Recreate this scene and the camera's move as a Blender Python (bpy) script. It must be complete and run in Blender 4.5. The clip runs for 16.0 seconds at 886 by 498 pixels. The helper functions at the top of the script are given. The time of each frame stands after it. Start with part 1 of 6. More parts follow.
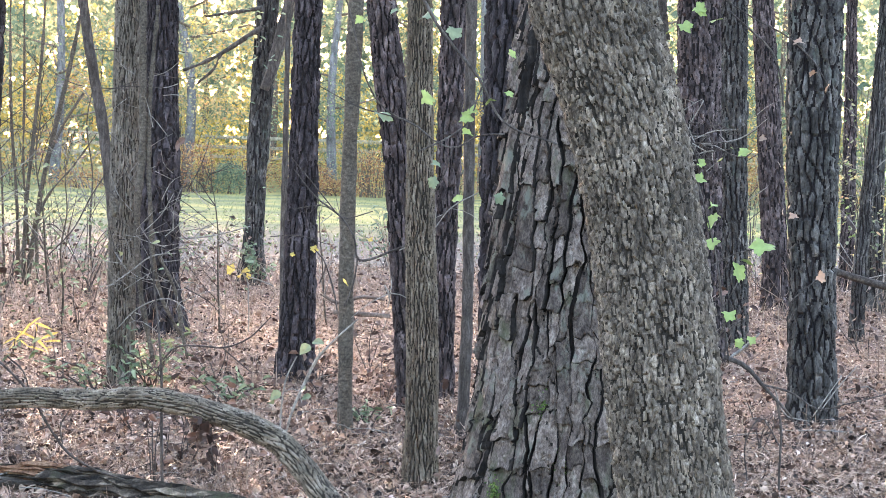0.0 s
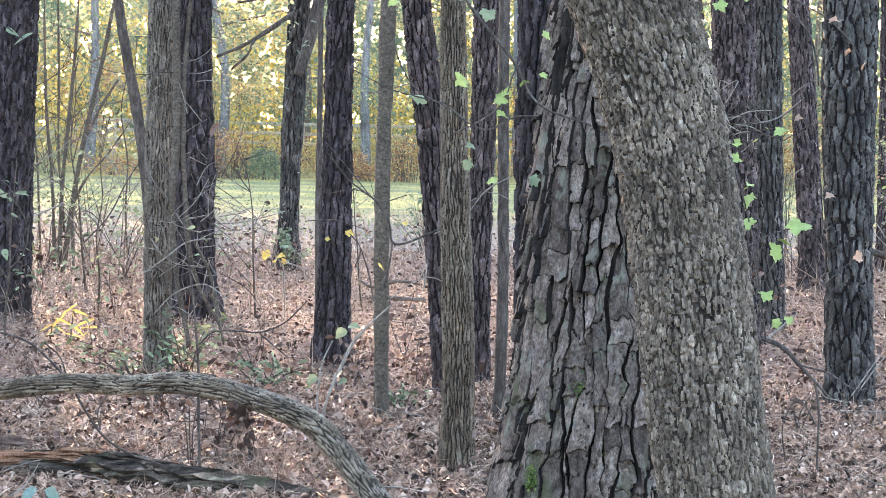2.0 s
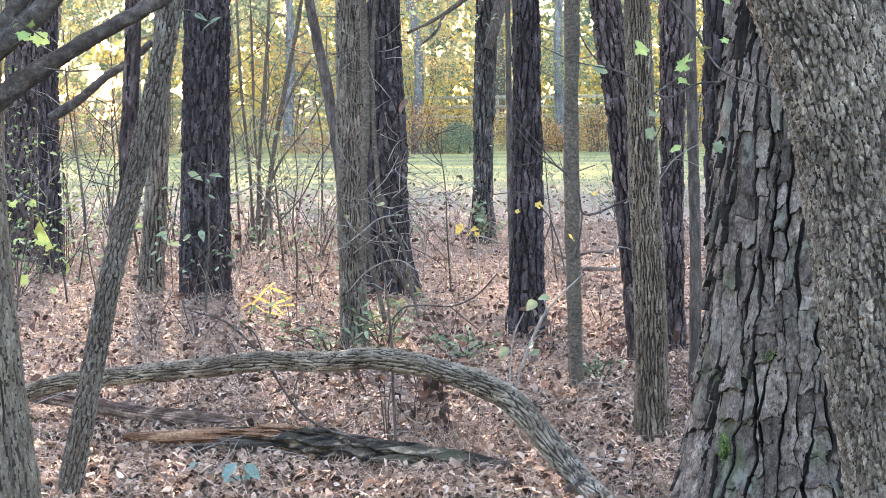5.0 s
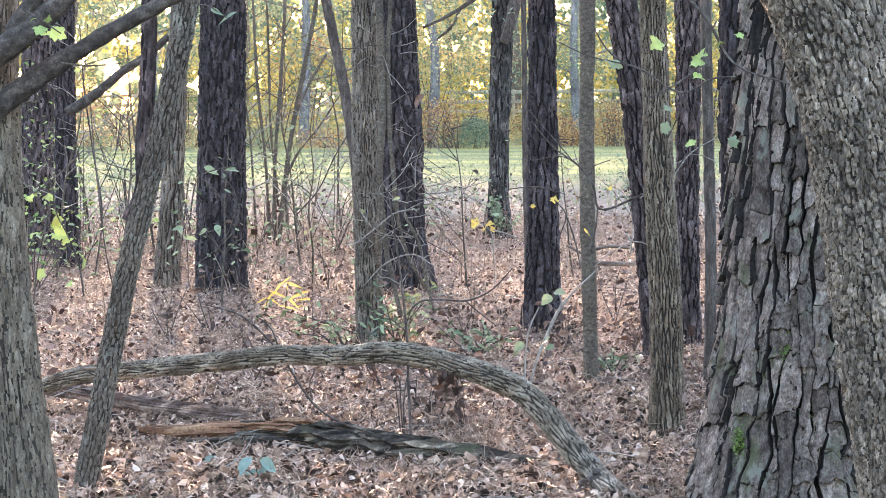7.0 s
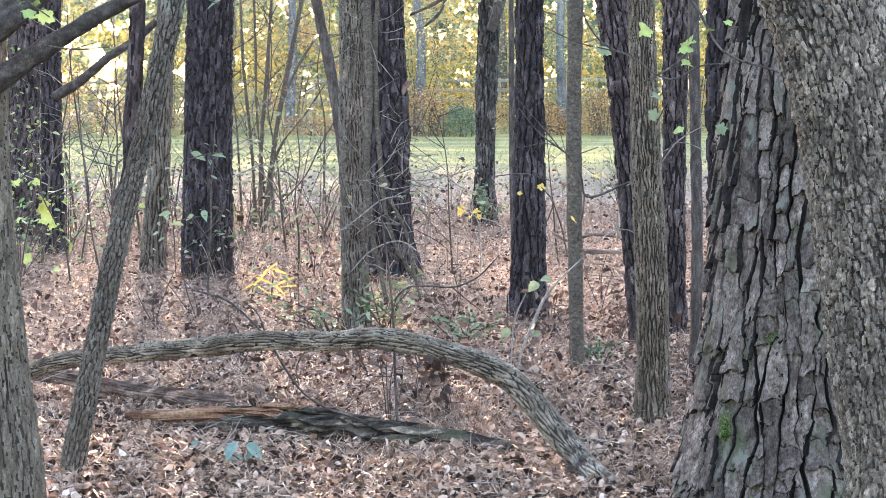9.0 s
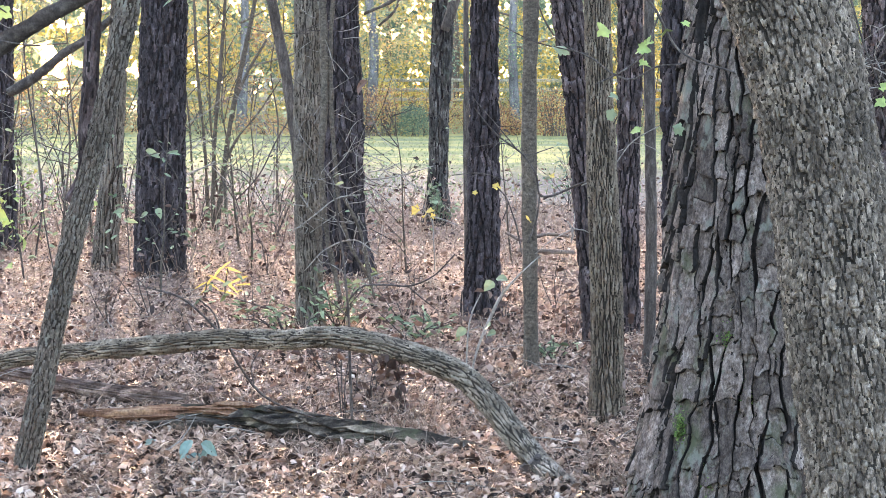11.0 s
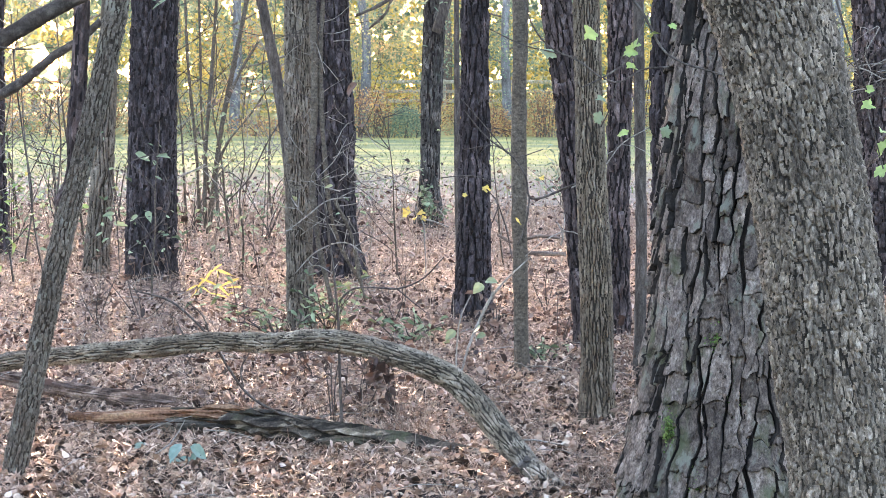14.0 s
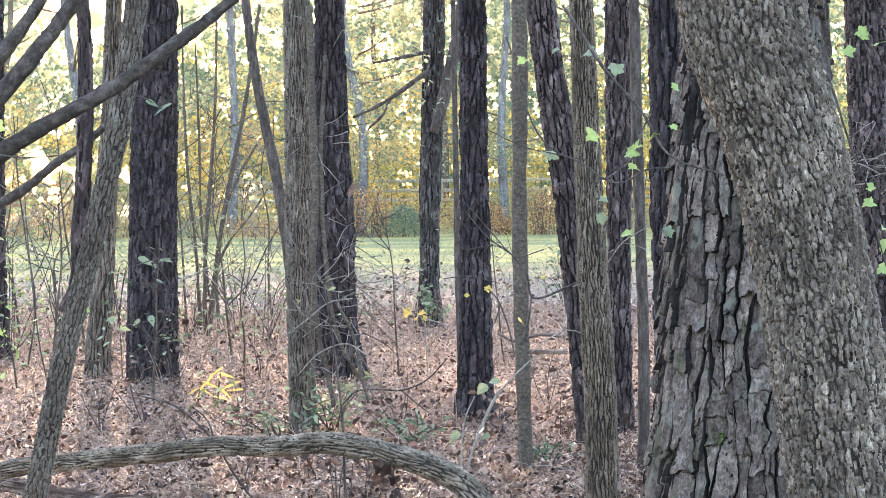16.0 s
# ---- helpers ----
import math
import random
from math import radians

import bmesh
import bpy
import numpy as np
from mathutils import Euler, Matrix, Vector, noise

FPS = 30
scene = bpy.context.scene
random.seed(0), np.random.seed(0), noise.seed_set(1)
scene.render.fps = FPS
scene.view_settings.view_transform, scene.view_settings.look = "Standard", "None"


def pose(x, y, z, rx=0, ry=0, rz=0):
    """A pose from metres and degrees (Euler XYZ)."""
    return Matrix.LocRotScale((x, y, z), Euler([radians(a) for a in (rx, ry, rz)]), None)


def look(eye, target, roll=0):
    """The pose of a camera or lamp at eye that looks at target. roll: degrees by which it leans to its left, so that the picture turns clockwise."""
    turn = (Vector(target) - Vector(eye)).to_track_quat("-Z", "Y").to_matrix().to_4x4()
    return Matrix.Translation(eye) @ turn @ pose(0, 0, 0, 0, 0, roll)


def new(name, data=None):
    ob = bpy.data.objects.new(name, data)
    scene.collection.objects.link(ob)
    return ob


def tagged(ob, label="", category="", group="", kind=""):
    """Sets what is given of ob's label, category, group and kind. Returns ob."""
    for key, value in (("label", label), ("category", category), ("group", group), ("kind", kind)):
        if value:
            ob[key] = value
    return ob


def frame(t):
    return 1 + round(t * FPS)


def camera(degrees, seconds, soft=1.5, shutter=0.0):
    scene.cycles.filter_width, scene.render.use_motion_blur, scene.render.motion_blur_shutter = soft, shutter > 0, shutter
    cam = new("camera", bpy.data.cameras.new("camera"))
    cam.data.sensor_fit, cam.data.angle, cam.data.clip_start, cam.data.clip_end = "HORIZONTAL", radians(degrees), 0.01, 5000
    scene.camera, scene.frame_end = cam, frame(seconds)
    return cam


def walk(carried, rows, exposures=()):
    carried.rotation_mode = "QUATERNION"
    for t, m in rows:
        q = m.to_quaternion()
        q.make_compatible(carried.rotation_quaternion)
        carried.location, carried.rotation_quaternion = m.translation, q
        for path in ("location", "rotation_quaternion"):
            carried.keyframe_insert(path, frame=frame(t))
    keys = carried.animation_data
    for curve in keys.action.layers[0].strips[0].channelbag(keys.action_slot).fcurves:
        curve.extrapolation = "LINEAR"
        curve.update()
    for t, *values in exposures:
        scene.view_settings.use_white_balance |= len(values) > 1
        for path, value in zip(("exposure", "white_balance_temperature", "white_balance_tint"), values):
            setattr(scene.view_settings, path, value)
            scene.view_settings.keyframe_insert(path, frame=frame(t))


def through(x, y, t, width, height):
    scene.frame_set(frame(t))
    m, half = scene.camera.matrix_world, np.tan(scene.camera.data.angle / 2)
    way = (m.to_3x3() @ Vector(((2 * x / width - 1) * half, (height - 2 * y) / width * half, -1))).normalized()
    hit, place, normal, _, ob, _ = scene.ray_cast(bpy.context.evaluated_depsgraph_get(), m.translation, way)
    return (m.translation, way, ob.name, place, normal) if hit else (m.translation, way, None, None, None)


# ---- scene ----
import functools

cam = camera(25.0, 16.0, 0.9)
PATH = [
    (0, (-0.031, 0.023, 1.514), (0.8536, 9.9751, 1.0963), 1.84),
    (0.5, (-0.027, 0.021, 1.516), (0.8576, 9.9724, 1.0936), 1.68),
    (1, (-0.024, 0.022, 1.521), (0.8064, 9.9799, 1.1282), 1.39),
    (1.5, (-0.027, 0.026, 1.515), (0.7563, 9.9877, 1.1135), 1.34),
    (2, (-0.031, 0.033, 1.508), (0.6816, 9.9949, 1.0074), 1.31),
    (2.5, (-0.039, 0.033, 1.506), (0.5372, 9.9995, 0.9204), 1.01),
    (3, (-0.040, 0.036, 1.508), (0.3607, 10.0074, 0.8631), 0.64),
    (3.5, (-0.031, 0.030, 1.515), (0.1641, 10.0055, 0.8486), 0.21),
    (4, (-0.013, 0.026, 1.515), (-0.0143, 10.0044, 0.8505), -0.20),
    (4.5, (0.006, 0.022, 1.509), (-0.1597, 9.9999, 0.8581), -0.47),
    (5, (0.011, 0.021, 1.512), (-0.2682, 9.9958, 0.8620), -0.61),
    (5.2, (0.012, 0.020, 1.514), (-0.3025, 9.9934, 0.8603), -0.72),
    (7.5, (0.014, 0.003, 1.511), (-0.3478, 9.9724, 0.8242), -0.56),
    (8, (0.010, 0.002, 1.505), (-0.3353, 9.9708, 0.8007), -0.46),
    (10.5, (-0.003, -0.005, 1.503), (-0.1198, 9.9657, 0.7499), -0.01),
    (11, (-0.014, -0.006, 1.501), (-0.0549, 9.9671, 0.7648), 0.11),
    (11.5, (-0.014, -0.007, 1.503), (-0.0163, 9.9653, 0.7660), 0.08),
    (12, (-0.004, -0.004, 1.501), (0.0035, 9.9680, 0.7531), 0.04),
    (12.5, (-0.000, 0.001, 1.497), (0.0032, 9.9721, 0.7387), 0.04),
    (13, (0.000, 0.000, 1.500), (-0.0008, 9.9707, 0.7348), -0.00),
    (13.5, (0.003, -0.008, 1.501), (-0.0041, 9.9638, 0.7488), -0.00),
    (14, (0.004, -0.006, 1.506), (-0.0041, 9.9671, 0.7771), -0.01),
    (14.5, (0.000, -0.011, 1.502), (-0.0006, 9.9652, 0.8095), 0.02),
    (15, (-0.004, -0.007, 1.504), (-0.0020, 9.9747, 0.8972), -0.05),
    (15.5, (-0.011, -0.011, 1.507), (-0.0033, 9.9811, 1.1139), -0.24),
    (16, (-0.017, -0.028, 1.520), (-0.0123, 9.9693, 1.2814), -0.73),
]
walk(cam, [(t, look(eye, target, roll)) for t, eye, target, roll in PATH], exposures=[(0.0, 3.82, 6050, 23.5), (16.0, 3.82, 6050, 23.5)])

# ---------------------------------------------------------------- light
SUN_EL, SUN_AZ = 6.5, -9.0  # degrees above the horizon; degrees from +y towards +x
world = bpy.data.worlds.new("world")
scene.world = world
world.use_nodes = True
wn = world.node_tree
sky = wn.nodes.new("ShaderNodeTexSky")
sky.sky_type, sky.sun_disc = "NISHITA", False
sky.sun_elevation, sky.sun_rotation = radians(SUN_EL), radians(SUN_AZ)
sky.air_density, sky.dust_density, sky.ozone_density = 1.0, 2.0, 1.0
wn.links.new(sky.outputs[0], wn.nodes["Background"].inputs[0])
wn.nodes["Background"].inputs[1].default_value = 0.15
sun = new("sun", bpy.data.lights.new("sun", "SUN"))
sun.data.energy, sun.data.angle, sun.data.color = 3.6, radians(0.5), (1.0, 0.67, 0.37)
to_sun = Vector((math.sin(radians(SUN_AZ)) * math.cos(radians(SUN_EL)), math.cos(radians(SUN_AZ)) * math.cos(radians(SUN_EL)), math.sin(radians(SUN_EL))))
sun.matrix_world = look(to_sun * 60, (0, 0, 0))

# ---------------------------------------------------------------- numeric noise
rng = np.random.default_rng(7)


def hashed(i, j, k, s=0):
    h = (i.astype(np.int64) * 374761393 + j.astype(np.int64) * 668265263 + k.astype(np.int64) * 1274126177 + s * 974634777) & 0xFFFFFFFF
    h = ((h ^ (h >> 13)) * 1274126177) & 0xFFFFFFFF
    h = ((h ^ (h >> 16)) * 2246822519) & 0xFFFFFFFF
    return ((h ^ (h >> 15)) & 0xFFFFFF) / float(0x1000000)


def vnoise(x, y, z, s=0):
    """Smooth value noise, -1 to 1."""
    x, y, z = np.broadcast_arrays(*(np.asarray(c, float) for c in (x, y, z)))
    i, j, k = np.floor(x), np.floor(y), np.floor(z)
    a, b, c = x - i, y - j, z - k
    a, b, c = (q * q * (3 - 2 * q) for q in (a, b, c))
    out = 0.0
    for di in (0, 1):
        for dj in (0, 1):
            for dk in (0, 1):
                w = (a if di else 1 - a) * (b if dj else 1 - b) * (c if dk else 1 - c)
                out = out + w * hashed(i + di, j + dj, k + dk, s)
    return out * 2 - 1


def fbm(x, y, z, s=0, octaves=3):
    return sum(vnoise(x * 2**o, y * 2**o, z * 2**o, s + o) / 2**o for o in range(octaves))


# ---------------------------------------------------------------- materials
def material(name, rough=0.9):
    m = bpy.data.materials.new(name)
    m.use_nodes = True
    b = m.node_tree.nodes["Principled BSDF"]
    b.inputs["Roughness"].default_value = rough
    b.inputs["Specular IOR Level"].default_value = 0.25
    return m, m.node_tree, b


def node(tree, kind, **values):
    n = tree.nodes.new(kind)
    for key, value in values.items():
        n.inputs[key.replace("_", " ")].default_value = value
    return n


def ramp(tree, fac, stops):
    r = tree.nodes.new("ShaderNodeValToRGB")
    el = r.color_ramp.elements
    while len(el) < len(stops):
        el.new(0.5)
    for e, (p, c) in zip(el, stops):
        e.position, e.color = p, (*c, 1)
    tree.links.new(fac, r.inputs[0])
    return r.outputs[0]


def mixed(tree, fac, a, b, how="MIX"):
    m = tree.nodes.new("ShaderNodeMix")
    m.data_type, m.blend_type = "RGBA", how
    for sock, val in ((m.inputs[0], fac), (m.inputs[6], a), (m.inputs[7], b)):
        if isinstance(val, bpy.types.NodeSocket):
            tree.links.new(val, sock)
        else:
            sock.default_value = val if isinstance(val, float) else (*val, 1)
    return m.outputs[2]


def noise_fac(tree, scale, detail=4, stretch=(1, 1, 1), rough=0.6):
    co = tree.nodes.new("ShaderNodeTexCoord")
    mp = tree.nodes.new("ShaderNodeMapping")
    mp.inputs["Scale"].default_value = stretch
    n = node(tree, "ShaderNodeTexNoise", Scale=scale, Detail=detail, Roughness=rough)
    tree.links.new(co.outputs["Object"], mp.inputs[0])
    tree.links.new(mp.outputs[0], n.inputs["Vector"])
    return n.outputs["Fac"]


def bump(tree, b, fac, strength, dist):
    bp = node(tree, "ShaderNodeBump", Strength=strength, Distance=dist)
    tree.links.new(fac, bp.inputs["Height"])
    tree.links.new(bp.outputs[0], b.inputs["Normal"])


def bark_material(name, dark, mid, light, patch=None, patch_amount=0.55, scale=30, pieces=False, stretch=(1, 1, 0.25), relief=0.5, lichen=None, cells=None, tones=(0.6, 1.1, 2.4)):
    """Bark: fine vertical grain, broad stains, and a growth of lichen or moss where patch is given."""
    m, t, b = material(name, 0.92)
    grain = noise_fac(t, scale, 6, stretch)
    col = ramp(t, grain, [(0.3, dark), (0.5, mid), (0.72, light)])
    if pieces:
        info = t.nodes.new("ShaderNodeObjectInfo" if pieces == "object" else "ShaderNodeNewGeometry")
        rnd = info.outputs["Random" if pieces == "object" else "Random Per Island"]
        tone = ramp(t, rnd, [(0.0, (0.52, 0.5, 0.49)), (0.5, (0.92, 0.91, 0.9)), (1.0, (1.45, 1.43, 1.41))] if pieces == "object" else [(0.0, (0.6, 0.58, 0.57)), (0.6, (0.9, 0.88, 0.85)), (0.93, (1.05, 1.03, 1.0)), (1.0, (1.7, 1.66, 1.6))])
        col = mixed(t, 1.0, col, tone, "MULTIPLY")
    speck = ramp(t, noise_fac(t, scale * 4, 4, (1, 1, 0.5), 0.7), [(0.32, (0.55, 0.54, 0.53)), (0.5, (1.0, 1.0, 1.0)), (0.7, (1.5, 1.5, 1.48))])
    col = mixed(t, 1.0, col, speck, "MULTIPLY")
    broad = noise_fac(t, scale * 0.08, 3)
    tone = ramp(t, broad, [(0.35, (0.75, 0.75, 0.75)), (0.65, (1.2, 1.2, 1.2))])
    col = mixed(t, 1.0, col, tone, "MULTIPLY")
    if cells:
        # each scale of bark has weathered to a tone of its own
        co = t.nodes.new("ShaderNodeTexCoord")
        mp = t.nodes.new("ShaderNodeMapping")
        mp.inputs["Scale"].default_value = cells
        vor = node(t, "ShaderNodeTexVoronoi", Scale=1.0)
        t.links.new(co.outputs["Object"], mp.inputs[0])
        t.links.new(mp.outputs[0], vor.inputs["Vector"])
        sep = t.nodes.new("ShaderNodeSeparateColor")
        t.links.new(vor.outputs["Color"], sep.inputs[0])
        col = mixed(t, 1.0, col, ramp(t, sep.outputs[0], [(p, (q, q * 0.985, q * 0.975)) for p, q in zip((0.0, 0.6, 1.0), tones)]), "MULTIPLY")
    if patch:
        spots = noise_fac(t, scale * 0.17, 5, (1, 1, 0.6))
        fac = ramp(t, spots, [(patch_amount, (0, 0, 0)), (patch_amount + 0.12, (0.8, 0.8, 0.8))])
        col = mixed(t, fac, col, patch)
    if lichen:
        spots = noise_fac(t, scale * 0.4, 6, (1, 1, 0.5), 0.7)
        fac = ramp(t, spots, [(0.55, (0, 0, 0)), (0.64, (0.75, 0.75, 0.75))])
        col = mixed(t, fac, col, lichen)
    t.links.new(col, b.inputs["Base Color"])
    bump(t, b, noise_fac(t, scale * 3, 5, (1, 1, 0.4)), relief, 0.006)
    return m


def leaf_material(name, stops, through=0.5, rough=0.55):
    """Leaves: a colour for each leaf, thin enough for light from behind."""
    m, t, b = material(name, rough)
    info = t.nodes.new("ShaderNodeNewGeometry")
    col = ramp(t, info.outputs["Random Per Island"], stops)
    vein = ramp(t, noise_fac(t, 40, 3), [(0.3, (0.8, 0.8, 0.8)), (0.7, (1.15, 1.15, 1.15))])
    col = mixed(t, 1.0, col, vein, "MULTIPLY")
    t.links.new(col, b.inputs["Base Color"])
    if through > 0:
        tr = t.nodes.new("ShaderNodeBsdfTranslucent")
        t.links.new(col, tr.inputs[0])
        mx = t.nodes.new("ShaderNodeMixShader")
        mx.inputs[0].default_value = through
        out = t.nodes["Material Output"]
        t.links.new(b.outputs[0], mx.inputs[1])
        t.links.new(tr.outputs[0], mx.inputs[2])
        t.links.new(mx.outputs[0], out.inputs[0])
    return m


PINE = bark_material("pine_bark", (0.02, 0.0155, 0.0163), (0.045, 0.0365, 0.0382), (0.1, 0.084, 0.087), None, 0.5, 30, False, (1, 1, 0.4), 0.6, None, (24, 24, 8), (0.6, 1.0, 1.8))
PINE_RED = bark_material("reddish_pine_bark", (0.033, 0.0245, 0.024), (0.075, 0.057, 0.055), (0.155, 0.126, 0.12), None, 0.5, 30, False, (1, 1, 0.4), 0.6, None, (22, 22, 9), (0.65, 1.0, 1.8))
PINE_MOSSY = bark_material("greenish_pine_bark", (0.028, 0.025, 0.023), (0.068, 0.062, 0.056), (0.15, 0.139, 0.127), (0.1, 0.11, 0.09), 0.6, 30, False, (1, 1, 0.4), 0.6, None, (22, 22, 9), (0.65, 1.0, 1.8))
PLATE = bark_material("pine_bark_plates", (0.055, 0.0405, 0.0335), (0.12, 0.0925, 0.0775), (0.23, 0.188, 0.16), (0.08, 0.086, 0.046), 0.57, 40, "object", (1, 1, 0.5), 0.7, (0.165, 0.164, 0.128))
# near black: the shade between the plates is put into this colour
CREVICE_SHADE = bark_material("pine_bark_crevice_shade", (0.008, 0.0062, 0.0053), (0.022, 0.0175, 0.015), (0.05, 0.04, 0.034))
FLAKY = bark_material("flaky_brown_bark", (0.08, 0.062, 0.047), (0.155, 0.123, 0.094), (0.26, 0.216, 0.17), (0.25, 0.213, 0.17), 0.66, 60, False, (1, 1, 0.5), 0.8, None, (85, 85, 36), (0.7, 1.0, 1.6))
FLAKE = bark_material("bark_flakes", (0.14, 0.112, 0.085), (0.22, 0.182, 0.14), (0.3, 0.257, 0.205), None, 0.5, 50, "island")
GREY = bark_material("grey_furrowed_bark", (0.0784, 0.0639, 0.0495), (0.167, 0.138, 0.109), (0.323, 0.277, 0.225), (0.157, 0.143, 0.106), 0.64)
GREY_FALLEN = bark_material("fallen_ridged_bark", (0.066, 0.051, 0.038), (0.178, 0.145, 0.108), (0.42, 0.355, 0.28), (0.2, 0.173, 0.13), 0.66, 30, False, (0.25, 0.576, 0.552))
REDDISH_WOOD = bark_material("reddish_dead_wood", (0.04, 0.025, 0.019), (0.13, 0.088, 0.069), (0.3, 0.225, 0.18), None, 0.5, 30, False, (0.2, 1, 1), 1.0, None, (4, 30, 30), (0.55, 1.0, 1.6))
OAK_BROWN = bark_material("brown_furrowed_bark", (0.075, 0.056, 0.04), (0.162, 0.126, 0.091), (0.28, 0.231, 0.174), (0.18, 0.155, 0.11), 0.66, 40)
SMOOTH = bark_material("smooth_grey_bark", (0.046, 0.0365, 0.0275), (0.098, 0.0795, 0.061), (0.17, 0.143, 0.112), (0.2, 0.179, 0.139), 0.63, 44, False, (1, 1, 1.6))
LICHEN = bark_material("lichened_bark", (0.058, 0.048, 0.038), (0.122, 0.103, 0.083), (0.22, 0.192, 0.158), (0.24, 0.23, 0.187), 0.58, 70, False, (1, 1, 0.7), 0.9, (0.23, 0.222, 0.186))
DEADWOOD = bark_material("weathered_dead_wood", (0.06, 0.043, 0.034), (0.165, 0.125, 0.1), (0.33, 0.27, 0.225), None, 0.5, 30, False, (0.25, 1, 1), 1.0)
ROT = bark_material("rotten_log_wood", (0.011, 0.0086, 0.0066), (0.056, 0.045, 0.034), (0.23, 0.192, 0.146), (0.085, 0.089, 0.045), 0.6, 26, False, (0.18, 1, 1), 1.0, None, (3, 30, 34), (0.4, 1.0, 2.2))
SPLINTER = bark_material("split_orange_wood", (0.05, 0.024, 0.014), (0.19, 0.1, 0.058), (0.42, 0.28, 0.17), None, 0.5, 26, False, (0.12, 1, 1), 1.0)
TWIG = bark_material("twig_bark", (0.035, 0.028, 0.024), (0.08, 0.065, 0.056), (0.15, 0.13, 0.115), None, 0.5, 50)
PALE_TWIG = bark_material("pale_twig", (0.14, 0.12, 0.1), (0.25, 0.225, 0.195), (0.4, 0.37, 0.33), None, 0.5, 50)
LIMB = bark_material("dark_limb_bark", (0.026, 0.02, 0.016), (0.068, 0.054, 0.045), (0.143, 0.118, 0.1), None, 0.5, 60, False, (0.5, 1, 0.5))
FARBARK = bark_material("far_bark", (0.09, 0.08, 0.08), (0.16, 0.15, 0.15), (0.26, 0.25, 0.26), None, 0.5, 8)
FAR_BROWN = bark_material("far_brown_bark", (0.08, 0.06, 0.045), (0.15, 0.115, 0.09), (0.22, 0.18, 0.14), None, 0.5, 8)
# inner bark, coloured darker so that it carries the cracks' shade
SHADED_INNER_PINE = bark_material("pine_inner_bark_crack_shade", (0.008, 0.006, 0.006), (0.018, 0.014, 0.014), (0.035, 0.028, 0.027))
SHADED_INNER_GREY = bark_material("grey_inner_bark_crack_shade", (0.02, 0.0155, 0.0115), (0.044, 0.035, 0.0262), (0.075, 0.063, 0.049))
SHADED_INNER = {PLATE: CREVICE_SHADE, PINE: SHADED_INNER_PINE, PINE_RED: SHADED_INNER_PINE, PINE_MOSSY: SHADED_INNER_PINE, GREY: SHADED_INNER_GREY, GREY_FALLEN: SHADED_INNER_GREY, ROT: SHADED_INNER_PINE, LICHEN: SHADED_INNER_GREY, OAK_BROWN: SHADED_INNER_GREY, FLAKY: SHADED_INNER_GREY}
FENCE = bark_material("weathered_white_fence_paint", (0.25, 0.225, 0.16), (0.38, 0.345, 0.255), (0.5, 0.46, 0.355), None, 0.5, 5)

LITTER = leaf_material("fallen_leaves", [(0.0, (0.012, 0.0076, 0.0056)), (0.28, (0.05, 0.031, 0.022)), (0.42, (0.27, 0.173, 0.122)), (0.72, (0.5, 0.348, 0.255)), (0.93, (0.65, 0.49, 0.38)), (1.0, (0.78, 0.665, 0.565))], 0.1, 0.6)
CURLED = leaf_material("curled_leaves", [(0.0, (0.02, 0.012, 0.009)), (0.35, (0.085, 0.048, 0.034)), (0.65, (0.25, 0.155, 0.112)), (0.9, (0.37, 0.255, 0.195)), (1.0, (0.52, 0.41, 0.335))], 0.1, 0.55)
NEEDLES = leaf_material("pine_needles", [(0.0, (0.075, 0.04, 0.025)), (0.4, (0.26, 0.162, 0.108)), (0.8, (0.46, 0.312, 0.216)), (1.0, (0.7, 0.54, 0.415))], 0.0, 0.6)
GREEN = leaf_material("green_leaves", [(0.0, (0.096, 0.132, 0.069)), (0.5, (0.192, 0.24, 0.138)), (1.0, (0.36, 0.408, 0.241))], 0.2)
LIME = leaf_material("yellow_green_leaves", [(0.0, (0.13, 0.21, 0.06)), (0.5, (0.25, 0.33, 0.1)), (1.0, (0.42, 0.43, 0.16))], 0.14)
YELLOW = leaf_material("yellow_leaves", [(0.0, (0.42, 0.29, 0.06)), (0.5, (0.55, 0.42, 0.1)), (1.0, (0.62, 0.52, 0.18))], 0.4)
TEAL = leaf_material("teal_leaves", [(0.0, (0.1, 0.17, 0.145)), (0.5, (0.16, 0.25, 0.215)), (1.0, (0.28, 0.38, 0.33))], 0.2, 0.45)
BLUISH = leaf_material("pale_green_leaves", [(0.0, (0.096, 0.136, 0.075)), (0.5, (0.16, 0.208, 0.124)), (1.0, (0.264, 0.312, 0.203))], 0.2, 0.5)
BROWN = leaf_material("dry_brown_leaves", [(0.0, (0.04, 0.024, 0.02)), (0.5, (0.11, 0.07, 0.055)), (1.0, (0.26, 0.18, 0.145))], 0.1)
AUTUMN = leaf_material("autumn_foliage", [(0.0, (0.164, 0.206, 0.126)), (0.3, (0.31, 0.319, 0.178)), (0.6, (0.464, 0.396, 0.209)), (0.85, (0.55, 0.413, 0.209)), (1.0, (0.515, 0.311, 0.166))], 0.5)
WOODS = leaf_material("green_woods_foliage", [(0.0, (0.109, 0.161, 0.121)), (0.5, (0.183, 0.244, 0.166)), (0.8, (0.312, 0.347, 0.21)), (1.0, (0.421, 0.404, 0.22))], 0.5)
GOLD = leaf_material("golden_foliage", [(0.0, (0.34, 0.27, 0.065)), (0.5, (0.58, 0.45, 0.117)), (1.0, (0.72, 0.57, 0.208))], 0.55)
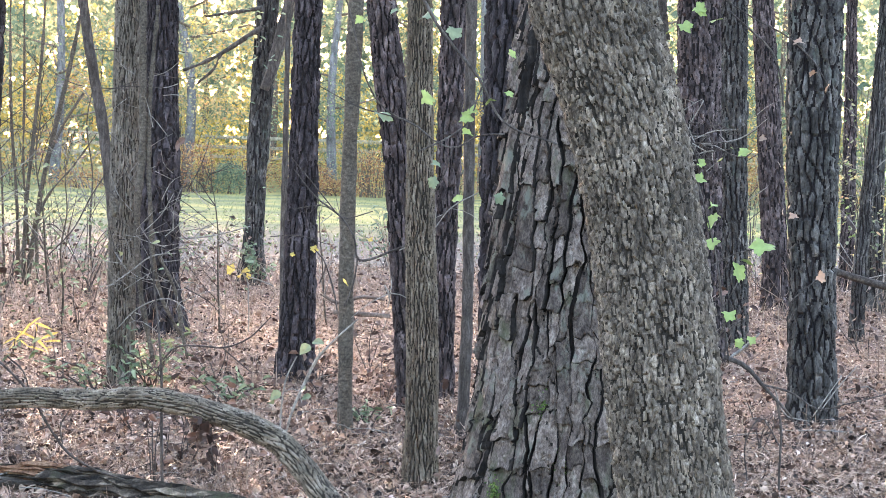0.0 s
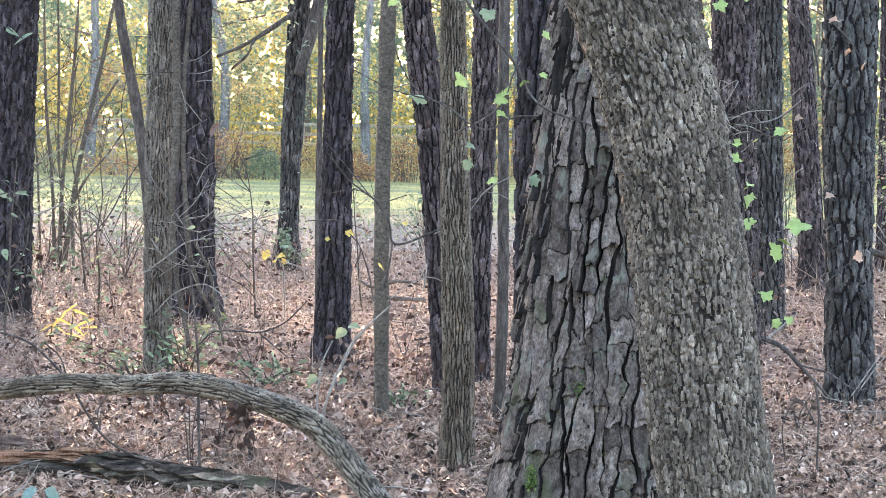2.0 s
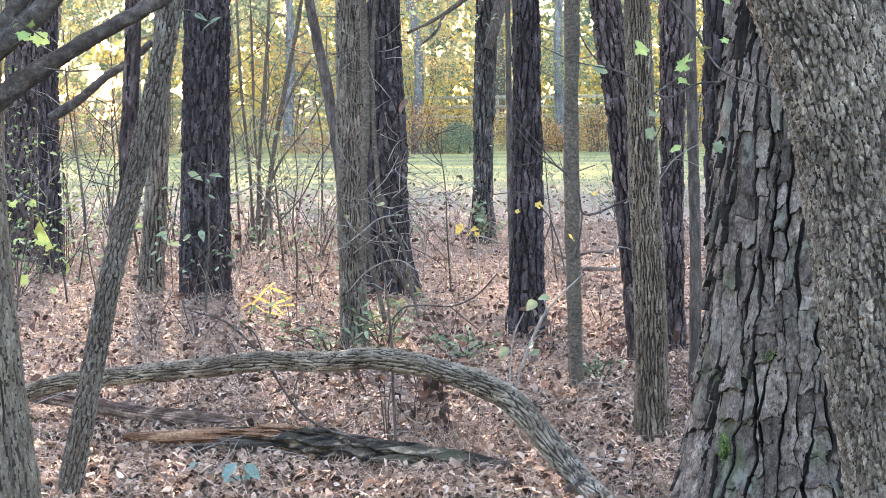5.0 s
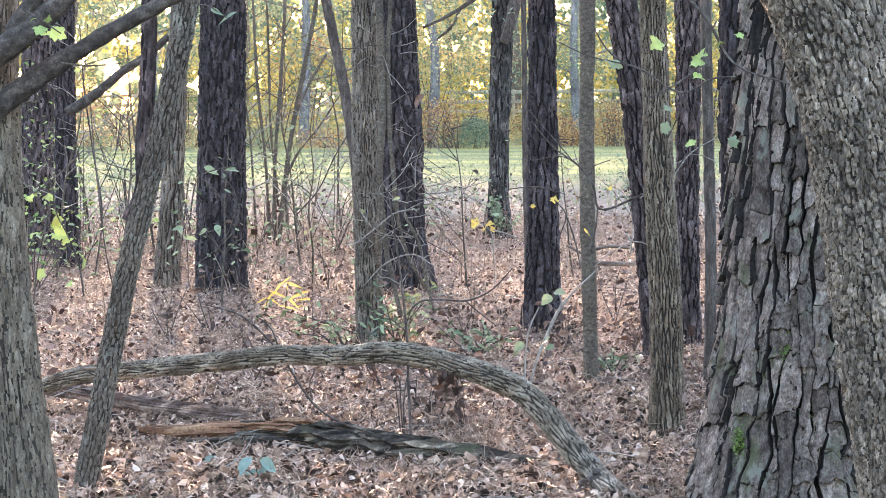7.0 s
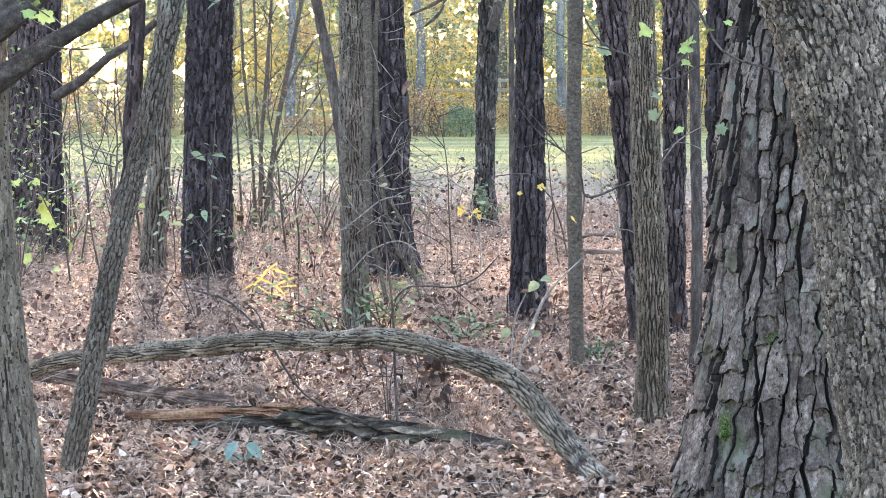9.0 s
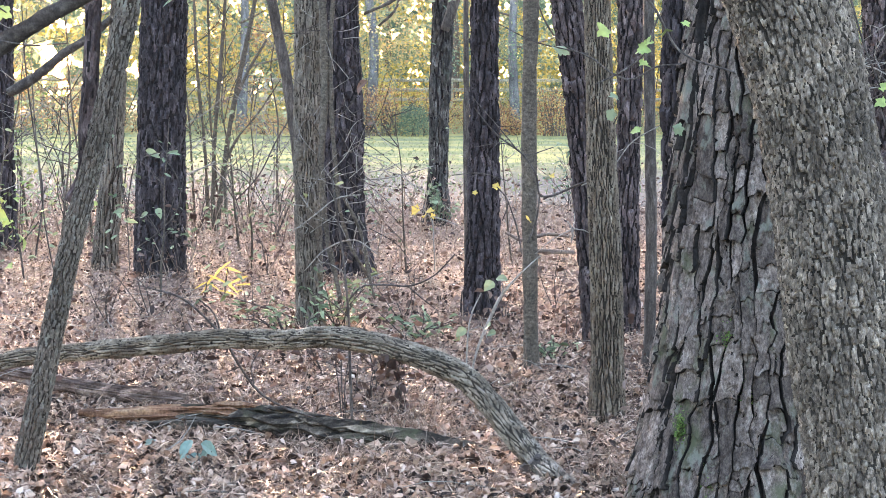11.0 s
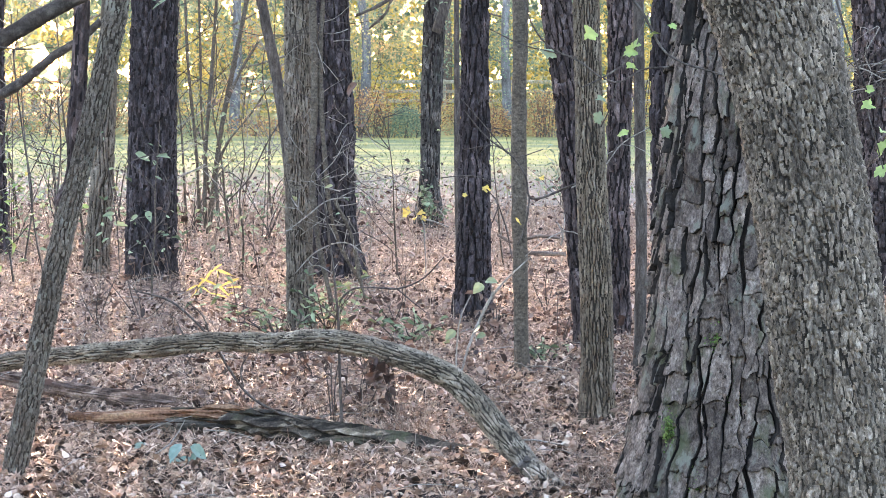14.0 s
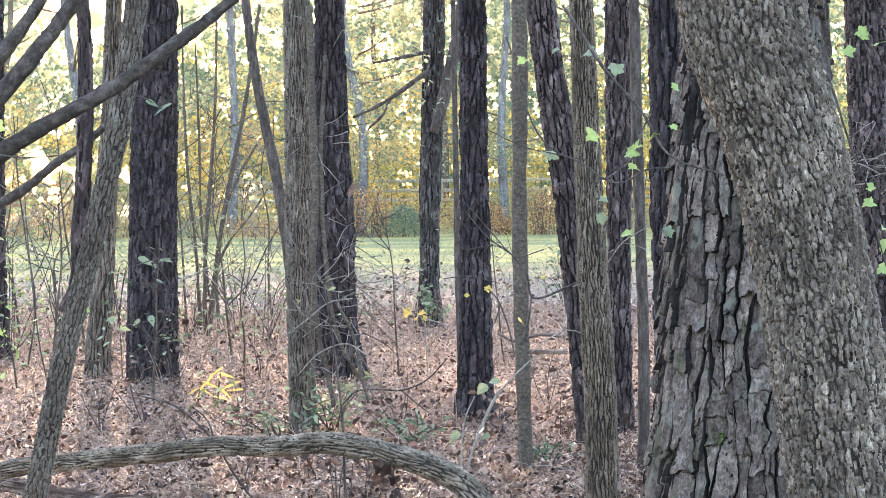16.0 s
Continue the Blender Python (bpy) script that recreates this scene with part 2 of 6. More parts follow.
RUSSET = leaf_material("russet_brush", [(0.0, (0.22, 0.1, 0.055)), (0.4, (0.45, 0.235, 0.12)), (0.75, (0.6, 0.37, 0.17)), (1.0, (0.7, 0.55, 0.2))], 0.55)
MOSS = leaf_material("moss_green", [(0.0, (0.04, 0.075, 0.015)), (0.5, (0.09, 0.14, 0.03)), (1.0, (0.16, 0.21, 0.06))], 0.2)
CROWN = leaf_material("crown_leaves", [(0.0, (0.05, 0.08, 0.025)), (0.6, (0.12, 0.15, 0.04)), (1.0, (0.25, 0.22, 0.05))], 0.45)
GRASS = leaf_material("grass_blades", [(0.0, (0.16, 0.202, 0.075)), (0.6, (0.217, 0.252, 0.1)), (1.0, (0.296, 0.306, 0.14))], 0.15)
STRAW = leaf_material("dry_stems", [(0.0, (0.16, 0.1, 0.065)), (0.5, (0.28, 0.2, 0.145)), (1.0, (0.45, 0.36, 0.28))], 0.2)


def ground_material():
    """Leaf mould and a carpet of needles under the trees, leaf-strewn turf at their edge, mown grass beyond."""
    m, t, b = material("woodland_ground", 0.95)
    geo = t.nodes.new("ShaderNodeNewGeometry")
    sep = t.nodes.new("ShaderNodeSeparateXYZ")
    t.links.new(geo.outputs["Position"], sep.inputs[0])

    def band(lo, hi, wobble):
        n = noise_fac(t, 0.35, 4)
        add = t.nodes.new("ShaderNodeMath")
        add.operation = "MULTIPLY_ADD"
        t.links.new(n, add.inputs[0])
        add.inputs[1].default_value = wobble
        t.links.new(sep.outputs["Y"], add.inputs[2])
        r = t.nodes.new("ShaderNodeMapRange")
        r.inputs["From Min"].default_value, r.inputs["From Max"].default_value = lo + wobble / 2, hi + wobble / 2
        t.links.new(add.outputs[0], r.inputs["Value"])
        return r.outputs[0]

    mould = ramp(t, noise_fac(t, 14, 8), [(0.35, (0.01, 0.0065, 0.005)), (0.5, (0.028, 0.018, 0.014)), (0.66, (0.08, 0.053, 0.042)), (0.8, (0.2, 0.145, 0.115))])
    carpet = ramp(t, noise_fac(t, 22, 8), [(0.3, (0.03, 0.0185, 0.0135)), (0.46, (0.12, 0.073, 0.052)), (0.62, (0.27, 0.172, 0.125)), (0.8, (0.44, 0.31, 0.24))])
    strewn = ramp(t, noise_fac(t, 9, 8), [(0.32, (0.07, 0.07, 0.045)), (0.46, (0.125, 0.112, 0.082)), (0.58, (0.195, 0.155, 0.142)), (0.72, (0.29, 0.245, 0.226))])
    turf = ramp(t, noise_fac(t, 5, 7), [(0.3, (0.085, 0.11, 0.04)), (0.48, (0.165, 0.182, 0.075)), (0.62, (0.265, 0.25, 0.115)), (0.78, (0.38, 0.315, 0.2))])
    patchy = ramp(t, noise_fac(t, 0.25, 4), [(0.42, (0, 0, 0)), (0.62, (1, 1, 1))])
    turf = mixed(t, patchy, turf, (0.4, 0.335, 0.11))
    col = mixed(t, band(9.5, 12.5, 2.0), mould, carpet)
    col = mixed(t, band(25, 30, 4.0), col, strewn)
    col = mixed(t, band(38, 50, 8.0), col, turf)
    t.links.new(col, b.inputs["Base Color"])
    bump(t, b, noise_fac(t, 18, 8), 0.8, 0.03)
    return m


GROUND = ground_material()


# ---------------------------------------------------------------- building blocks
# sunlit spots on the ground (x, y, half widths): the foliage towards the sun is open there
SUNNY = ((-0.8, 13.7, 0.25, 0.6), (-0.08, 13.6, 0.28, 0.6), (-1.72, 14.9, 0.34, 0.8))


def shading(at, margin=0.3):
    """Which of these leaves keep the sun from no open spot; margin: half a leaf, and the sun's own width."""
    at = np.asarray(at, float)
    x, y = at[:, 0] - to_sun.x / to_sun.z * at[:, 2], at[:, 1] - to_sun.y / to_sun.z * at[:, 2]
    keep = np.ones(len(at), bool)
    for cx, cy, rx, ry in SUNNY:
        keep &= ((x - cx) / (rx + margin)) ** 2 + ((y - cy) / (ry + margin / to_sun.z)) ** 2 > 1
    return keep


def mesh_from(name, verts, faces, smooth=False):
    me = bpy.data.meshes.new(name)
    verts = np.asarray(verts, float)
    if isinstance(faces, np.ndarray):
        n, k = faces.shape
        me.vertices.add(len(verts))
        me.vertices.foreach_set("co", verts.ravel())
        me.loops.add(n * k)
        me.loops.foreach_set("vertex_index", faces.ravel().astype(np.int32))
        me.polygons.add(n)
        me.polygons.foreach_set("loop_start", np.arange(0, n * k, k, dtype=np.int32))
        me.polygons.foreach_set("loop_total", np.full(n, k, dtype=np.int32))
        me.update(calc_edges=True)
    else:
        me.from_pydata([tuple(v) for v in verts], [], faces)
    if smooth:
        me.polygons.foreach_set("use_smooth", np.ones(len(me.polygons), bool))
    return me


def thing(name, at, label, category, group="", kind=""):
    ob = new(name)
    ob.location = at
    return tagged(ob, label, category, group, kind)


def part(name, geometry, mat, parent, label="", smooth=False, kind=""):
    """One mesh under a thing or a part; the vertices are given in the world."""
    verts, faces, low = (*geometry, None)[:3]
    base = Vector(parent.location)
    if parent.parent:
        base = base + Vector(parent.parent.location)
    ob = new(name, mesh_from(name, np.asarray(verts, float) - np.array(base), faces, smooth))
    ob.data.materials.append(mat)
    if low is not None:  # inner bark at the bottom of the cracks, coloured dark for their shade
        ob.data.materials.append(SHADED_INNER[mat])
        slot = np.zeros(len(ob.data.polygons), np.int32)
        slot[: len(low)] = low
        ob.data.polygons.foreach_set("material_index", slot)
    ob.parent = parent
    return tagged(ob, label, "", "", kind)


def lone(name, geometry, mat, label, category, group="", kind="", smooth=False):
    """A thing that is one mesh."""
    verts, faces = geometry[:2]
    verts = np.asarray(verts, float)
    base = np.array([verts[:, 0].mean(), verts[:, 1].mean(), verts[:, 2].min()])
    ob = new(name, mesh_from(name, verts - base, faces, smooth))
    ob.location = base
    ob.data.materials.append(mat)
    return tagged(ob, label, category, group, kind)


def joined(parts):
    verts, faces, n = [], [], 0
    for v, q in parts:
        verts.append(np.asarray(v, float))
        faces.append(np.asarray(q) + n)
        n += len(v)
    return np.concatenate(verts), np.concatenate(faces)


def smooth_line(pts, step):
    """A smooth line through (x, y, z, r) points, sampled about every step metres."""
    p = np.asarray(pts, float)
    if len(p) == 2:
        p = np.array([p[0], (p[0] + p[1]) / 2, p[1]])
    seg = np.linalg.norm(np.diff(p[:, :3], axis=0), axis=1)
    s = np.r_[0, np.cumsum(seg)]
    t = np.linspace(0, s[-1], max(3, int(s[-1] / step) + 1))
    m = np.gradient(p, s, axis=0)
    i = np.clip(np.searchsorted(s, t, side="right") - 1, 0, len(s) - 2)
    h = (s[i + 1] - s[i])[:, None]
    q = ((t - s[i])[:, None]) / h
    h00, h10, h01, h11 = 2 * q**3 - 3 * q**2 + 1, q**3 - 2 * q**2 + q, -2 * q**3 + 3 * q**2, q**3 - q**2
    out = h00 * p[i] + h10 * h * m[i] + h01 * p[i + 1] + h11 * h * m[i + 1]
    out[:, 3] = np.maximum(out[:, 3], 0.0008)
    return out, t


def swept(line, length, nu, relief=None):
    """A skin round a line of (x, y, z, r); relief(u, l, r) gives metres outwards, u from 0 to 1 round the line."""
    c, r = line[:, :3], line[:, 3]
    tan = np.gradient(c, axis=0)
    tan /= np.linalg.norm(tan, axis=1)[:, None]
    ref = np.array([1.0, 0, 0]) if abs(tan[0, 0]) < 0.8 else np.array([0, 0, 1.0])
    side = np.empty_like(tan)
    for k in range(len(tan)):
        ref = ref - tan[k] * (ref @ tan[k])
        ref /= np.linalg.norm(ref)
        side[k] = ref
    other = np.cross(tan, side)
    u = np.arange(nu) / nu
    cs, sn = np.cos(2 * np.pi * u), np.sin(2 * np.pi * u)
    rad = np.repeat(r[:, None], nu, 1)
    low = None
    if relief:
        uu, ll = np.meshgrid(u, length)
        out = relief(uu, ll, rad)
        rad = np.maximum(rad + out, rad * 0.2)
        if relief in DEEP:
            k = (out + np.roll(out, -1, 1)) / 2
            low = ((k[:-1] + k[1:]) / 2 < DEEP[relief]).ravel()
    v = c[:, None] + rad[..., None] * (cs[None, :, None] * side[:, None] + sn[None, :, None] * other[:, None])
    n = len(c)
    a = (np.arange(n - 1)[:, None] * nu + np.arange(nu)[None]).ravel()
    b = (np.arange(n - 1)[:, None] * nu + (np.arange(nu)[None] + 1) % nu).ravel()
    quads = np.stack([a, b, b + nu, a + nu], 1)
    verts = np.concatenate([v.reshape(-1, 3), c[:1], c[-1:]])
    k = np.arange(nu)
    k2 = (k + 1) % nu
    e0 = np.stack([k2, k, np.full(nu, n * nu), np.full(nu, n * nu)], 1)
    last = (n - 1) * nu
    e1 = np.stack([last + k, last + k2, np.full(nu, n * nu + 1), np.full(nu, n * nu + 1)], 1)
    # the caps' fans use a doubled corner, so they are cut to triangles apart
    return verts, quads, np.concatenate([e0[:, :3], e1[:, :3]]), low


def skin(pts, step, nu, relief=None):
    line, length = smooth_line(pts, step)
    v, q, tri, low = swept(line, length, nu, relief)
    return v, [tuple(f) for f in q.tolist()] + [tuple(f) for f in tri.tolist()], low


def stick(pts, step=0.06, nu=5):
    """A thin twig, open at its ends."""
    line, length = smooth_line(pts, step)
    v, q, _, _ = swept(line, length, nu)
    return v, q


def scales(u, l, n, w, h, s=0, shift=True):
    """Irregular long cells round a stem: metres to the nearest edge, a random number for each cell, and the place in it."""
    x, y = u * n, l / h
    i0, j0 = np.floor(x), np.floor(y)
    zero = np.zeros_like(i0)
    big = np.full(x.shape, 99.0)
    d1, d2 = big.copy(), big.copy()
    p1, p2 = np.zeros((2, *x.shape)), np.zeros((2, *x.shape))
    pick = np.zeros(x.shape)
    for di in (-1, 0, 1):
        for dj in (-2, -1, 0, 1, 2):
            i, j = i0 + di, j0 + dj
            m = np.mod(i, n)
            px = i + 0.5 + 0.46 * (2 * hashed(m, j, zero, s) - 1)
            py = j + 0.5 + 0.46 * (2 * hashed(m, j, zero, s + 1) - 1) + hashed(m, zero, zero, s + 3) * (1 if shift else 0)
            d = (px - x) ** 2 + (py - y) ** 2
            a, b = d < d1, d < d2
            d2 = np.where(a, d1, np.where(b, d, d2))
            p2 = np.where(a, p1, np.where(b, np.stack([px, py]), p2))
            p1 = np.where(a, np.stack([px, py]), p1)
            pick = np.where(a, hashed(m, j, zero, s + 2), pick)
            d1 = np.where(a, d, d1)
    g = (d2 - d1) / 2 / np.maximum(np.hypot((p2[0] - p1[0]) / w, (p2[1] - p1[1]) / h), 1e-6)
    return g, pick, np.stack([x, y]) - p1


# DEEP: faces with relief below this get the inner bark with painted shade
FINE, DEEP = {}, {}


def wobble(u, l, r, size, s):
    return vnoise(np.cos(2 * np.pi * u) * r / size, np.sin(2 * np.pi * u) * r / size, l / size, s)


def plated(width, height, depth, s=0, crack=0.28):
    """Relief of plated bark: long scales between deep cracks."""

    def relief(u, l, r):
        around = 2 * np.pi * float(np.median(r))
        n = max(5, round(around / width))
        uu = u + (0.16 * width * wobble(u, l, r, width * 0.9, s + 5) + 0.06 * width * wobble(u, l, r, width * 0.3, s + 6)) / around
        ll = l + 0.2 * width * wobble(u, l, r, width * 0.5, s + 7)
        e, pick, off = scales(uu, ll, n, width, height, s)
        open_ = np.clip(e / (width * crack), 0, 1) ** 0.6
        e4, pick4, off4 = scales(uu, ll, max(5, round(1.5 * n)), width * 0.67, height * 0.45, s + 40)
        face = 0.42 + 0.3 * pick + 0.18 * off[1] * (pick - 0.3) + 0.3 * pick4 * np.clip(e4 / (width * 0.1), 0.1, 1)
        return depth * (open_ * face - 0.5)

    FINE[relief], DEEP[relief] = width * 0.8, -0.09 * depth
    return relief


def furrowed(width, depth, s=0, inner=0.12):
    """Relief of furrowed bark: ridges that part and meet again."""

    def relief(u, l, r):
        around = 2 * np.pi * float(np.median(r))
        n = max(5, round(around / width))
        uu = u + (0.8 * width * wobble(u, l / 2.0, r, width * 2.6, s + 5)) / around
        e, pick, off = scales(uu, l, n, width, width * 7, s)
        open_ = np.clip(e / (width * 0.42), 0, 1)
        return depth * (open_ * (0.65 + 0.45 * pick) - 0.45)

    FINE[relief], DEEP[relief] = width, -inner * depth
    return relief


def lumpy(depth, size, s=0):
    def relief(u, l, r):
        return depth * fbm(np.cos(2 * np.pi * u) * r / size, np.sin(2 * np.pi * u) * r / size, l / size / 1.6, s)

    return relief


def turned(n, tilt):
    """n random frames (along, across, normal); tilt: 0 lies flat, 1 any way."""
    a = rng.uniform(0, 2 * np.pi, n)
    nor = np.stack([rng.normal(0, tilt, n), rng.normal(0, tilt, n), np.ones(n) * (1.05 - min(tilt, 1.0))], 1) + 1e-4
    nor /= np.linalg.norm(nor, axis=1)[:, None]
    along = np.stack([np.cos(a), np.sin(a), np.zeros(n)], 1)
    along -= nor * (along * nor).sum(1)[:, None]
    along /= np.linalg.norm(along, axis=1)[:, None]
    return along, np.cross(nor, along), nor


def leaves(at, size, tilt=1.0, width=0.5, curl=0.25, frames=None):
    """Pointed leaves folded along the midrib: six corners each."""
    at = np.asarray(at, float)
    n = len(at)
    size = np.broadcast_to(np.asarray(size, float), (n,))
    al, ac, no = frames if frames is not None else turned(n, tilt)
    cu = curl * rng.uniform(-1, 1, n)
    fold = curl * rng.uniform(0.2, 1.2, n)
    shape = ((-0.5, 0, 1, 0), (0.5, 0, 1, 0), (-0.22, 0.5, 0, 1), (0.2, 0.42, 0, 1), (-0.22, -0.5, 0, 1), (0.2, -0.42, 0, 1))
    out = np.empty((n, 6, 3))
    for k, (a, c, endy, sidey) in enumerate(shape):
        jit = rng.uniform(0.8, 1.2, n)
        up = cu * endy * 0.6 + fold * sidey * 0.5
        out[:, k] = at + size[:, None] * (al * a + ac * (c * width * jit)[:, None] + no * up[:, None])
    b = np.arange(n)[:, None] * 6
    quads = np.concatenate([b + [[0, 4, 5, 1]], b + [[0, 1, 3, 2]]])
    return out.reshape(-1, 3), quads


def flecks(at, size, tilt=0.9, width=0.6, frames=None):
    """Small far leaves: one bent diamond each."""
    at = np.asarray(at, float)
    n = len(at)
    size = np.broadcast_to(np.asarray(size, float), (n,))[:, None]
    al, ac, no = frames if frames is not None else turned(n, tilt)
    w = (width * rng.uniform(0.7, 1.3, n))[:, None]
    up = rng.uniform(-0.2, 0.2, n)[:, None]
    v = np.stack([at - al * size / 2, at + ac * size * w / 2 + no * size * up, at + al * size / 2, at - ac * size * w / 2 + no * size * up], 1)
    return v.reshape(-1, 3), np.arange(4 * n).reshape(-1, 4)


def blade(at, size, frames, width=0.5, curl=0.2):
    """One leaf with a curved outline, a point and a folded midrib."""
    al, ac, no = (f[0] for f in frames)
    at = np.asarray(at, float)
    ts = np.linspace(0, 1, 9)
    half = width * 0.5 * np.sin(np.pi * ts**0.8) ** 0.8 * (1 - 0.35 * ts)
    drop = -curl * (ts - 0.2) ** 2
    mid = [at + size * (al * (t - 0.5) + no * d) for t, d in zip(ts, drop)]
    v, f = [], []
    for k, t in enumerate(ts):
        j = 1 + 0.06 * math.sin(9 * k)
        v += [mid[k] + size * (ac * half[k] * j + no * half[k] * 0.3), mid[k], mid[k] + size * (-ac * half[k] * j + no * half[k] * 0.3)]
    for k in range(8):
        a = 3 * k
        f += [(a, a + 1, a + 4, a + 3), (a + 1, a + 2, a + 5, a + 4)]
    return np.array(v), f


LOBES = ((-165, 0.2), (-122, 0.42), (-92, 0.34), (-60, 0.5), (-32, 0.39), (0, 0.58), (32, 0.39), (60, 0.5), (92, 0.34), (122, 0.42))


def lobed(at, size, frames=None, tilt=0.6, curved=False):
    """Five-lobed leaves as fans of triangles; curved rounds the lobes."""
    at = np.asarray(at, float)
    n = len(at)
    size = np.broadcast_to(np.asarray(size, float), (n,))
    al, ac, no = frames if frames is not None else turned(n, tilt)
    outline = LOBES
    if curved:
        degs = np.linspace(-165, 150, 36)
        at_deg, at_rad = zip(*LOBES)
        bow = np.interp(degs, at_deg, at_rad)
        outline = tuple(zip(degs, bow * (1 + 0.1 * np.sin(degs * 0.2))))
    m = len(outline)
    out = np.empty((n, m + 1, 3))
    out[:, 0] = at
    fold = rng.uniform(0.0, 0.6, n)
    twist = rng.uniform(-0.35, 0.35, n)
    for k, (deg, rad) in enumerate(outline):
        ang = math.radians(deg)
        rr = size * rad * (rng.uniform(0.93, 1.05, n) if curved else rng.uniform(0.8, 1.15, n))
        lift = size * (fold * abs(math.sin(ang)) * rad + twist * math.sin(2 * ang) * rad - (0.4 if curved else 0.5 * rng.uniform(0.2, 1.4, n)) * rad * rad)
        out[:, k + 1] = at + rr[:, None] * (al * math.cos(ang) + ac * math.sin(ang)) + no * lift[:, None]
    b = np.arange(n)[:, None] * (m + 1)
    tris = np.concatenate([b + [[0, 1 + k, 1 + (k + 1) % m]] for k in range(m)])
    return out.reshape(-1, 3), tris


def ground_z(x, y):
    x, y = np.asarray(x, float), np.asarray(y, float)
    near = 0.035 * fbm(x * 0.45, y * 0.45, 0 * x, 40, 3) * np.clip((60 - y) / 20, 0, 1)
    rise = 1.0 * np.clip((y - 80) / 18, 0, 1) ** 2 * np.clip((400 - y) / 100, 0, 1)
    return near + rise


def root(x, y):
    return (x, y, float(ground_z(x, y)))


# ---------------------------------------------------------------- ground
def ground():
    xs = np.unique(np.r_[-3000, -1200, -500, -200, np.linspace(-90, -14, 30), np.linspace(-14, 14, 150), np.linspace(14, 90, 30), 200, 500, 1200, 3000])
    ys = np.unique(np.r_[-3000, -800, -200, -60, -20, np.linspace(-8, 4, 14), np.linspace(4, 34, 170), np.linspace(34, 110, 90), 150, 200, 300, 400, 800, 1600, 4000])
    gx, gy = np.meshgrid(xs, ys)
    v = np.stack([gx.ravel(), gy.ravel(), ground_z(gx, gy).ravel()], 1)
    n, m = len(xs), len(ys)
    a = (np.arange(m - 1)[:, None] * n + np.arange(n - 1)[None]).ravel()
    ob = new("ground", mesh_from("ground", v, np.stack([a, a + 1, a + n + 1, a + n], 1), True))
    ob.data.materials.append(GROUND)
    return tagged(ob, "woodland floor of leaf mould running out into mown grass", "ground", "", "structure")


ground()


# ---------------------------------------------------------------- trees
def grow(pts, top, flare=1.35, thin=0.35):
    """Carries a trunk's measured stretch down to the ground and up to its top."""
    p = sorted([tuple(q) for q in pts], key=lambda q: q[2])
    p = np.array(p)
    out = [tuple(q) for q in p]
    low = p[0]
    d = (p[1] - p[0]) / max(p[1][2] - p[0][2], 0.05)
    gz = float(ground_z(low[0], low[1]))
    if low[2] > gz + 0.25:
        k = low[2] - gz
        mid = low - d * (k * 0.6)
        mid[3] = low[3] * (1 + (flare - 1) * 0.3)
        out.insert(0, tuple(mid))
        e = low - d * (k * 0.95)
        out.insert(0, (e[0], e[1], gz + 0.02, low[3] * flare))
    out.insert(0, (out[0][0], out[0][1], gz - 0.18, out[0][3] * 1.12))
    hi, d = p[-1], (p[-1] - p[-2]) / max(p[-1][2] - p[-2][2], 0.05)
    k = top - hi[2]
    for q in (0.33, 0.66, 1.0):
        out.append((hi[0] + d[0] * k * q * 0.6, hi[1] + d[1] * k * q * 0.6, hi[2] + k * q, hi[3] * (1 - (1 - thin) * q)))
    return out


def trunk_geometry(pts, seen, step, nu, relief, low=-1.0):
    """A trunk, fine from the height low to the height seen and coarse elsewhere."""
    line, length = smooth_line(pts, step)
    seen = min(seen, 1.72 + 0.1 * line[0, 1])
    keep = ((line[:, 2] > low) & (line[:, 2] < seen)) | (np.arange(len(line)) % 40 == 0)
    keep[-1] = True
    v, q, tri, low = swept(line[keep], length[keep], nu, relief)
    return v, [tuple(f) for f in q.tolist()] + [tuple(f) for f in tri.tolist()], low


def crown(ob, x, y, low, high, spread, n, mat, size=0.28):
    """Limbs and leaves above a trunk."""
    k = 6
    for i in range(k):
        a = rng.uniform(0, 6.28)
        z = low + (high - low) * i / k
        w = spread * rng.uniform(0.6, 1.0) * (1 - 0.5 * i / k)
        tip = (x + math.cos(a) * w, y + math.sin(a) * w, z + w * 0.5)
        mid = (x + math.cos(a) * w * 0.5, y + math.sin(a) * w * 0.5, z + w * 0.18)
        part("limb", stick([(x, y, z, 0.05), (*mid, 0.035), (*tip, 0.008)], 0.4, 6), TWIG, ob)
    c = rng.normal(0, 1, (14, 3)) * (spread * 0.5, spread * 0.5, (high - low) * 0.28) + (x, y, (low + high) / 2 + 0.8)
    at = c[rng.integers(0, 14, n)] + rng.normal(0, spread * 0.22, (n, 3))
    at = at[shading(at)]
    part("crown", leaves(at, rng.uniform(0.6, 1.3, len(at)) * size, 0.9), mat, ob, "", False, "stuff")


def tree(name, pts, mat, relief, label, group="", top=11.0, seen=3.6, step=0.025, nu=72, flare=1.35, crowned=True, leaf=CROWN, spread=1.8):
    line = grow(pts, top, flare)
    x, y = line[0][:2]
    ob = thing(name, root(x, y), label, "tree", group)
    fine = FINE.get(relief, 0)
    if fine:
        nu = int(min(176 if y < 10.5 else 144 if y < 13.5 else 104 if y < 18 else 72, max(30, 7 * 2 * math.pi * float(np.median([q[3] for q in pts])) / fine)))
        step = max(0.013 if y < 10.5 else 0.017 if y < 13.5 else 0.022, min(step * 1.2, fine * 0.7))
    part("trunk", trunk_geometry(line, seen, step, nu, relief), mat, ob, "", not fine)
    if crowned:
        crown(ob, line[-2][0], line[-2][1], top * 0.6, top + 1, spread, 55, leaf)
    return ob


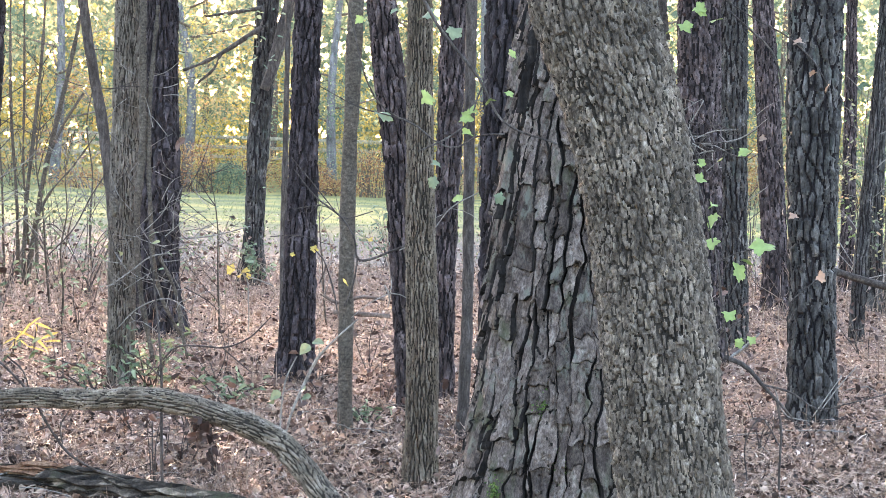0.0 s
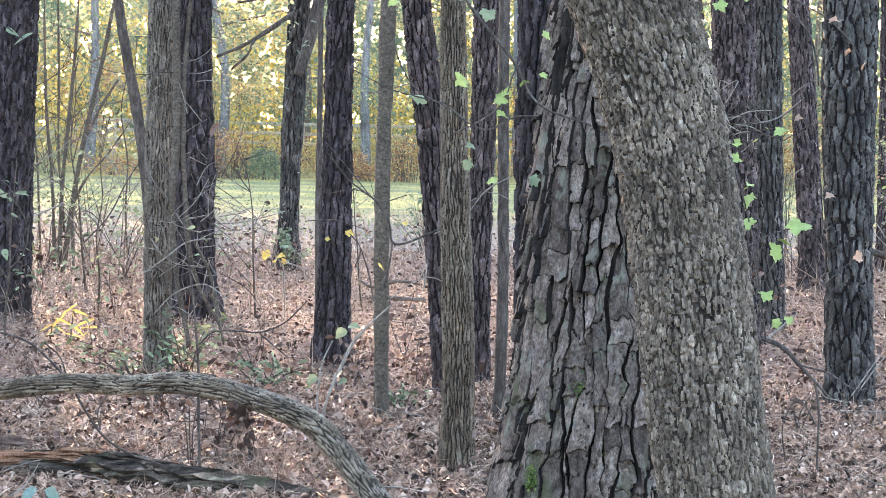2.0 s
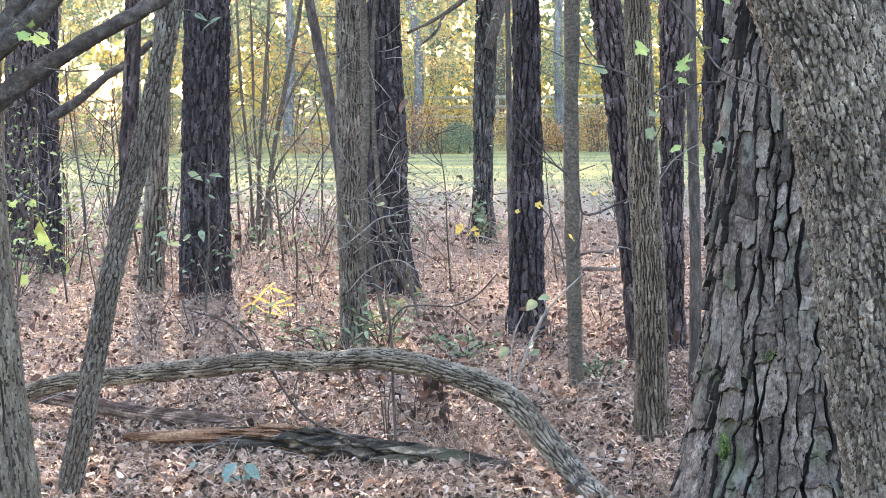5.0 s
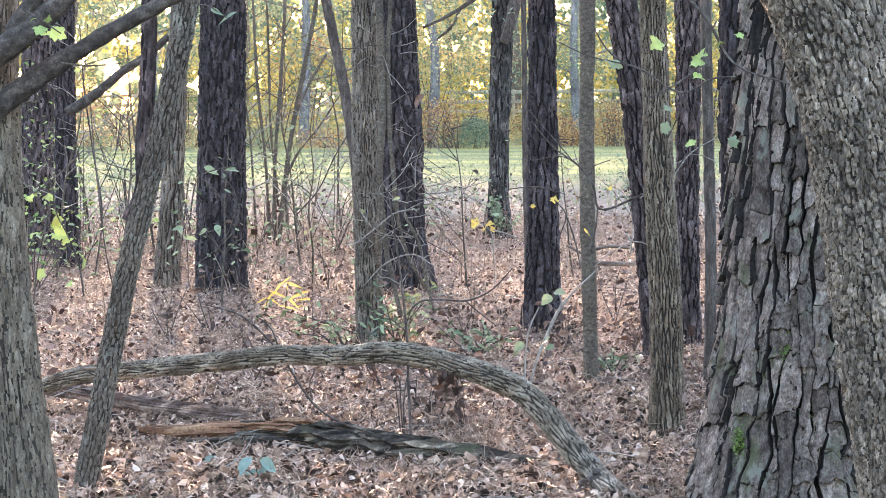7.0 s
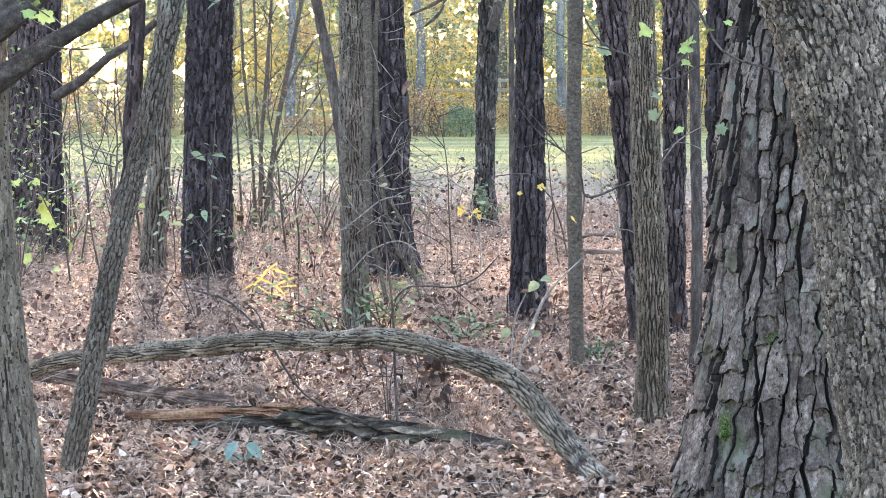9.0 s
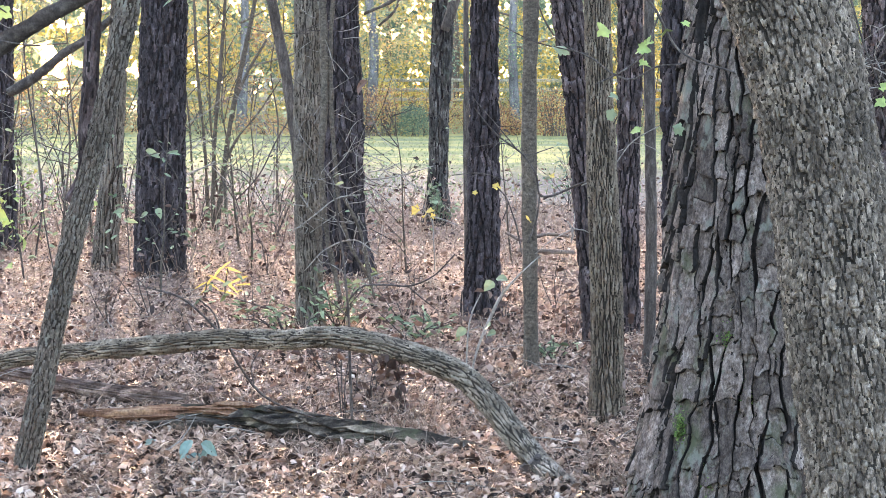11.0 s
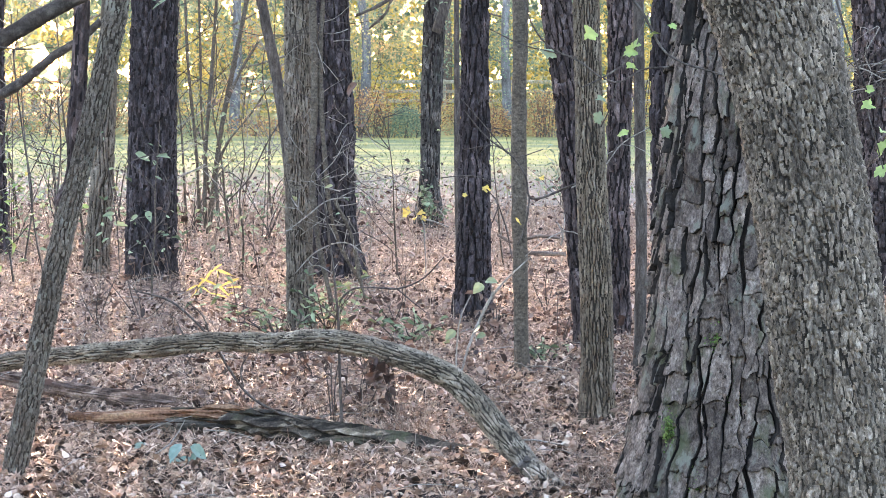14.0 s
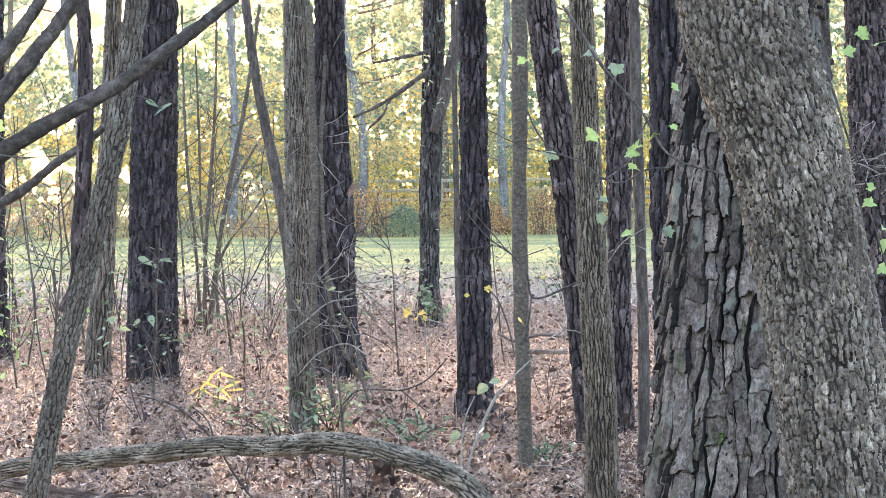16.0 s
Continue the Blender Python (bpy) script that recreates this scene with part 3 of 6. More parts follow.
PINES = "pines of the wood"
OAKS = "broadleaved trees of the wood"
tree("pine_tree", [(-2.432, 16.9, 2.303, 0.186), (-2.462, 16.9, 1.355, 0.196), (-2.482, 16.9, 0.4, 0.21), (-2.487, 16.9, -0.009, 0.229)], PINE, plated(0.055, 0.16, 0.042, 1), "thick dark pine with coarsely plated bark", PINES, 14, 3.6, 0.02, 150)
paired_pine = tree("pine_tree", [(-0.941, 16.9, 2.303, 0.134), (-0.936, 16.9, 1.355, 0.172), (-0.93, 16.9, 0.4, 0.182), (-0.913, 16.9, -0.009, 0.21)], PINE, plated(0.055, 0.18, 0.046, 2), "dark plated pine close behind a grey trunk", PINES, 14, 3.6, 0.02, 130)
part("root_flare", skin([(-0.8, 16.76, 0.6, 0.03), (-0.765, 16.73, 0.3, 0.06), (-0.715, 16.7, 0.1, 0.07), (-0.64, 16.68, -0.08, 0.06)], 0.03, 24, plated(0.04, 0.12, 0.03, 92)), PINE, paired_pine, "dark root spreading from the trunk")
tree("oak_tree", [(-0.936, 12.9, 2.113, 0.084), (-0.942, 12.9, 1.026, 0.084), (-0.932, 12.9, 0.293, 0.084), (-0.926, 12.9, 0.017, 0.095)], GREY, furrowed(0.016, 0.016, 3, 0.1), "grey trunk with fine furrowed bark", OAKS, 11, 3.2, 0.015, 120)
tree("pine_tree", [(0.214, 13.9, 2.16, 0.09), (0.214, 13.9, 1.577, 0.094), (0.211, 13.9, 0.989, 0.102), (0.204, 13.9, 0.2, 0.126), (0.2, 13.9, 0.001, 0.145)], PINE, plated(0.045, 0.15, 0.038, 4), "slim blackish pine with deep bark cracks", PINES, 12, 3.2, 0.018, 110)
tree("maple_tree", [(0.416, 10.9, 2.018, 0.043), (0.411, 10.9, 1.56, 0.04), (0.409, 10.9, 1.099, 0.042), (0.417, 10.9, 0.636, 0.04), (0.428, 10.9, -0.003, 0.046)], SMOOTH, lumpy(0.004, 0.05, 5), "slender grey sapling with smooth mottled bark", OAKS, 8, 2.8, 0.03, 32, 1.15)
tree("oak_tree", [(-0.113, 24.7, 2.673, 0.126), (-0.155, 24.7, 1.636, 0.119), (-0.184, 24.7, 0.382, 0.129), (-0.198, 24.7, -0.003, 0.182)], PINE_MOSSY, furrowed(0.04, 0.034, 6), "dark trunk at the wood's edge with ivy at its foot", OAKS, 12, 4.4, 0.04, 60, 1.5)
tree("oak_tree", [(0.66, 9.3, 1.942, 0.055), (0.673, 9.3, 1.551, 0.06), (0.688, 9.3, 1.158, 0.066), (0.712, 9.3, 0.63, 0.071), (0.72, 9.3, 0.231, 0.074), (0.719, 9.3, 0.004, 0.087)], OAK_BROWN, furrowed(0.013, 0.014, 7, 0.03), "upright trunk with wavy furrowed bark", OAKS, 10, 2.6, 0.012, 110, 1.15)
tree("pine_tree", [(0.673, 12, 2.07, 0.085), (0.75, 12, 1.566, 0.088), (0.8, 12, 1.059, 0.092), (0.865, 12, 0.377, 0.098), (0.894, 12, 0, 0.105)], PINE_RED, plated(0.04, 0.12, 0.034, 8), "leaning dark pine behind a furrowed trunk", PINES, 11, 3.0, 0.016, 110)
tree("pine_tree", [(1.128, 12.8, 2.108, 0.08), (1.122, 12.8, 1.391, 0.072), (1.116, 12.8, 0.667, 0.072), (1.124, 12.8, 0.01, 0.08)], PINE_RED, plated(0.04, 0.12, 0.030, 9), "narrow upright pine with plated bark", PINES, 12, 3.0, 0.02, 80)
tree("maple_tree", [(1.055, 10.9, 2.018, 0.031), (1.066, 10.9, 1.407, 0.031), (1.08, 10.9, 0.79, 0.032), (1.075, 10.9, 0.169, 0.034), (1.074, 10.9, -0.013, 0.037)], TWIG, lumpy(0.003, 0.04, 10), "thin dark sapling beside the big pine", OAKS, 7, 2.8, 0.03, 24, 1.1)
tree("pine_tree", [(1.181, 10, 2.392, 0.141), (1.185, 10, 1.975, 0.144), (1.192, 10, 1.132, 0.147), (1.2, 10, 0.279, 0.156)], PINE, plated(0.05, 0.16, 0.046, 11), "dark pine standing behind the big pine", PINES, 13, 2.8, 0.02, 110)
tree("oak_tree", [(-2.94, 17.7, 2.341, 0.075), (-3.003, 17.7, 1.349, 0.09), (-3.048, 17.7, 0.599, 0.095), (-3.096, 17.7, -0.005, 0.115)], GREY, furrowed(0.03, 0.024, 12), "furrowed grey trunk beside the thick pine", OAKS, 11, 3.6, 0.03, 64)
tree("pine_tree", [(3.361, 15.8, 2.899, 0.165), (3.413, 15.8, 1.549, 0.17), (3.447, 15.8, 0.643, 0.179), (3.477, 15.8, 0.097, 0.197)], PINE_RED, plated(0.05, 0.10, 0.038, 13), "pine with small square bark plates and a tangle of vines", PINES, 13, 3.6, 0.02, 120)
tree("pine_tree", [(3.915, 17, 3.016, 0.12), (3.971, 17, 1.561, 0.115), (4.004, 17, 0.584, 0.12), (4.021, 17, 0.143, 0.13)], PINE_MOSSY, plated(0.045, 0.15, 0.034, 14), "greenish pine trunk beside a vine-hung pine", PINES, 13, 3.6, 0.025, 80)
tree("pine_tree", [(5.41, 22, 3.472, 0.112), (5.524, 22, 2.218, 0.131), (5.643, 22, 0.83, 0.143)], PINE_RED, plated(0.05, 0.15, 0.038, 15), "reddish slightly leaning pine farther off", PINES, 13, 4.2, 0.03, 70)
tree("pine_tree", [(3.201, 11.75, 2.571, 0.156), (3.204, 11.75, 2.067, 0.156), (3.221, 11.75, 1.393, 0.143), (3.246, 11.75, 0.715, 0.136), (3.271, 11.75, 0.085, 0.15)], PINE_MOSSY, plated(0.05, 0.14, 0.038, 16), "sturdy pine with greenish plated bark", PINES, 13, 3.0, 0.016, 140, 1.2)
tree("oak_tree", [(5.549, 18, 2.85, 0.041), (5.485, 18, 1.604, 0.051), (5.432, 18, 0.822, 0.056), (5.418, 18, 0.143, 0.066)], PINE_MOSSY, furrowed(0.03, 0.017, 17), "thin leaning trunk beyond the pines", OAKS, 9, 3.6, 0.04, 36)
tree("pine_tree", [(7.601, 26, 3.875, 0.066), (7.64, 26, 2.384, 0.081), (7.664, 26, 0.885, 0.088)], PINE_RED, plated(0.06, 0.18, 0.038, 18), "distant reddish pine among yellow leaves", PINES, 12, 4.6, 0.05, 40)
tree("oak_tree", [(6.802, 22, 2.578, 0.062), (6.791, 22, 1.309, 0.081), (6.793, 22, 0.481, 0.1)], PINE_MOSSY, furrowed(0.04, 0.025, 19), "dark trunk at the thicket's edge", OAKS, 9, 4.0, 0.05, 40)
tree("pine_tree", [(-5.208, 22, 2.781, 0.174), (-5.243, 22, 1.85, 0.174), (-5.283, 22, 0.725, 0.187)], PINE_RED, plated(0.06, 0.19, 0.042, 20), "reddish pine by the thicket", PINES, 13, 4.2, 0.03, 80)
tree("pine_tree", [(-4.477, 20, 2.663, 0.096), (-4.491, 20, 1.817, 0.096), (-4.499, 20, 0.965, 0.102), (-4.497, 20, 0.509, 0.113)], PINE, plated(0.05, 0.15, 0.038, 21), "slim dark pine beside a reddish one", PINES, 13, 4.0, 0.03, 64)
tree("maple_tree", [(-1.282, 14.2, 2.175, 0.036), (-1.216, 14.2, 1.857, 0.038), (-1.15, 14.2, 1.458, 0.04), (-1.093, 14.2, 0.978, 0.04), (-1.064, 14.2, 0.495, 0.044)], TWIG, lumpy(0.004, 0.05, 22), "thin dark trunk leaning against a grey trunk", OAKS, 7, 3.2, 0.04, 24, 1.1)
tree("maple_tree", [(0.094, 15.5, 2.495, 0.02), (0.099, 15.5, 1.716, 0.022), (0.104, 15.5, 1.105, 0.026), (0.122, 15.5, 0.05, 0.035)], TWIG, lumpy(0.003, 0.05, 23), "thin dark stem behind the slim pine", OAKS, 6, 3.4, 0.05, 16, 1.1)


# ---------------------------------------------------------------- the big pine, plate by plate
def bark_plates(fine, count, high, gap, seed):
    """Plates of thick bark in wandering columns round a trunk: yields (middle angle, middle height, builder of its mesh)."""
    r = np.random.default_rng(seed)
    zs, span = fine[:, 2], 2 * math.pi / count
    start = [(i + r.uniform(-0.22, 0.22)) * span for i in range(count)]

    def broken(q, k, step, n):
        """A line of straight runs between chance corners, -1 to 1."""
        j = np.floor(q / step)
        f, z = q / step - j, np.zeros_like(q)
        return 2 * (hashed(j, z + k, z, seed + n) * (1 - f) + hashed(j + 1, z + k, z, seed + n) * f) - 1

    def joint(i, l):
        k = i % count
        notch = hashed(np.floor(l / 0.06 + 9.7 * k), 0 * l + k, 0 * l, seed) - 0.5
        sway = 0.4 * broken(l + 0.13 * k, k, 0.19, 1) + 0.2 * broken(l + 0.07 * k, k, 0.05, 2) + 0.3 * notch * (notch > 0.1)
        return start[k] + (2 * math.pi if i >= count else 0) + span * sway

    def half_gap(i, l):
        k = i % count
        return gap * np.clip(0.5 + 0.9 * vnoise(l / 0.16, 0 * l + 5.9 * k, 0 * l, seed + 3), 0.12, 1)

    def build(i, lo, hi, cell, lift, tilt):
        rr0 = float(np.interp((lo + hi) / 2, zs, fine[:, 3]))
        ns, nt = max(3, int(span * rr0 / cell)), max(3, int((hi - lo) / cell / 1.15))
        sv, tv = (np.r_[0, np.linspace(0, 1, n), 1] for n in (ns, nt))
        ss, tt = np.meshgrid(sv, tv)

        def ragged(at_l, q):
            key = round(at_l * 997) % 991
            return 0.014 * broken(ss + q, key, 0.37, 4) + 0.024 * (hashed(np.floor(ss * 2.3 + q), 0 * ss + key, 0 * ss, seed + 5) - 0.5)

        l = lo + (hi - lo) * tt + (1 - tt) * (ragged(lo, i) + 0.0012) + tt * (ragged(hi, i) - 0.0012)
        rr = np.interp(l, zs, fine[:, 3])
        left, right = joint(i, l) + half_gap(i, l) / rr, joint(i + 1, l) - half_gap(i + 1, l) / rr
        a = left + np.maximum(right - left, 0.004) * ss
        u = np.mod(a / (2 * math.pi), 1.0)
        e2, p2, o2 = scales(u, l, 64, 0.032, 0.1, seed + 20)
        h = lift + 0.013 * (np.round(2 * p2) / 2) - 0.006 * o2[1] + 0.0012 * (hashed(np.round(a * 400), np.round(l * 300), 0 * a, seed + 7) - 0.5)
        _, p3, _ = scales(u, l, 130, 0.016, 0.03, seed + 30)
        h = h - 0.008 * (e2 < 0.002) * (p2 < 0.5) + 0.0035 * np.round(2 * p3) / 2
        h = h + tilt[0] * (ss - 0.5) + tilt[1] * (0.5 - tt)
        h[0], h[-1], h[:, 0], h[:, -1] = -0.032, -0.032, -0.032, -0.032
        cx, cy = np.interp(l, zs, fine[:, 0]), np.interp(l, zs, fine[:, 1])
        v = np.stack([cx + (rr + h) * np.cos(a), cy + (rr + h) * np.sin(a), l], -1).reshape(-1, 3)
        m = ns + 2
        k = (np.arange(nt + 1)[:, None] * m + np.arange(m - 1)[None]).ravel()
        quads = np.stack([k, k + 1, k + m + 1, k + m], 1)
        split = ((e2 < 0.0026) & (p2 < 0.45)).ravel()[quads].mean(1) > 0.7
        return v, quads, split | (h.ravel()[quads].min(1) < -0.0319)  # edges and splits take the dark crack-shade colour

    for i in range(count):
        lo = -0.12 - r.uniform(0, 0.2)
        while lo < high:
            hi = lo + (r.uniform(0.06, 0.13) if r.uniform() < 0.45 else r.uniform(0.13, 0.32))
            lift, tilt = r.uniform(-0.012, 0.008), (r.normal(0, 0.011), r.uniform(0.002, 0.024))
            yield start[i] + span / 2, (lo + hi) / 2, functools.partial(build, i, lo, hi, lift=lift, tilt=tilt)
            lo = hi


def big_pine():
    pts = [(1.092, 7, 2.097, 0.244), (1.075, 7, 1.637, 0.275), (1.068, 7, 1.247, 0.299), (1.051, 7, 0.697, 0.331), (1.036, 7, 0.404, 0.352), (1.026, 7, 0.242, 0.38), (1.026, 7, 0.04, 0.432)]
    line = grow(pts, 14, 1.25)
    ob = thing("pine_tree", root(line[0][0], line[0][1]), "massive pine with thick scaly bark plates, green with moss low down", "tree", PINES)
    # the core shows between plates; crack shade is in its colour
    trunk = part("trunk", trunk_geometry([(x, y, z, w - (0.027 if z < 2.2 else 0.0)) for x, y, z, w in line], 2.5, 0.03, 90, lumpy(0.006, 0.05, 30)), CREVICE_SHADE, ob, "trunk core, its dark colour standing in for shade in the bark's cracks")
    crown(ob, line[-2][0], line[-2][1], 8.5, 15, 2.2, 130, CROWN)
    fine, _ = smooth_line(line, 0.02)
    behind = []
    for a, l, build in bark_plates(fine, 41, 2.4, 0.008, 30):
        turn = math.degrees((a - math.radians(-98) + math.pi) % (2 * math.pi) - math.pi)
        if -102 < turn < 62 and l < 2.35:
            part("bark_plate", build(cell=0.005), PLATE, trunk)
        else:
            behind.append(build(cell=0.03)[:2])
    part("bark", joined(behind), PLATE, trunk, "", False, "stuff")


big_pine()


def moss_cushion(at, size, n, seed):
    r = np.random.default_rng(seed)
    p = np.array(at) + r.normal(0, 1, (n, 3)) * (size * 0.4, 0.012, size)
    lone("moss_cushion", flecks(p, r.uniform(0.006, 0.014, n), 0.9, 0.6), MOSS, "green moss cushion growing on the big pine's bark", "moss", "moss on the pine", "stuff")


for k, (at, size, n) in enumerate((((0.767, 6.74, 0.396), 0.028, 260), ((0.89, 6.68, 0.246), 0.03, 260), ((0.856, 6.68, 0.213), 0.03, 300), ((0.983, 6.68, 0.492), 0.03, 160), ((0.916, 6.7, 0.701), 0.035, 120))):
    moss_cushion(at, size, n, 90 + k)


# ---------------------------------------------------------------- the near leaning trunk with flaky bark
def flaky_trunk():
    pts = [(0.475, 3.3, 1.895, 0.105), (0.493, 3.3, 1.794, 0.102), (0.539, 3.3, 1.657, 0.097), (0.572, 3.3, 1.537, 0.094), (0.596, 3.3, 1.421, 0.093), (0.613, 3.3, 1.323, 0.095), (0.644, 3.3, 1.097, 0.096), (0.675, 3.3, 0.907, 0.096), (0.688, 3.3, 0.812, 0.1)]
    line = grow(pts, 6.5, 1.3)
    ob = thing("hornbeam_tree", root(line[0][0], line[0][1]), "leaning brown trunk covered in small flaky bark scales", "tree", OAKS)

    def flaky(u, l, r):
        """Small blocky scales in broken rows, the rows parted by fissures that come and go."""
        rows = plated(0.0115, 0.025, 0.0105, 33, 0.4)(u, l, r)
        fissure = np.clip(2.2 * wobble(u, l * 0.28, r, 0.012, 70) - 0.7, 0, 1) * np.clip(wobble(u, l, r, 0.07, 71) + 0.7, 0, 1)
        return rows - 0.002 * fissure

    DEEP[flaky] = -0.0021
    part("trunk", trunk_geometry(line, 2.1, 0.0042, 250, flaky, 0.7), FLAKY, ob)
    crown(ob, line[-2][0], line[-2][1], 4.6, 7, 1.0, 70, CROWN, 0.12)
    fine, length = smooth_line(line, 0.01)
    tan = np.gradient(fine[:, :3], axis=0)
    tan /= np.linalg.norm(tan, axis=1)[:, None]
    r = np.random.default_rng(5)
    n = 700
    k = r.integers(0, int(np.searchsorted(fine[:, 2], 2.1)), n)
    a = r.uniform(0, 2 * np.pi, n)
    t = tan[k]
    side = np.cross(t, (0, 1.0, 0))
    side /= np.linalg.norm(side, axis=1)[:, None]
    other = np.cross(t, side)
    out = np.cos(a)[:, None] * side + np.sin(a)[:, None] * other
    across = np.cross(t, out)
    lean = t + across * r.normal(0, 0.18, n)[:, None]
    lean /= np.linalg.norm(lean, axis=1)[:, None]
    hl, hw = r.uniform(0.003, 0.009, n), r.uniform(0.0018, 0.0042, n)
    c = fine[k, :3] + out * (fine[k, 3])[:, None]
    lift0, lift1 = r.uniform(0.002, 0.004, n), r.uniform(0.003, 0.006, n)
    corners = []
    for sl, sw, top in ((-1, -0.6, 0), (-1, 0.9, 0), (1, 0.5, 0), (0.9, -0.7, 0), (-0.8, -0.5, 1), (-0.95, 0.6, 1), (0.9, 0.25, 1), (0.8, -0.4, 1)):
        h = (lift0 if sl > 0 else lift1) * top - 0.002 * (1 - top)
        corners.append(c + lean * (hl * sl * r.uniform(0.8, 1.2, n))[:, None] + across * (hw * sw * r.uniform(0.8, 1.2, n))[:, None] + out * h[:, None])
    v = np.stack(corners, 1).reshape(-1, 3)
    b = np.arange(n)[:, None] * 8
    q = np.concatenate([b + [f] for f in ([4, 5, 6, 7], [0, 1, 5, 4], [1, 2, 6, 5], [2, 3, 7, 6], [3, 0, 4, 7])])
    part("flaking_bark", (v, q), FLAKE, ob, "pale thin flakes curling off the bark", False, "stuff")


flaky_trunk()


# ---------------------------------------------------------------- leaning and near left trunks
def leaning_sapling():
    line = [(-1.171, 7.7, 2.421, 0.048), (-1.199, 7.7, 2.187, 0.048), (-1.253, 7.7, 1.866, 0.05), (-1.301, 7.7, 1.65, 0.048), (-1.356, 7.7, 1.434, 0.048), (-1.411, 7.7, 1.217, 0.046), (-1.471, 7.7, 0.999, 0.048), (-1.546, 7.7, 0.67, 0.05), (-1.617, 7.7, 0.339, 0.052), (-1.68, 7.7, 0.005, 0.057)]
    line = grow([(*q[:3], q[3] * 0.87) for q in line], 4.0, 1.2)
    ob = thing("maple_tree", root(line[0][0], line[0][1]), "leaning young trunk blotched with pale lichen", "tree", OAKS)
    part("trunk", trunk_geometry(line, 2.9, 0.009, 96, plated(0.017, 0.045, 0.011, 35, 0.3)), LICHEN, ob)
    part("dead_stem", skin([(-1.425, 7.8, 3.4, 0.02), (-1.42, 7.8, 2.6, 0.025), (-1.405, 7.8, 2.218, 0.026), (-1.405, 7.8, 1.871, 0.029), (-1.417, 7.8, 1.652, 0.029), (-1.433, 7.8, 1.433, 0.031), (-1.447, 7.8, 1.213, 0.031), (-1.502, 7.8, 1.103, 0.024)], 0.02, 24, furrowed(0.02, 0.01, 36)), PINE_RED, ob, "thin reddish-brown dead stem")
    crown(ob, line[-1][0], line[-1][1], 3.6, 5.5, 1.0, 120, CROWN, 0.15)


leaning_sapling()


def limbed_trunk():
    line = [(-1.734, 6.6, 2.172, 0.108), (-1.737, 6.6, 1.894, 0.108), (-1.74, 6.6, 1.334, 0.11), (-1.723, 6.6, 0.956, 0.114), (-1.695, 6.6, 0.575, 0.121), (-1.671, 6.6, 0.269, 0.136)]
    line = grow(line, 8, 1.15)
    ob = thing("oak_tree", root(line[0][0], line[0][1]), "furrowed grey trunk with long rising side limbs", "tree", OAKS)
    part("trunk", trunk_geometry(line, 2.7, 0.012, 190, furrowed(0.012, 0.014, 37, 0.08)), OAK_BROWN, ob, "", True)
    for pts in (
        [(-1.724, 6.5, 1.506, 0.042), (-1.61, 6.5, 1.594, 0.037), (-1.459, 6.5, 1.693, 0.031), (-1.29, 6.5, 1.792, 0.028), (-1.122, 6.5, 1.882, 0.026), (-0.879, 6.5, 2.043, 0.022), (-0.619, 6.5, 2.239, 0.017)],
        [(-1.711, 6.4, 1.684, 0.045), (-1.6, 6.4, 1.747, 0.042), (-1.497, 6.4, 1.827, 0.036), (-1.412, 6.4, 1.9, 0.031), (-1.3, 6.4, 2.03, 0.028), (-1.19, 6.4, 2.17, 0.025), (-1.0, 6.4, 2.5, 0.013)],
        [(-1.6, 6.4, 1.78, 0.026), (-1.52, 6.4, 1.89, 0.026), (-1.43, 6.4, 2.0, 0.024), (-1.3, 6.4, 2.17, 0.02), (-1.13, 6.4, 2.48, 0.01)],
    ):
        part("limb", skin(pts, 0.02, 20, lumpy(0.004, 0.03, 38)), LIMB, ob, "dark brown rising limb", True)
    crown(ob, line[-2][0], line[-2][1], 5, 9, 1.6, 80, CROWN, 0.2)


limbed_trunk()
lone("fallen_branch", skin([(-2.117, 9.5, 1.535, 0.024), (-2.007, 9.5, 1.601, 0.024), (-1.855, 9.5, 1.721, 0.021), (-1.732, 9.5, 1.8, 0.019), (-1.622, 9.5, 1.892, 0.016)], 0.03, 12, lumpy(0.003, 0.03, 39)), LIMB, "dark bare branch hung up among the saplings", "branch")


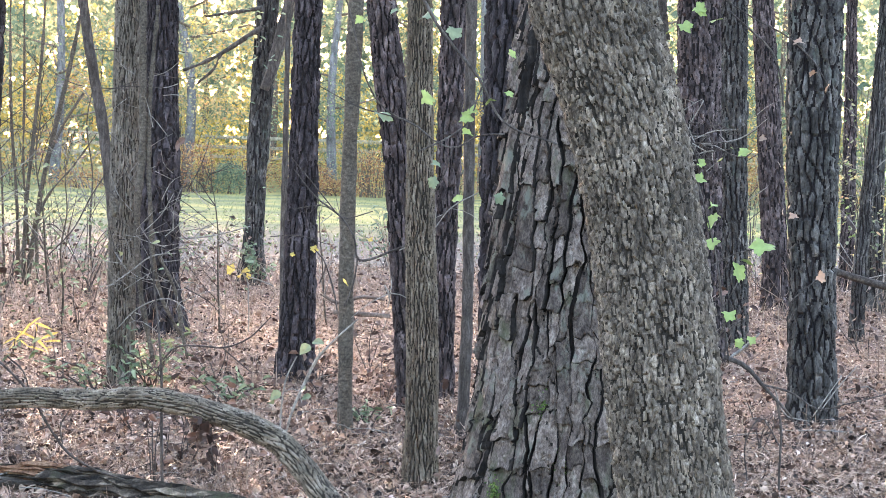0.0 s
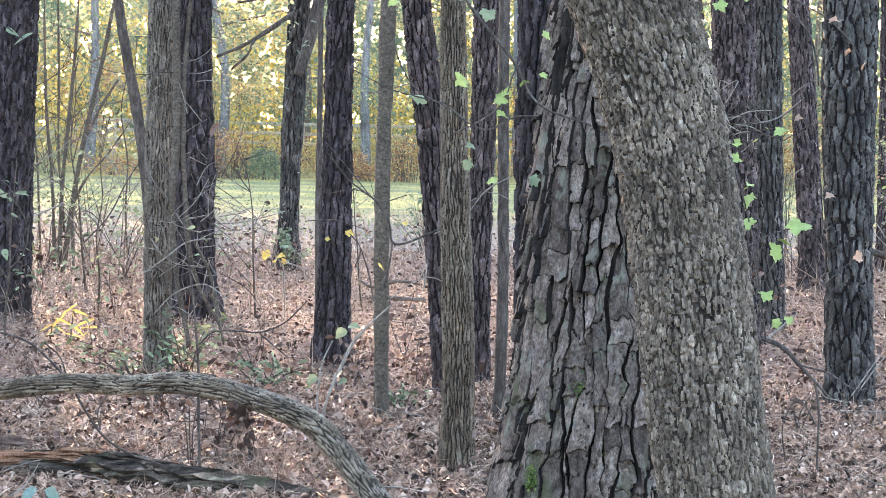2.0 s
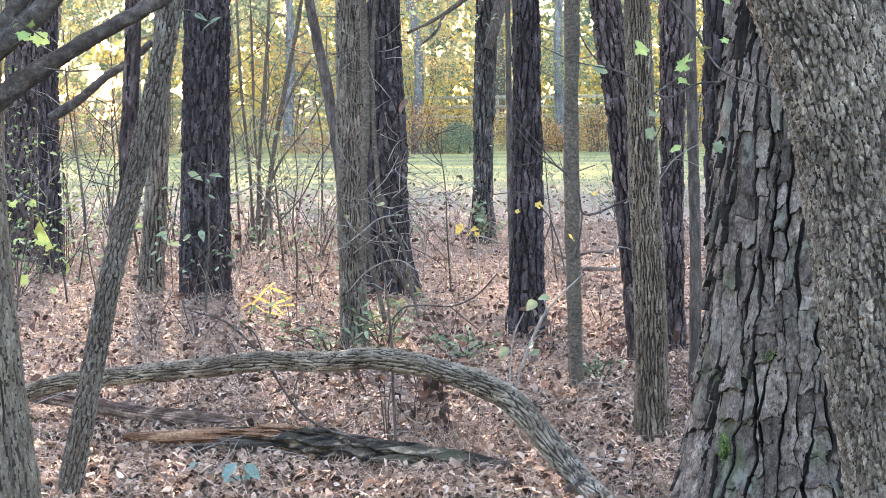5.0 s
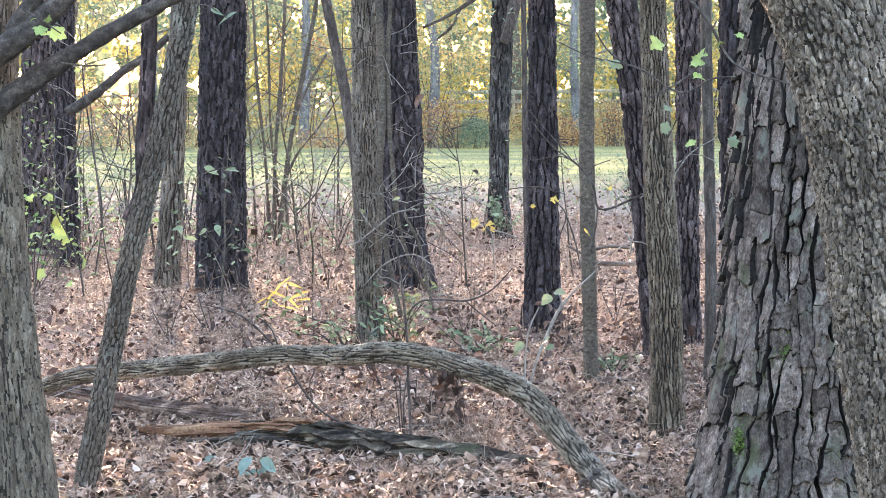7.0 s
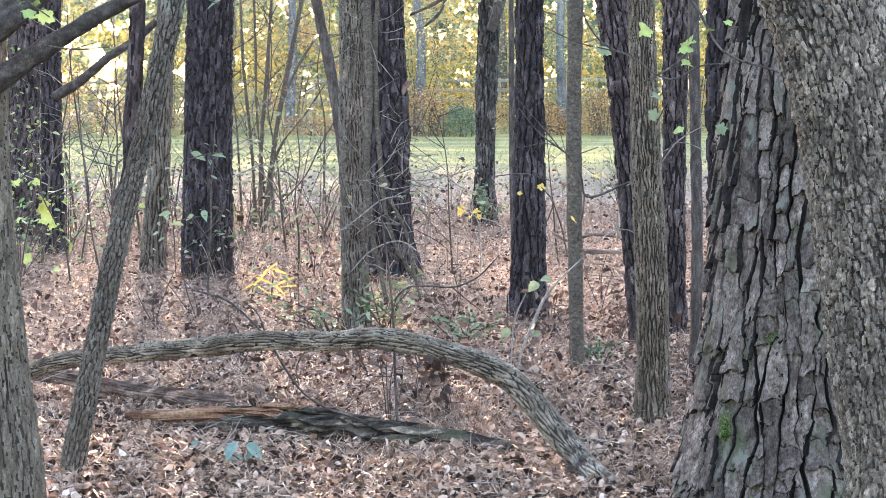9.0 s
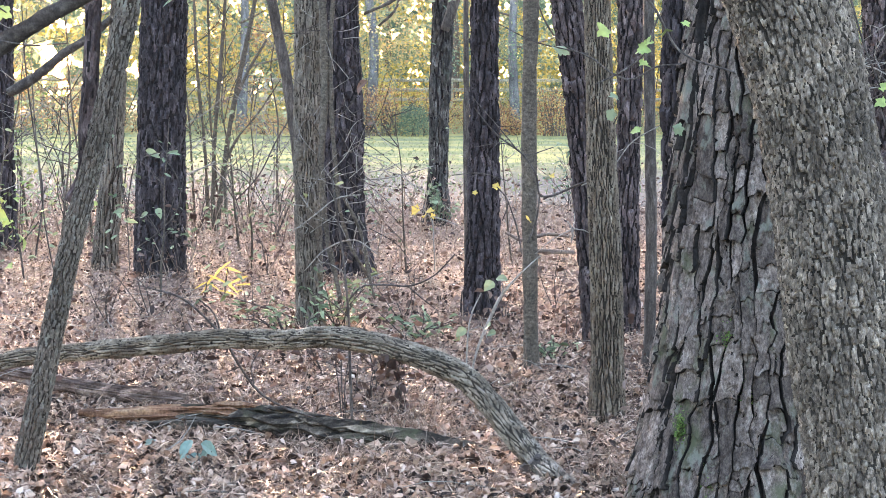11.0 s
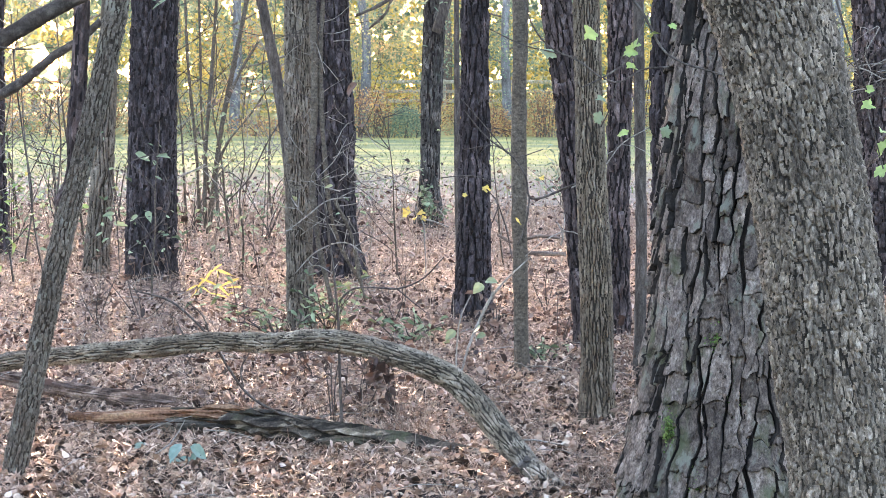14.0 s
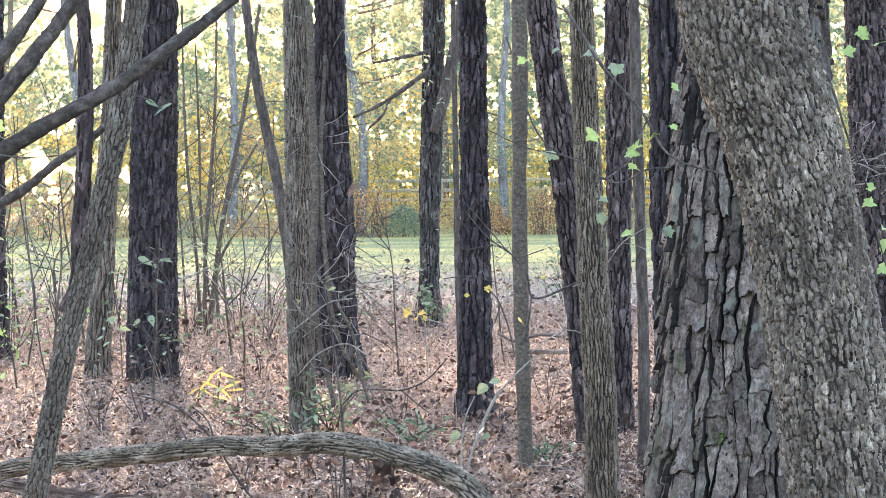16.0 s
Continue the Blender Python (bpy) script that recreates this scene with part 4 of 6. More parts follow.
# ---------------------------------------------------------------- fallen wood
def arched_branch():
    pts = [(-2.265, 8.6, 0.326, 0.029), (-2.068, 8.6, 0.339, 0.033), (-1.898, 8.5, 0.394, 0.036), (-1.589, 8.4, 0.44, 0.038), (-1.238, 8.3, 0.482, 0.04), (-0.943, 8.2, 0.522, 0.039), (-0.71, 8.2, 0.517, 0.042), (-0.471, 8.1, 0.539, 0.046), (-0.287, 8.1, 0.506, 0.046), (-0.124, 8, 0.468, 0.048), (0.036, 8, 0.394, 0.05), (0.146, 7.95, 0.289, 0.05), (0.243, 7.86, 0.175, 0.05), (0.323, 7.75, 0.098, 0.049), (0.413, 7.5, 0.045, 0.047), (0.485, 7.25, 0.0, 0.047), (0.53, 7.1, -0.05, 0.045)]
    pts = [(x, y, z, w * 0.9) for x, y, z, w in pts]
    ob = thing("fallen_tree", root(pts[-1][0], pts[-1][1]), "thin fallen trunk with ridged bark arching over the litter", "fallen tree")
    part("stem", skin(pts, 0.008, 96, furrowed(0.0135, 0.013, 41, 0.06)), GREY_FALLEN, ob, "", True)
    r = np.random.default_rng(42)
    for k in range(9):
        # dark shreds of bark in a collar near the foot
        a = r.uniform(0, 6.28)
        c = np.array((0.322 + r.normal(0, 0.02), 7.74 + 0.045 * math.sin(a), 0.1 + 0.045 * math.cos(a)))
        e = c + (r.normal(0, 0.03), 0.04 * math.sin(a), 0.04 * math.cos(a) - 0.02)
        part("bark_shred", skin([(*c, 0.012), (*((c + e) / 2), 0.015), (*e, 0.005)], 0.01, 8, lumpy(0.008, 0.012, 142 + k)), TWIG, ob, "dark torn shred of bark" if k == 0 else "")
    at = np.array((-0.262, 8.07, 0.42)) + r.normal(0, 1, (34, 3)) * (0.022, 0.02, 0.045)
    part("dead_leaves", leaves(at, r.uniform(0.03, 0.065, 34), 0.9, 0.5, 0.8), BROWN, ob, "withered dark leaves hanging under the stem", False, "stuff")


arched_branch()


def rotten_log():
    def hollow(u, l, r):
        c, q = np.cos(2 * np.pi * u), np.sin(2 * np.pi * u)
        slabs = np.round(3 * vnoise(c * 2.6, q * 2.6, l * 0.9, 46)) / 3
        strips = np.round(2 * vnoise(c * 7, q * 7, l * 0.8, 47)) / 2
        bites = np.clip(3 * (vnoise(c * 1.3, q * 1.3, l * 2.6, 49) - 0.22), 0, 1)
        return 0.042 * slabs + 0.03 * strips - 0.065 * bites + 0.012 * fbm(c * 9, q * 9, l * 4, 45, 3)

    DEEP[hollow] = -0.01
    pts = [(-1.237, 8.95, 0.078, 0.046), (-1.027, 8.9, 0.065, 0.068), (-0.76, 8.75, 0.059, 0.072), (-0.502, 8.6, 0.044, 0.066), (-0.253, 8.5, 0.022, 0.055), (-0.01, 8.4, 0.001, 0.048), (0.227, 8.3, -0.006, 0.04), (0.482, 8.2, -0.011, 0.035), (0.662, 8.1, -0.007, 0.027)]
    pts = [(x, y, z + 0.008, w * 1.18) for x, y, z, w in pts]
    ob = thing("rotten_log", root(pts[3][0], pts[3][1]), "long rotten log with mossy top and splintered end", "log")
    part("stem", skin([(x, y, z, w * (0.52 if k else 0.35)) for k, (x, y, z, w) in enumerate(pts)], 0.012, 84, hollow), ROT, ob)
    r = np.random.default_rng(8)
    mid, _ = smooth_line(pts, 0.02)

    def shard(f0, f1, a, thick, mat, out=0.85, label=""):
        """A long angular splinter lying along the log, pointed at both ends."""
        line, n = [], 6
        for k in range(n):
            x, y, z, w = mid[int(np.clip((f0 + (f1 - f0) * k / (n - 1)) * (len(mid) - 1), 0, len(mid) - 1))][:4]
            q = a + 0.12 * math.sin(2.0 * k + thick * 900)
            line.append((x, y - w * out * math.cos(q), z + w * out * math.sin(q), thick * (0.15, 0.8, 1.0, 0.9, 0.7, 0.1)[k] * r.uniform(0.7, 1.25)))
        part("wood_shard", skin(line, 0.05, 4), mat, ob, label)

    for k in range(80):
        f = 0.1 + 0.62 * r.uniform() ** 1.2
        shard(f, min(f + r.uniform(0.06, 0.24), 0.98), r.uniform(-0.9, 2.3), r.uniform(0.009, 0.024), ROT, r.uniform(0.65, 1.1))
    for k in range(20):
        f = r.uniform(-0.02, 0.1)
        shard(max(f, 0.0), f + r.uniform(0.06, 0.15), r.uniform(-0.3, 2.2), r.uniform(0.006, 0.016), SPLINTER, r.uniform(0.5, 1.0), "orange split wood" if k == 0 else "")
    x0, y0, z0, _ = pts[0]
    for k in range(16):
        # splinters that stick out of the broken end
        a = r.uniform(0, 6.28)
        e = (x0 - r.uniform(0.05, 0.45), y0 + 0.07 * math.cos(a) + 0.03, z0 + 0.03 * math.sin(a) - 0.012, 0.002)
        c = (x0 + 0.2, y0 + 0.03 * math.cos(a), z0 + 0.03 * math.sin(a), 0.012)
        m = ((c[0] + e[0]) / 2, (c[1] + e[1]) / 2, (c[2] + e[2]) / 2 + r.uniform(-0.006, 0.01), r.uniform(0.006, 0.016))
        part("splinter", skin([c, m, e], 0.06, 4), SPLINTER, ob)
    part("slab", skin([(-1.697, 8.95, 0.093, 0.01), (-1.569, 8.95, 0.088, 0.02), (-1.416, 8.95, 0.093, 0.028), (-1.237, 8.95, 0.078, 0.025), (-1.109, 8.95, 0.068, 0.013)], 0.02, 14, lumpy(0.012, 0.03, 88)), SPLINTER, ob, "reddish broken slab of wood")
    part("slab", skin([(-1.464, 8.85, 0.058, 0.01), (-1.35, 8.85, 0.053, 0.018), (-1.198, 8.85, 0.058, 0.023), (-1.059, 8.85, 0.053, 0.013)], 0.02, 14, lumpy(0.01, 0.03, 89)), ROT, ob)
    return ob


rotten_log()


def shaggy(u, l, r):
    """Relief of weathered wood: long steps and dents."""
    c, q = np.cos(2 * np.pi * u), np.sin(2 * np.pi * u)
    return 0.012 * np.round(2 * vnoise(c * 3, q * 3, l * 2.5, 51)) / 2 + 0.008 * vnoise(c * 6, q * 6, l * 7, 52) - 0.012 * np.clip(2 * vnoise(c * 2, q * 2, l * 5, 53) - 0.5, 0, 1)


lone("fallen_log", skin([(-2.381, 9.9, 0.177, 0.036), (-2.002, 9.7, 0.137, 0.036), (-1.736, 9.6, 0.107, 0.033), (-1.502, 9.5, 0.094, 0.03), (-1.272, 9.4, 0.082, 0.024)], 0.015, 36, shaggy), REDDISH_WOOD, "pale reddish barkless log lying behind the rotten log", "log")
lone("fallen_log", skin([(0.473, 8.45, -0.018, 0.024), (0.63, 8.3, 0.014, 0.026), (0.787, 8.2, 0.036, 0.023)], 0.02, 20, lumpy(0.006, 0.05, 48)), DEADWOOD, "short grey log beside the big pine's foot", "log", "", "", True)
for pts, what in (
    ([(0.509, 15.5, 0.35, 0.015), (0.684, 15.5, 0.341, 0.018), (0.948, 15.5, 0.332, 0.015)], "short pale stick on the slope"),
    ([(0.439, 16.2, 0.436, 0.011), (0.554, 16.2, 0.376, 0.014), (0.761, 16.2, 0.427, 0.014), (0.944, 16.2, 0.409, 0.011)], "bent pale stick near the grey sapling"),
    ([(5.007, 17.5, 0.692, 0.03), (5.322, 17.5, 0.604, 0.035), (5.688, 17.5, 0.523, 0.035)], "dark fallen branch beyond the pines"),
    ([(-4.908, 20, 0.169, 0.028), (-4.564, 20, 0.109, 0.034), (-4.137, 20, -0.066, 0.028)], "grey fallen branch under the saplings"),
):
    lone("fallen_branch", skin(pts, 0.05, 8), LIMB if what.startswith("dark") else DEADWOOD, what, "branch", "", "", True)


# ---------------------------------------------------------------- background
rng = np.random.default_rng(77)


def background_trees():
    r = np.random.default_rng(21)
    spots = [(-21, 92), (-16.5, 88), (-13, 97), (-9.5, 90), (-7, 101), (-3.2, 91), (-0.3, 99), (3.0, 88), (6, 96), (9.5, 90), (13, 98), (17, 89), (21, 95), (-26, 98), (26, 99), (-11, 112), (-4, 116), (4, 113), (12, 115), (19, 117), (-18, 118), (31, 92), (-32, 93)]
    for k, (x, y) in enumerate(spots):
        x, y = x + r.uniform(-0.8, 0.8), y + r.uniform(-2, 2)
        z = float(ground_z(x, y))
        high = r.uniform(17, 24)
        w = r.uniform(0.14, 0.3)
        ob = thing("woodland_tree", (x, y, z), "tall tree in yellow and green leaf beyond the grass", "tree", "trees beyond the grass")
        line = [(x, y, z - 0.2, w * 1.3), (x + r.uniform(-0.3, 0.3), y, z + 4, w), (x + r.uniform(-0.8, 0.8), y, z + 10, w * 0.8), (x + r.uniform(-1, 1), y, z + high * 0.9, w * 0.25)]
        part("trunk", stick(line, 0.8, 12), FARBARK if k % 2 else FAR_BROWN, ob, "", True)
        for i in range(5):
            a, h, ln = r.uniform(0, 6.28), z + r.uniform(2.5, 11), r.uniform(2, 4)
            part("limb", stick([(x, y, h, 0.06), (x + math.cos(a) * ln * 0.5, y + math.sin(a) * ln * 0.5, h + ln * 0.12, 0.04), (x + math.cos(a) * ln, y + math.sin(a) * ln, h + ln * 0.3, 0.012)], 0.5, 5), FAR_BROWN, ob)
        n = 1500 if x > 30 or x < -26 else 5000 if x < -8 else 8500
        clumps = np.stack([r.normal(0, 2.0, 60), r.normal(0, 2.0, 60), 2.6 + (high - 2.6) * r.uniform(0, 1, 60) ** 1.3], 1) + (x, y, z)
        at = clumps[r.integers(0, 60, n)] + r.normal(0, 0.55, (n, 3)) * (1.4, 1.4, 0.8)
        at = at[shading(at)]
        part("crown", flecks(at, r.uniform(0.06, 0.15, len(at)), 0.9, 0.7), AUTUMN if (k * 7) % 5 < 3 else WOODS, ob, "", False, "stuff")


background_trees()


def brush_row():
    r = np.random.default_rng(22)
    for k in range(34):
        x = -30 + 60 * k / 33 + r.uniform(-0.6, 0.6)
        y = 85 + r.uniform(-1.5, 3.5)
        z = float(ground_z(x, y))
        h = r.uniform(1.0, 2.2) if k % 3 else r.uniform(0.7, 1.2)
        kind = k % 4
        mat = (RUSSET, AUTUMN, RUSSET, WOODS)[kind]
        ob = thing("shrub", (x, y, z), ("russet bramble thicket at the edge of the grass", "yellow bush at the edge of the grass", "russet bramble thicket at the edge of the grass", "low green bush at the edge of the grass")[kind], "shrub", "brush along the grass")
        for i in range(7):
            e = (x + r.normal(0, 0.8), y + r.normal(0, 0.5), z + h * r.uniform(0.6, 1.1))
            part("stem", stick([(x + r.normal(0, 0.2), y, z - 0.05, 0.02), ((x + e[0]) / 2 - 0.1, y, z + h * 0.5, 0.014), (*e, 0.004)], 0.4, 4), TWIG, ob)
        n = 2300 if abs(x) < 27 else 700
        at = np.stack([r.normal(0, 1.0, n), r.normal(0, 0.7, n), h * np.abs(r.beta(1.3, 1.5, n))], 1) + (x, y, z)
        part("foliage", flecks(at, r.uniform(0.04, 0.12, n), 0.9, 0.4), mat, ob, "", False, "stuff")


brush_row()


def edge_bush(name, x, y, wide, high, stems, n, leaf, label, seed):
    """A single bush by the grass: upright stems and a rounded mass of small leaves."""
    r = np.random.default_rng(seed)
    z = float(ground_z(x, y))
    ob = thing(name, (x, y, z), label, "shrub", "brush along the grass")
    for i in range(stems):
        bx = x + r.normal(0, 0.4) * wide
        e = (bx + r.normal(0, 0.22) * wide, y + r.normal(0, 0.3), z + high * r.uniform(0.6, 1.15))
        part("stem", stick([(bx, y, z - 0.05, 0.022), ((bx + e[0]) / 2 + r.normal(0, 0.05), y, z + high * 0.5, 0.017), (*e, 0.006)], 0.4, 4), FAR_BROWN, ob)
    a, t = r.uniform(0, 6.28, n), r.uniform(0, 1, n) ** 0.5
    h = r.beta(1.5, 1.4, n)
    at = np.stack([x + np.cos(a) * t * wide * (1.1 - 0.6 * h), y + np.sin(a) * t * wide * 0.8, z + high * h], 1) + r.normal(0, 0.08, (n, 3))
    part("foliage", flecks(at, r.uniform(0.05, 0.13, n), 0.9, 0.5), leaf, ob, "", False, "stuff")


edge_bush("bramble_thicket", -3.0, 84.2, 1.3, 2.1, 26, 1500, RUSSET, "tall russet bramble thicket with upright stems", 501)
edge_bush("bramble_thicket", -4.6, 85.0, 1.0, 1.6, 18, 1100, RUSSET, "russet bramble thicket beside the grass", 502)
edge_bush("evergreen_bush", -1.6, 83.6, 0.85, 1.3, 8, 2000, WOODS, "rounded dark green bush at the edge of the grass", 503)
edge_bush("bramble_thicket", 4.3, 84.4, 1.4, 2.0, 22, 1500, RUSSET, "orange-brown bramble thicket at the edge of the grass", 504)
edge_bush("bramble_thicket", 2.2, 84.8, 1.0, 1.3, 14, 900, RUSSET, "low russet brambles at the edge of the grass", 505)


def box(c, s):
    v = np.array([(i, j, k) for i in (-0.5, 0.5) for j in (-0.5, 0.5) for k in (-0.5, 0.5)]) * s + np.array(c)
    return v, np.array([(0, 1, 3, 2), (4, 6, 7, 5), (0, 4, 5, 1), (2, 3, 7, 6), (0, 2, 6, 4), (1, 5, 7, 3)])


def yellow_thicket():
    """Taller sparse yellow bushes between the brush and the fence."""
    r = np.random.default_rng(24)
    for k in range(22):
        x = -27 + 54 * k / 21 + r.uniform(-0.8, 0.8)
        y = 92 + r.uniform(-1.5, 2.5)
        z = float(ground_z(x, y))
        h = r.uniform(2.4, 5.0) if x < -2.5 or x > 7 else r.uniform(1.0, 2.0)
        ob = thing("hedge_bush", (x, y, z), "tall sparse yellow-leaved bush before the fence", "shrub", "brush along the grass")
        for i in range(6):
            e = (x + r.normal(0, 1.0), y + r.normal(0, 0.6), z + h * r.uniform(0.6, 1.0))
            part("stem", stick([(x + r.normal(0, 0.2), y, z - 0.05, 0.03), ((x + e[0]) / 2, y, z + h * 0.45, 0.02), (*e, 0.006)], 0.5, 4), TWIG, ob)
        n = 2100
        c = np.stack([r.normal(0, 1.1, 18), r.normal(0, 0.7, 18), h * r.uniform(0.15, 1.0, 18)], 1)
        at = c[r.integers(0, 18, n)] + r.normal(0, 0.38, (n, 3)) + (x, y, z)
        part("foliage", flecks(at, r.uniform(0.05, 0.13, n), 0.9, 0.6), (AUTUMN, GOLD, GOLD, RUSSET)[k % 4], ob, "", False, "stuff")


yellow_thicket()


def paddock_fence():
    y = 97.0
    z = float(ground_z(0, y)) + 0.25
    ob = thing("fence", (0, y, z), "long three-board paddock fence behind the brush", "fence")
    for k in range(25):
        x = -36 + 3 * k
        part("post", joined([box((x, y, z + 0.55), (0.14, 0.14, 1.9))]), FENCE, ob)
        for h in (0.46, 0.92, 1.38):
            part("board", joined([box((x + 1.5, y - 0.09, z + h), (2.97, 0.03, 0.17))]), FENCE, ob)


paddock_fence()


def far_woods():
    """Woods that close the view on all sides, and an unseen leaf screen against sky light."""
    r = np.random.default_rng(23)
    n = 26000
    a = r.uniform(0, 2 * np.pi, n)
    d = r.uniform(125, 165, n)
    at = np.stack([np.sin(a) * d, np.cos(a) * d, 1 + 17 * r.beta(1.1, 1.6, n)], 1)
    at = at[shading(at, 1.2)]
    n = len(at)
    lone("far_woods", leaves(at, r.uniform(0.8, 2.2, n), 0.9, 0.8), WOODS, "distant mixed woods closing the view", "woods", "", "stuff")
    n = 60000
    a = r.uniform(-0.36, 0.36, n)
    d = r.uniform(104, 150, n)
    at = np.stack([np.sin(a) * d, np.cos(a) * d, 1 + 19 * r.beta(1.0, 1.25, n)], 1)
    keep = (vnoise(at[:, 0] * 0.16, at[:, 2] * 0.22, 0 * a, 71) > -0.75 + 0.85 * np.clip((-at[:, 0] - 7) / 9, 0, 1)) & shading(at, 0.5)
    at = at[keep]
    lone("far_woods", flecks(at, r.uniform(0.25, 0.6, len(at)), 0.9, 0.7), WOODS, "hazy green and yellow woods behind the fence", "woods", "", "stuff")
    n = 26000
    at = np.stack([r.uniform(-26, 26, n), r.uniform(99, 112, n), 1 + 9 * r.beta(1.0, 1.8, n)], 1)
    at = at[shading(at) & (vnoise(at[:, 0] * 0.3, at[:, 2] * 0.4, 0 * at[:, 0], 72) > -0.45 + 0.6 * np.clip((-at[:, 0] - 7) / 9, 0, 1))]
    lone("yellow_woods", flecks(at, r.uniform(0.12, 0.34, len(at)), 0.9, 0.7), GOLD, "yellowing young trees behind the fence", "woods", "", "stuff")
    # added leaves out of view, only to block low light from the sky
    n = 1500
    a = r.uniform(0.35, 2 * np.pi - 0.35, n)
    d = r.uniform(30, 60, n)
    at = np.stack([np.sin(a) * d, np.cos(a) * d, 0.5 + 8 * r.beta(1.2, 1.5, n)], 1)
    lone("unseen_leaf_screen", leaves(at, r.uniform(0.6, 1.4, n), 0.9, 0.8), CROWN, "unseen ring of added leaves that holds back sky light", "woods", "", "stuff")


far_woods()


# ---------------------------------------------------------------- litter, needles, grass
def litter():
    r = np.random.default_rng(31)
    n = 90000
    y = 6.9 + 23 * r.uniform(0, 1, n) ** 2.0
    x = r.uniform(-1, 1, n) * (1.0 + y * 0.34)
    z = ground_z(x, y) + r.uniform(0.0, 0.06, n) + 0.005
    at = np.stack([x, y, z], 1)
    lone("leaf_litter", leaves(at, (0.014 + 0.05 * r.beta(1.2, 2.2, n)) * (1 - 0.4 * np.clip((y - 8.5) / 3, 0, 1)), 0.58, r.uniform(0.28, 0.68, n), 0.9), LITTER, "deep litter of curled brown fallen leaves", "leaf litter", "", "stuff")
    n = 7500
    y = 6.4 + 9 * r.uniform(0, 1, n) ** 1.2
    x = r.uniform(-1, 1, n) * (1.0 + y * 0.32)
    at = np.stack([x, y, ground_z(x, y) + r.uniform(0.02, 0.045, n)], 1)
    lone("curled_leaves", lobed(at, r.uniform(0.03, 0.066, n), None, 0.75), CURLED, "larger curled oak leaves lying over the litter", "leaf litter", "", "stuff")
    n = 165000
    y = np.where(np.arange(n) < 50000, 6.9 + 3.4 * r.uniform(0, 1, n) ** 1.3, 6.9 + 21 * r.uniform(0, 1, n) ** 1.12)
    x = r.uniform(-1, 1, n) * (1.0 + y * 0.3)
    at = np.stack([x, y, ground_z(x, y) + r.uniform(0.01, 0.065, n)], 1)
    lone("pine_needles", flecks(at, r.uniform(0.07, 0.18, n), 0.35, 0.026 * (1 + 0.05 * (y - 7))), NEEDLES, "fallen pine needles strewn over the leaves", "pine needles", "", "stuff")


litter()


def turf():
    r = np.random.default_rng(33)
    n = 7000
    y = 28 + 30 * r.uniform(0, 1, n) ** 2.2
    x = r.uniform(-1, 1, n) * (3 + y * 0.24)
    at = np.stack([x, y, ground_z(x, y) + r.uniform(0.0, 0.03, n)], 1)
    lone("strewn_leaves", flecks(at, r.uniform(0.03, 0.075, n), 0.25, 0.7), LITTER, "fallen leaves scattered over the mown grass", "leaf litter", "", "stuff")
    n = 14000
    y = 33 + 50 * r.uniform(0, 1, n) ** 1.2
    x = r.uniform(-1, 1, n) * (3 + y * 0.24)
    h = r.uniform(0.03, 0.08, n)
    z = ground_z(x, y)
    a = r.uniform(0, 6.28, n)
    w = r.uniform(0.008, 0.02, n)
    p0 = np.stack([x - w * np.cos(a), y - w * np.sin(a), z - 0.01], 1)
    p1 = np.stack([x + w * np.cos(a), y + w * np.sin(a), z - 0.01], 1)
    p2 = np.stack([x + r.normal(0, 0.03, n), y + r.normal(0, 0.03, n), z + h], 1)
    v = np.stack([p0, p1, p2], 1).reshape(-1, 3)
    lone("grass", (v, np.arange(3 * n).reshape(-1, 3)), GRASS, "short green grass blades on the lawn", "grass", "", "stuff")


turf()


# ---------------------------------------------------------------- undergrowth
def facing(n, r, droop=0.35, lean=-0.3):
    """Frames of leaves held out towards the light, hanging a little."""
    a = r.uniform(0, 2 * np.pi, n)
    along = np.stack([np.cos(a), np.sin(a) * 0.6, -r.uniform(0, 2 * droop, n)], 1)
    along /= np.linalg.norm(along, axis=1)[:, None]
    up = np.stack([r.normal(0, 0.45, n), r.normal(lean, 0.4, n), r.uniform(0.5, 1.1, n)], 1)
    up -= along * (up * along).sum(1)[:, None]
    up /= np.linalg.norm(up, axis=1)[:, None]
    return along, np.cross(up, along), up


def spray(name, at, label, category, stems, leaf_at, mat, shape="lobed", bark=TWIG, seed=1, group="", width=0.5):
    """A small plant or shoot: stems of (x, y, z, r) lines, and single leaves of (x, y, z, half width)."""
    r = np.random.default_rng(seed)
    ob = thing(name, at, label, category, group)
    for line in stems:
        part("stem", stick([(*q[:3], q[3] * 0.68) for q in line], 0.03, 6), bark, ob, "", True)
    for x, y, z, half in leaf_at:
        fr = facing(1, r, 0.35, -0.75)
        g = lobed([(x, y, z)], 1.8 * half, fr, 0.6, True) if shape == "lobed" else blade((x, y, z), 2 * half, fr, width)
        part("leaf", g, mat, ob)
    return ob


UNDER = "saplings and shoots under the trees"
